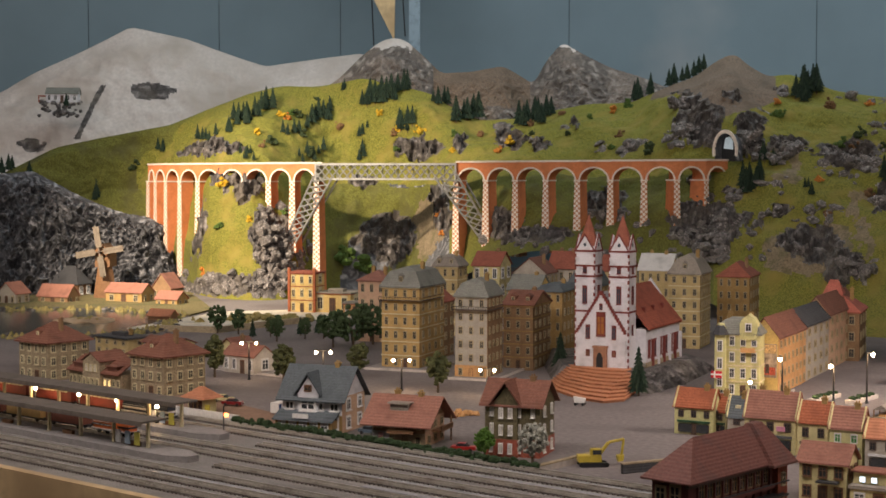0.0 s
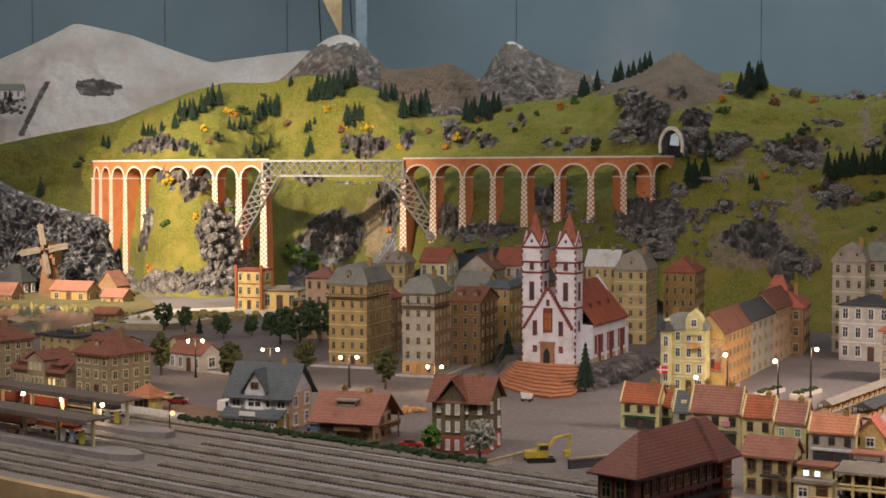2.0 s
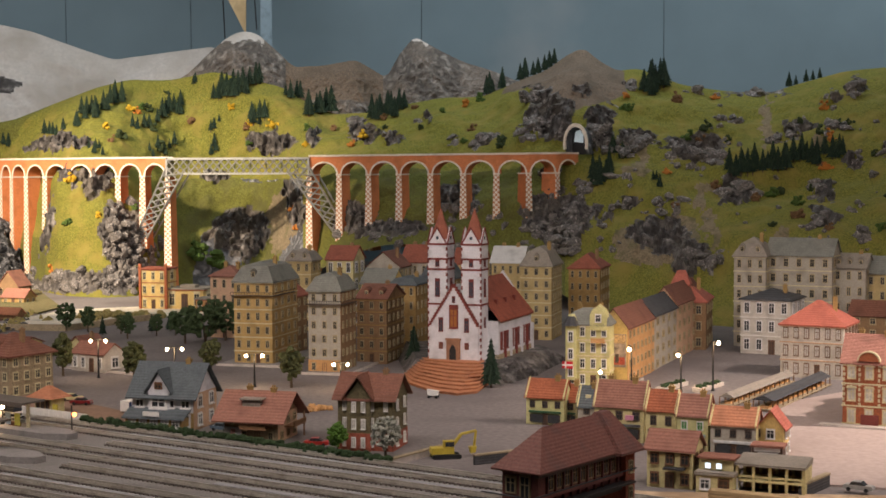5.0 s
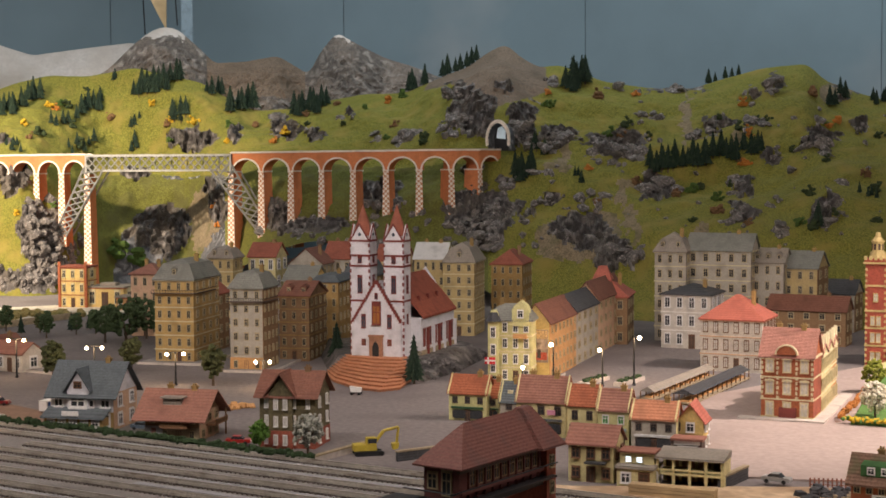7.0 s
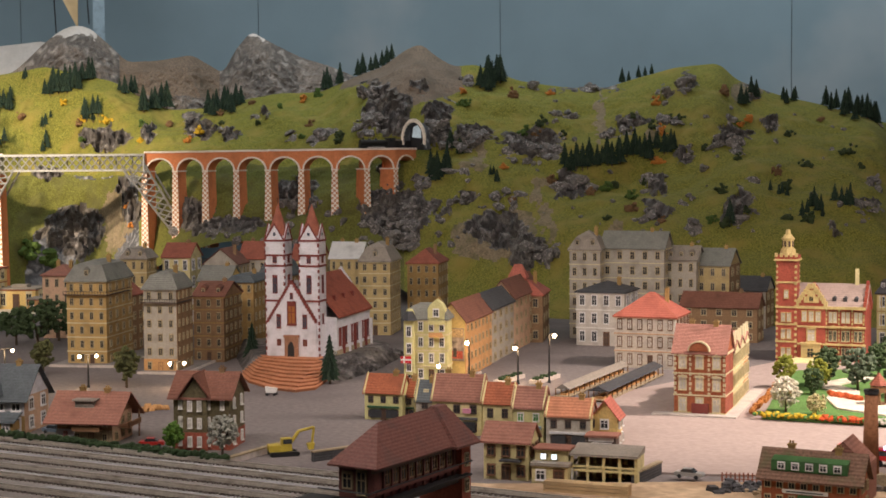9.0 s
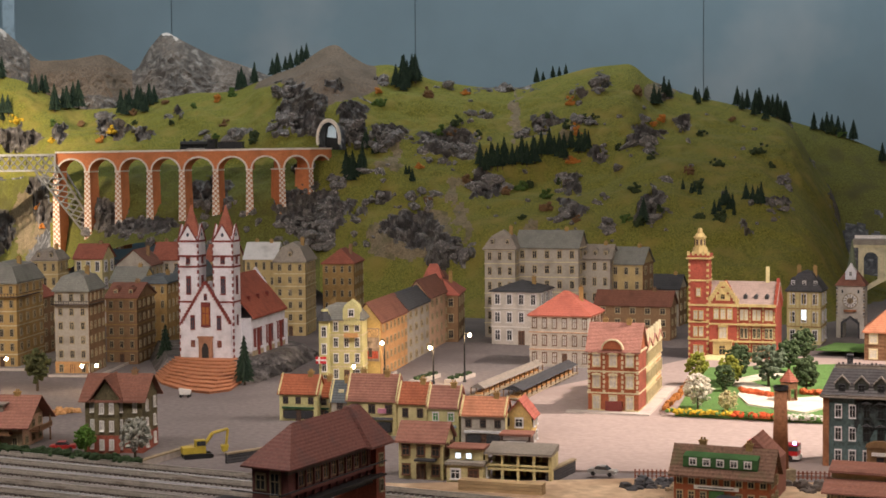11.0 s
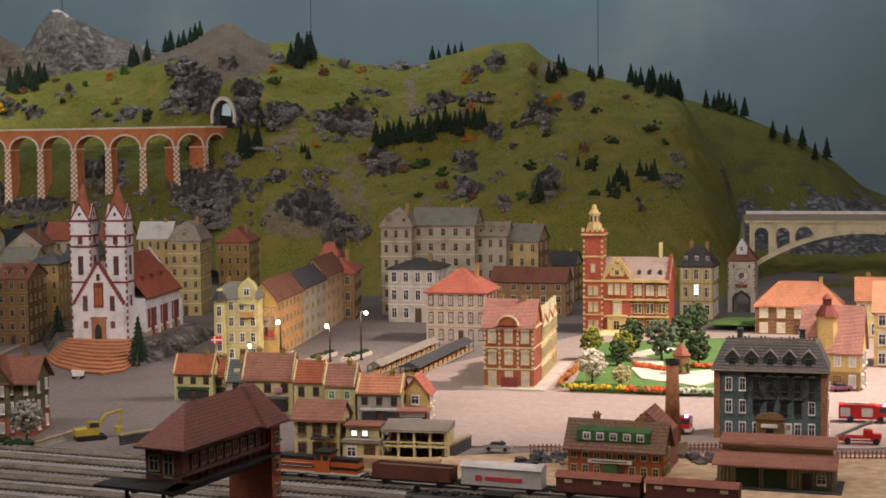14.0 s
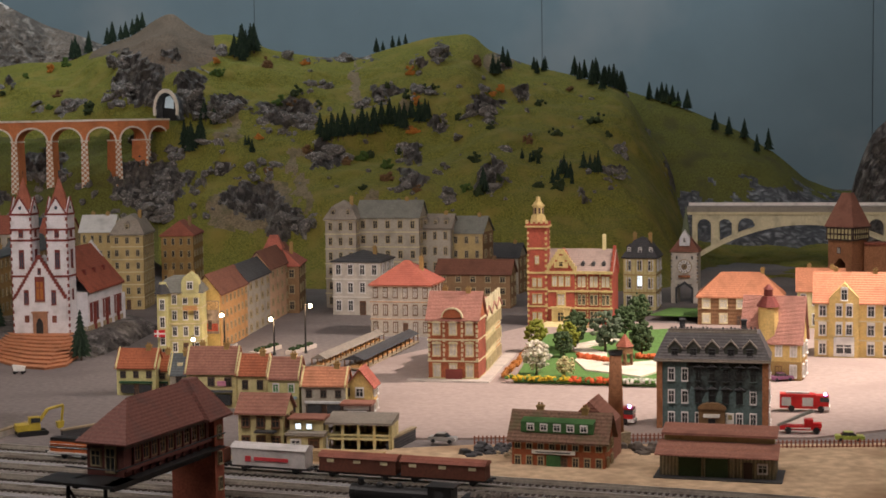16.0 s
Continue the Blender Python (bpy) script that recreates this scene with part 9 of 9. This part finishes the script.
# standing vehicles in the yard
on_track(diesel_loco("shunting_locomotive", 0.13, M_ORLOCO, "orange diesel shunter standing beside the platform"), -0.86, 0.268)
for s, m_, lab in ((-1.02, M_BROWNWG, "brown goods wagon standing in the station"), (-1.17, M_OCHRE, "ochre goods wagon standing in the station"), (-1.32, M_BROWNWG, "brown goods wagon standing in the station")):
    on_track(wagon("goods_wagon", 0.14, m_, lab), s, 0.268)
on_track(diesel_loco("diesel_locomotive", 0.17, mat("dark_blue_paint", (0.03, 0.035, 0.05), 0.4), "dark blue diesel locomotive with a white stripe", M_TRIMW), -0.98, 0.075)
for s in (-1.15, -1.33, -1.51):
    on_track(wagon("passenger_coach", 0.17, mat("coach_red", (0.25, 0.05, 0.035), 0.6) if "coach_red" not in bpy.data.materials else bpy.data.materials["coach_red"], "dark red passenger coach at the platform", M_R_TAUPE, 0.04, windows=8), s, 0.075)
on_track(steam_loco("black steam locomotive standing on the front track"), 1.03, 0.268)
tn = tender()
tn["label"] = "black tender standing behind its locomotive"
on_track(tn, 1.165, 0.268)


# ---- road vehicles ----
def tyre_mesh(r):
    return Shape().rod((0, -0.002, 0), (0, 0.002, 0), r, 12).mesh("wheel", M_BLACK)


TYRE, BIGTYRE = tyre_mesh(0.0038), tyre_mesh(0.0062)


def car(x, y, rot, paint, label, estate=False):
    t = thing("car", pose(x, y, 0.005, 0, 0, rot), label, "car", "parked cars")
    L, W = 0.026, 0.0095
    prof = [(-L, 0.004), (L, 0.004), (L, 0.009), (L * 0.9, 0.011), (-L * 0.9, 0.0115), (-L, 0.010)]
    part("body", Shape().prism([(a, -W, b) for a, b in prof], [(a, W, b) for a, b in prof]), paint, t)
    cab = [(-L * (0.9 if estate else 0.62), 0.011), (L * 0.5, 0.011), (L * 0.22, 0.017), (-L * (0.8 if estate else 0.4), 0.017)]
    part("cabin", Shape().prism([(a, -W * 0.86, b) for a, b in cab], [(a, W * 0.86, b) for a, b in cab]), M_GLASS, t)
    roof = [(L * 0.2, 0.0168), (-L * (0.8 if estate else 0.4), 0.0168), (-L * (0.8 if estate else 0.4), 0.0176), (L * 0.2, 0.0176)]
    part("roof", Shape().prism([(a, -W * 0.84, b) for a, b in roof], [(a, W * 0.84, b) for a, b in roof]), paint, t)
    for dx in (-L * 0.6, L * 0.6):
        for dy in (-W, W):
            part("wheel", TYRE, None, t, "", pose(dx, dy * 0.95, 0.0038))
    for dy in (-W * 0.7, W * 0.7):
        part("headlight", Shape().box(L - 0.0004, L + 0.0008, dy - 0.0015, dy + 0.0015, 0.007, 0.009), M_TRIMW, t)


P_RED = mat("red_car_paint", (0.42, 0.03, 0.025), 0.3, vary=0.08)
P_FIRE = mat("fire_red_paint", (0.50, 0.02, 0.02), 0.35, vary=0.08)
P_SILVER = mat("silver_paint", (0.42, 0.42, 0.40), 0.3, metal=0.4, vary=0.08)
car(0.042, 3.127, -10, P_RED, "red saloon car parked by the hedge")
car(-0.547, 3.80, -15, M_PALE, "cream estate car on the forecourt", True)
car(-0.515, 3.735, -15, mat("maroon_paint", (0.20, 0.02, 0.02), 0.3), "maroon saloon car on the forecourt")
car(0.985, 2.587, -38, P_SILVER, "silver hatchback parked by the wall")
car(1.907, 2.907, -10, mat("violet_paint", (0.30, 0.12, 0.22), 0.3), "violet car on the square")
car(1.66, 2.30, -30, mat("lime_paint", (0.35, 0.42, 0.08), 0.3), "lime-green car behind the fence")
car(-0.16, 3.33, -35, mat("grey_blue_paint", (0.12, 0.16, 0.2), 0.3), "grey-blue car behind the hedge")
vb = thing("minibus", pose(-0.383, 3.62, 0.005, 0, 0, 60), "white and blue minibus beside the villa", "bus")
part("body", Shape().box(-0.03, 0.03, -0.011, 0.011, 0.004, 0.028), M_TRIMW, vb)
for i in range(4):
    part("window", Shape().box(-0.026 + i * 0.013, -0.016 + i * 0.013, -0.0116, 0.0116, 0.014, 0.025), mat("blue_glass", (0.03, 0.06, 0.16), 0.2) if i == 0 else bpy.data.materials["blue_glass"], vb)
for dx in (-0.018, 0.018):
    for dy in (-0.011, 0.011):
        part("wheel", TYRE, None, vb, "", pose(dx, dy, 0.0038))


def fire_engine(x, y, rot, kind, label):
    t = thing("fire_engine", pose(x, y, 0.005, 0, 0, rot), label, "fire engine", "fire engines")
    if kind == "tank":
        part("body", Shape().box(-0.048, 0.022, -0.0135, 0.0135, 0.006, 0.034), P_FIRE, t)
        part("cab", Shape().box(0.022, 0.047, -0.0135, 0.0135, 0.006, 0.032), P_FIRE, t)
        part("windscreen", Shape().box(0.030, 0.0478, -0.0139, 0.0139, 0.020, 0.029), M_GLASS, t)
        for x0, x1 in ((-0.044, -0.026), (-0.004, 0.017)):
            part("shutter", Shape().box(x0, x1, -0.0142, 0.0142, 0.011, 0.028), M_R_SILVER, t, "silver roller shutter")
        part("bumper", Shape().box(0.030, 0.050, -0.014, 0.014, 0.005, 0.011), M_TRIMW, t)
        part("roof_ladder", Shape().box(-0.035, 0.01, -0.006, 0.006, 0.034, 0.037), M_R_SILVER, t)
        part("blue_light", Shape().ball((0.040, -0.006, 0.034), 0.003, 0.003, 0.003), mat("blue_flash", (0.25, 0.3, 1.0), 0.4, emit=25), t, "glowing blue warning light")
        ws = (-0.025, 0.032)
    else:
        part("chassis", Shape().box(-0.040, 0.034, -0.010, 0.010, 0.006, 0.014), P_FIRE, t)
        part("cab", Shape().box(0.004, 0.020, -0.010, 0.010, 0.010, 0.026), P_FIRE, t)
        part("bonnet", Shape().box(0.020, 0.036, -0.007, 0.007, 0.010, 0.019), P_FIRE, t)
        part("ladder", Shape().prism([(-0.046, -0.006, 0.014), (-0.040, -0.006, 0.012), (0.022, -0.006, 0.040), (0.018, -0.006, 0.044)], [(-0.046, 0.006, 0.014), (-0.040, 0.006, 0.012), (0.022, 0.006, 0.040), (0.018, 0.006, 0.044)]), M_R_GREY, t, "grey extended ladder")
        part("running_board", Shape().box(-0.03, 0.016, -0.0115, 0.0115, 0.009, 0.011), M_TRIMW, t)
        ws = (-0.025, 0.026)
    for dx in ws:
        for dy in (-0.0125, 0.0125):
            part("wheel", BIGTYRE, None, t, "", pose(dx, dy * (1 if kind == "tank" else 0.8), 0.0062))


fire_engine(1.753, 2.585, -33, "tank", "modern red fire engine with silver shutters and blue light")
fire_engine(1.625, 2.40, -30, "ladder", "old red fire engine with a raised grey ladder")
fire_engine(1.345, 2.63, -40, "tank", "red and white fire engine behind the chimney")


def excavator():
    t = thing("excavator", pose(0.295, 2.995, 0.0, 0, 0, 5), "yellow tracked excavator with a raised arm", "excavator")
    ye = mat("machine_yellow", (0.50, 0.38, 0.05), 0.5)
    for y in (-0.012, 0.012):
        part("crawler", Shape().box(-0.025, 0.025, y - 0.005, y + 0.005, 0, 0.009).rod((-0.025, y - 0.005, 0.0045), (-0.025, y + 0.005, 0.0045), 0.0045, 10).rod((0.025, y - 0.005, 0.0045), (0.025, y + 0.005, 0.0045), 0.0045, 10), M_BLACK, t)
    part("house", Shape().box(-0.03, 0.015, -0.014, 0.014, 0.010, 0.022), ye, t)
    part("cab", Shape().box(-0.006, 0.014, -0.014, 0.0, 0.022, 0.036), ye, t)
    part("cab_window", Shape().box(-0.003, 0.0146, -0.0146, -0.002, 0.025, 0.034), M_GLASS, t)
    part("boom", Shape().rod((0.012, 0.004, 0.02), (0.032, 0.004, 0.046), 0.0035).rod((0.032, 0.004, 0.046), (0.062, 0.004, 0.052), 0.003), ye, t)
    part("stick", Shape().rod((0.062, 0.004, 0.052), (0.058, 0.004, 0.02), 0.0026), ye, t)
    part("bucket", Shape().prism([(0.048, -0.004, 0.02), (0.062, -0.004, 0.022), (0.060, -0.004, 0.010), (0.050, -0.004, 0.008)], [(0.048, 0.012, 0.02), (0.062, 0.012, 0.022), (0.060, 0.012, 0.010), (0.050, 0.012, 0.008)]), ye, t)


excavator()
# walls, planks and spoil near the sidings
for (x0, y0), (x1, y1), h, lab in (((0.345, 2.915), (0.455, 2.965), 0.018, "low dark retaining wall by the excavator"), ((0.455, 2.965), (0.56, 2.94), 0.03, "grey concrete wall by the excavator"), ((0.875, 2.56), (0.955, 2.65), 0.022, "dark low wall beside the ruin"), ((0.185, 2.925), (0.30, 3.06), 0.012, "pale garden wall beside the villa")):
    v = Vector((x1 - x0, y1 - y0))
    lw = thing("low_wall", pose(x0, y0, 0, 0, 0, math.degrees(math.atan2(v.y, v.x))), lab, "wall")
    part("wall_body", Shape().box(0, v.length, 0, 0.008, 0, h), M_KERB if "pale" in lab else (M_R_DARK if "dark" in lab else M_STONE), lw)
    part("wall_cap", Shape().box(-0.001, v.length + 0.001, -0.0015, 0.0095, h, h + 0.003), M_STONE, lw)
pk = thing("timber_stack", pose(0.70, 2.535, 0.006, 0, 0, -33), "stack of long brown planks beside the sidings", "timber")
for i in range(3):
    for j in range(2):
        part("plank", Shape().box(0, 0.15, j * 0.013, j * 0.013 + 0.011, i * 0.0065, i * 0.0065 + 0.0055), M_PLY, pk)
rng = random.Random(4)
for x, y, k, m_, lab in ((1.02, 2.47, 0.03, M_R_DARK, "dark heap of scrap by the factory"), (1.06, 2.44, 0.022, M_STONE, "heap of grey spoil by the factory"), (0.55, 2.85, 0.03, M_SAND, "sandy spoil heap by the sidings"), (1.29, 2.37, 0.03, M_SLEEPER, "dark mound beside the chimney"), (0.05, 3.62, 0.022, M_ORANGEW, "market stall crates with orange fruit")):
    hp = thing("heap", pose(x, y, 0), lab, "heap")
    mnd = part("mound", clumps([(rng.gauss(0, k * 0.8), rng.gauss(0, k * 0.5), abs(rng.gauss(0, k * 0.2))) for _ in range(26)], k * 0.35, rng, 0.35), m_, hp)
    mnd["kind"] = "stuff"
# red picket fence along the square
fn = thing("picket_fence", Matrix(), "red-brown wooden picket fence along the square", "fence")
run = [Vector((1.033, 2.551, 0.004)), Vector((1.346, 2.436, 0.004)), Vector((1.51, 2.298, 0.004)), Vector((1.86, 2.16, 0.004))]
M_FENCE = mat("fence_red_brown", (0.28, 0.10, 0.06), 0.8)
PICKET = Shape().box(-0.0012, 0.0012, -0.0008, 0.0008, 0, 0.016).mesh("picket", M_FENCE)
for a, b in zip(run, run[1:]):
    n = int((b - a).length / 0.0075)
    ang = math.degrees(math.atan2(b.y - a.y, b.x - a.x))
    for i in range(n):
        q = a.lerp(b, i / n)
        part("picket", PICKET, None, fn, "", pose(q.x, q.y, q.z, 0, 0, ang))
    for z in (0.004, 0.012):
        part("rail", Shape().rod(a + Vector((0, 0, z)), b + Vector((0, 0, z)), 0.0008, 4), M_FENCE, fn)


# ---- market hall, flower troughs ----
def market_roof(x0, y0, x1, y1, width, h, roof, label):
    v = Vector((x1 - x0, y1 - y0))
    t = thing("market_hall", pose(x0, y0, 0, 0, 0, math.degrees(math.atan2(v.y, v.x))), label, "market hall", "market halls")
    L = v.length
    prof = [(-width / 2, h), (0, h + 0.012), (width / 2, h), (width / 2, h + 0.003), (0, h + 0.015), (-width / 2, h + 0.003)]
    part("roof", Shape().prism([(0, y, z) for y, z in prof[:3]], [(L, y, z) for y, z in prof[:3]]), roof, t)
    n = 12
    for i in range(n + 1):
        for y in (-width * 0.42, width * 0.42):
            part("post", Shape().box(L * i / n - 0.0012, L * i / n + 0.0012, y - 0.0012, y + 0.0012, 0, h), M_WOOD, t)
    for i in range(n):
        part("market_table", Shape().box(L * (i + 0.2) / n, L * (i + 0.8) / n, -width * 0.2, width * 0.2, 0, 0.012), M_ORANGEW, t)
    part("floor", Shape().box(-0.004, L + 0.004, -width / 2, width / 2, 0.004, 0.006), M_STONE, t)


market_roof(1.085, 3.47, 1.36, 3.86, 0.055, 0.026, M_R_DARK, "open market hall with a long dark roof on posts")
market_roof(1.02, 3.55, 1.29, 3.92, 0.04, 0.022, M_R_TAUPE, "open market hall with a long tan roof")
for x, y in ((0.93, 3.80), (1.02, 3.78)):
    tr = thing("planting_trough", pose(x, y, 0, 0, 0, 50), "long stone planting trough with dark plants", "planter")
    part("trough", Shape().box(0, 0.14, 0, 0.025, 0, 0.010), M_KERB, tr)
    part("plants", clumps([(rng.uniform(0.01, 0.13), rng.uniform(0.006, 0.019), 0.012) for _ in range(24)], 0.006, rng), M_DARKGREEN, tr)
cg = thing("wedding_carriage", pose(0.338, 3.769, 0, 0, 0, -20), "small white open carriage before the church steps", "carriage")
part("carriage_body", Shape().prism([(-0.012, -0.006, 0.007), (0.012, -0.006, 0.007), (0.015, -0.006, 0.018), (-0.015, -0.006, 0.022)], [(-0.012, 0.006, 0.007), (0.012, 0.006, 0.007), (0.015, 0.006, 0.018), (-0.015, 0.006, 0.022)]), M_TRIMW, cg)
for dx in (-0.009, 0.010):
    for dy in (-0.007, 0.007):
        part("wheel", TYRE, None, cg, "", pose(dx, dy, 0.004))

# ---- park ----
PARK = [(1.355, 3.13), (1.62, 2.945), (2.02, 3.35), (2.10, 3.75), (1.74, 3.80), (1.62, 3.62)]
sheet("ground_park", PARK, 0.009, M_LAWN, "bright green park lawn")
sheet("pavement_park_path", [(1.56, 3.19), (1.63, 3.05), (1.80, 3.16), (1.78, 3.24), (1.70, 3.24), (1.66, 3.28), (1.72, 3.40), (1.72, 3.52), (1.86, 3.60), (1.84, 3.64), (1.66, 3.54), (1.66, 3.42), (1.60, 3.33)], 0.013, M_PATHW, "pale winding gravel park path")
sheet("ground_green", [(2.15, 3.98), (2.30, 3.86), (2.42, 3.98), (2.28, 4.1)], 0.02, M_LAWN, "green lawn before the clock tower")
p0, p1 = Vector((1.335, 3.135)), Vector((1.615, 2.935))
for k0, k1, c, lab in ((0.0, 0.42, (0.62, 0.42, 0.03), "yellow flower bed edging the park"), (0.42, 0.72, (0.60, 0.10, 0.03), "orange-red flower bed edging the park"), (0.72, 1.0, (0.62, 0.58, 0.50), "white flower bed edging the park")):
    fb = thing("flower_bed", Matrix(), lab, "flower bed", "park flower beds")
    s0, s1 = Shape(), Shape()
    for i in range(90):
        q = p0.lerp(p1, rng.uniform(k0, k1)) + Vector((0.58, 0.81)) * rng.uniform(0, 0.028)
        (s0 if i % 3 else s1).ball((q.x, q.y, 0.014 + rng.uniform(0, 0.004)), 0.005, 0.005, 0.0045, 5, 4, 0, 0.3, rng)
    part("blossom", s0, mat("flowers_" + lab.split()[0].replace("-", "_"), c, 0.9, scale=150, vary=0.4), fb)
    part("leaf", s1, M_LAWN, fb)
for a, b, c, lab in (((1.345, 3.16), (1.56, 3.52), (0.42, 0.16, 0.04), "russet clipped hedge along the pavement"), ((1.75, 3.30), (1.86, 3.22), (0.55, 0.12, 0.04), "orange flower border in the park"), ((1.62, 3.36), (1.66, 3.27), (0.55, 0.10, 0.03), "orange flower border by the path")):
    fb = thing("flower_border", Matrix(), lab, "flower bed", "park flower beds")
    s0 = Shape()
    for i in range(60):
        q = Vector(a).lerp(Vector(b), i / 59) + Vector((rng.uniform(-0.005, 0.005), rng.uniform(-0.005, 0.005)))
        s0.ball((q.x, q.y, 0.014 + rng.uniform(0, 0.006)), 0.006, 0.006, 0.006, 5, 4, 0, 0.3, rng)
    part("foliage", s0, mat("border_" + lab.split()[0], c, 0.9, scale=150, vary=0.4) if "border_" + lab.split()[0] not in bpy.data.materials else bpy.data.materials["border_" + lab.split()[0]], fb)
pvn = thing("pavilion", pose(1.675, 3.215, 0.012, 0, 0, 10), "small brown wooden pavilion with a pointed red roof", "pavilion")
for i in range(6):
    a = math.pi * i / 3
    part("post", Shape().box(-0.0018, 0.0018, -0.0018, 0.0018, 0, 0.045), M_WOOD, pvn, "", pose(0.018 * math.cos(a), 0.018 * math.sin(a), 0))
part("floor", Shape().cone(0, 0, 0, 0.004, 0.022, 0.022, 6), M_WOOD, pvn)
part("gallery", Shape().cone(0, 0, 0.028, 0.042, 0.021, 0.021, 6), M_WOOD, pvn)
part("roof", Shape().cone(0, 0, 0.045, 0.072, 0.024, 0.002, 6), M_R_RED, pvn)

# ---- moving trains ----
goods = [(diesel_loco("goods_locomotive", 0.183, M_ORLOCO, "orange and black diesel locomotive drawing a goods train"), -0.267), (wagon("goods_wagon", 0.150, M_BROWNWG, "open brown goods wagon in the moving train", None, 0.034, True), -0.085),
         (wagon("van_wagon", 0.145, M_WHITEWG, "white covered van with red lettering in the moving train", M_WHITEWG, 0.040, False, mat("red_lettering", (0.6, 0.06, 0.07), 0.6)), 0.068),
         (wagon("van_wagon", 0.145, M_BROWNWG, "brown covered van in the moving train", M_BROWNRF, 0.034, windows=3), 0.226), (wagon("van_wagon", 0.152, M_BROWNWG, "brown covered van at the end of the train", M_BROWNRF, 0.034, windows=3), 0.372)]
express = [(steam_loco("black steam locomotive crossing the viaduct"), 0.105), (tender(), 0.235)]
TRAIN_S = [(13.0, 1.093), (13.5, 1.011), (14.0, 0.920), (14.5, 0.840), (15.0, 0.760), (15.5, 0.688), (16.0, 0.612)]


def goods_s(t):
    if t <= 13.0:
        return 1.093 + 0.165 * (13.0 - t)
    for (ta, a), (tb, b) in zip(TRAIN_S, TRAIN_S[1:]):
        if t <= tb:
            return a + (b - a) * (t - ta) / (tb - ta)
    return TRAIN_S[-1][1]


LINE = [Vector(p) for p in reversed(VIA_WEST)]
LINE = list(reversed(LINE)) + [Vector(p) for p in VIA_EAST]
LINE.append(LINE[-1] + Vector((0.77, 0.64)) * 2.4)


def line_at(s):
    """A place on the viaduct's centre line, s metres past the iron bridge towards the tunnel."""
    k = len(VIA_WEST)
    if s >= 0:
        pts = LINE[k:]
    else:
        pts, s = list(reversed(LINE[:k + 1])), -s
    for a, b in zip(pts, pts[1:]):
        d = (b - a).length
        if s <= d:
            p = a.lerp(b, s / d)
            v = (b - a).normalized()
            break
        s -= d
    else:
        p, v = pts[-1], (pts[-1] - pts[-2]).normalized()
    if v.x < 0:
        v = -v
    n = Vector((-v.y, v.x))
    p = p + n * DECK_W / 2
    return p, math.degrees(math.atan2(v.y, v.x))


def express_s(t):
    return 0.449 - 0.206 * (t - 11.5) if t > 11.5 else 0.449 - 0.2188 * (t - 11.5)


def motions():
    times = [i * 0.5 for i in range(33)]
    for ob, shift in goods:
        rows = []
        for t in times:
            q = yard(min(goods_s(t) + 0.026 + shift, 3.4 + shift), 0.062, 0.0128)
            rows.append((t, pose(q.x, q.y, q.z, 0, 0, TR)))
        walk(ob, rows)
    for ob, shift in express:
        rows = []
        for t in times:
            p, a = line_at(express_s(t) + shift)
            _, b = line_at(express_s(t) + shift - 0.05)
            _, c = line_at(express_s(t) + shift + 0.05)
            rows.append((t, pose(p.x, p.y, deck_z(min(p.x, 1.2)) - 0.003, 0, 0, (a + b + c) / 3)))
        walk(ob, rows)


motions()
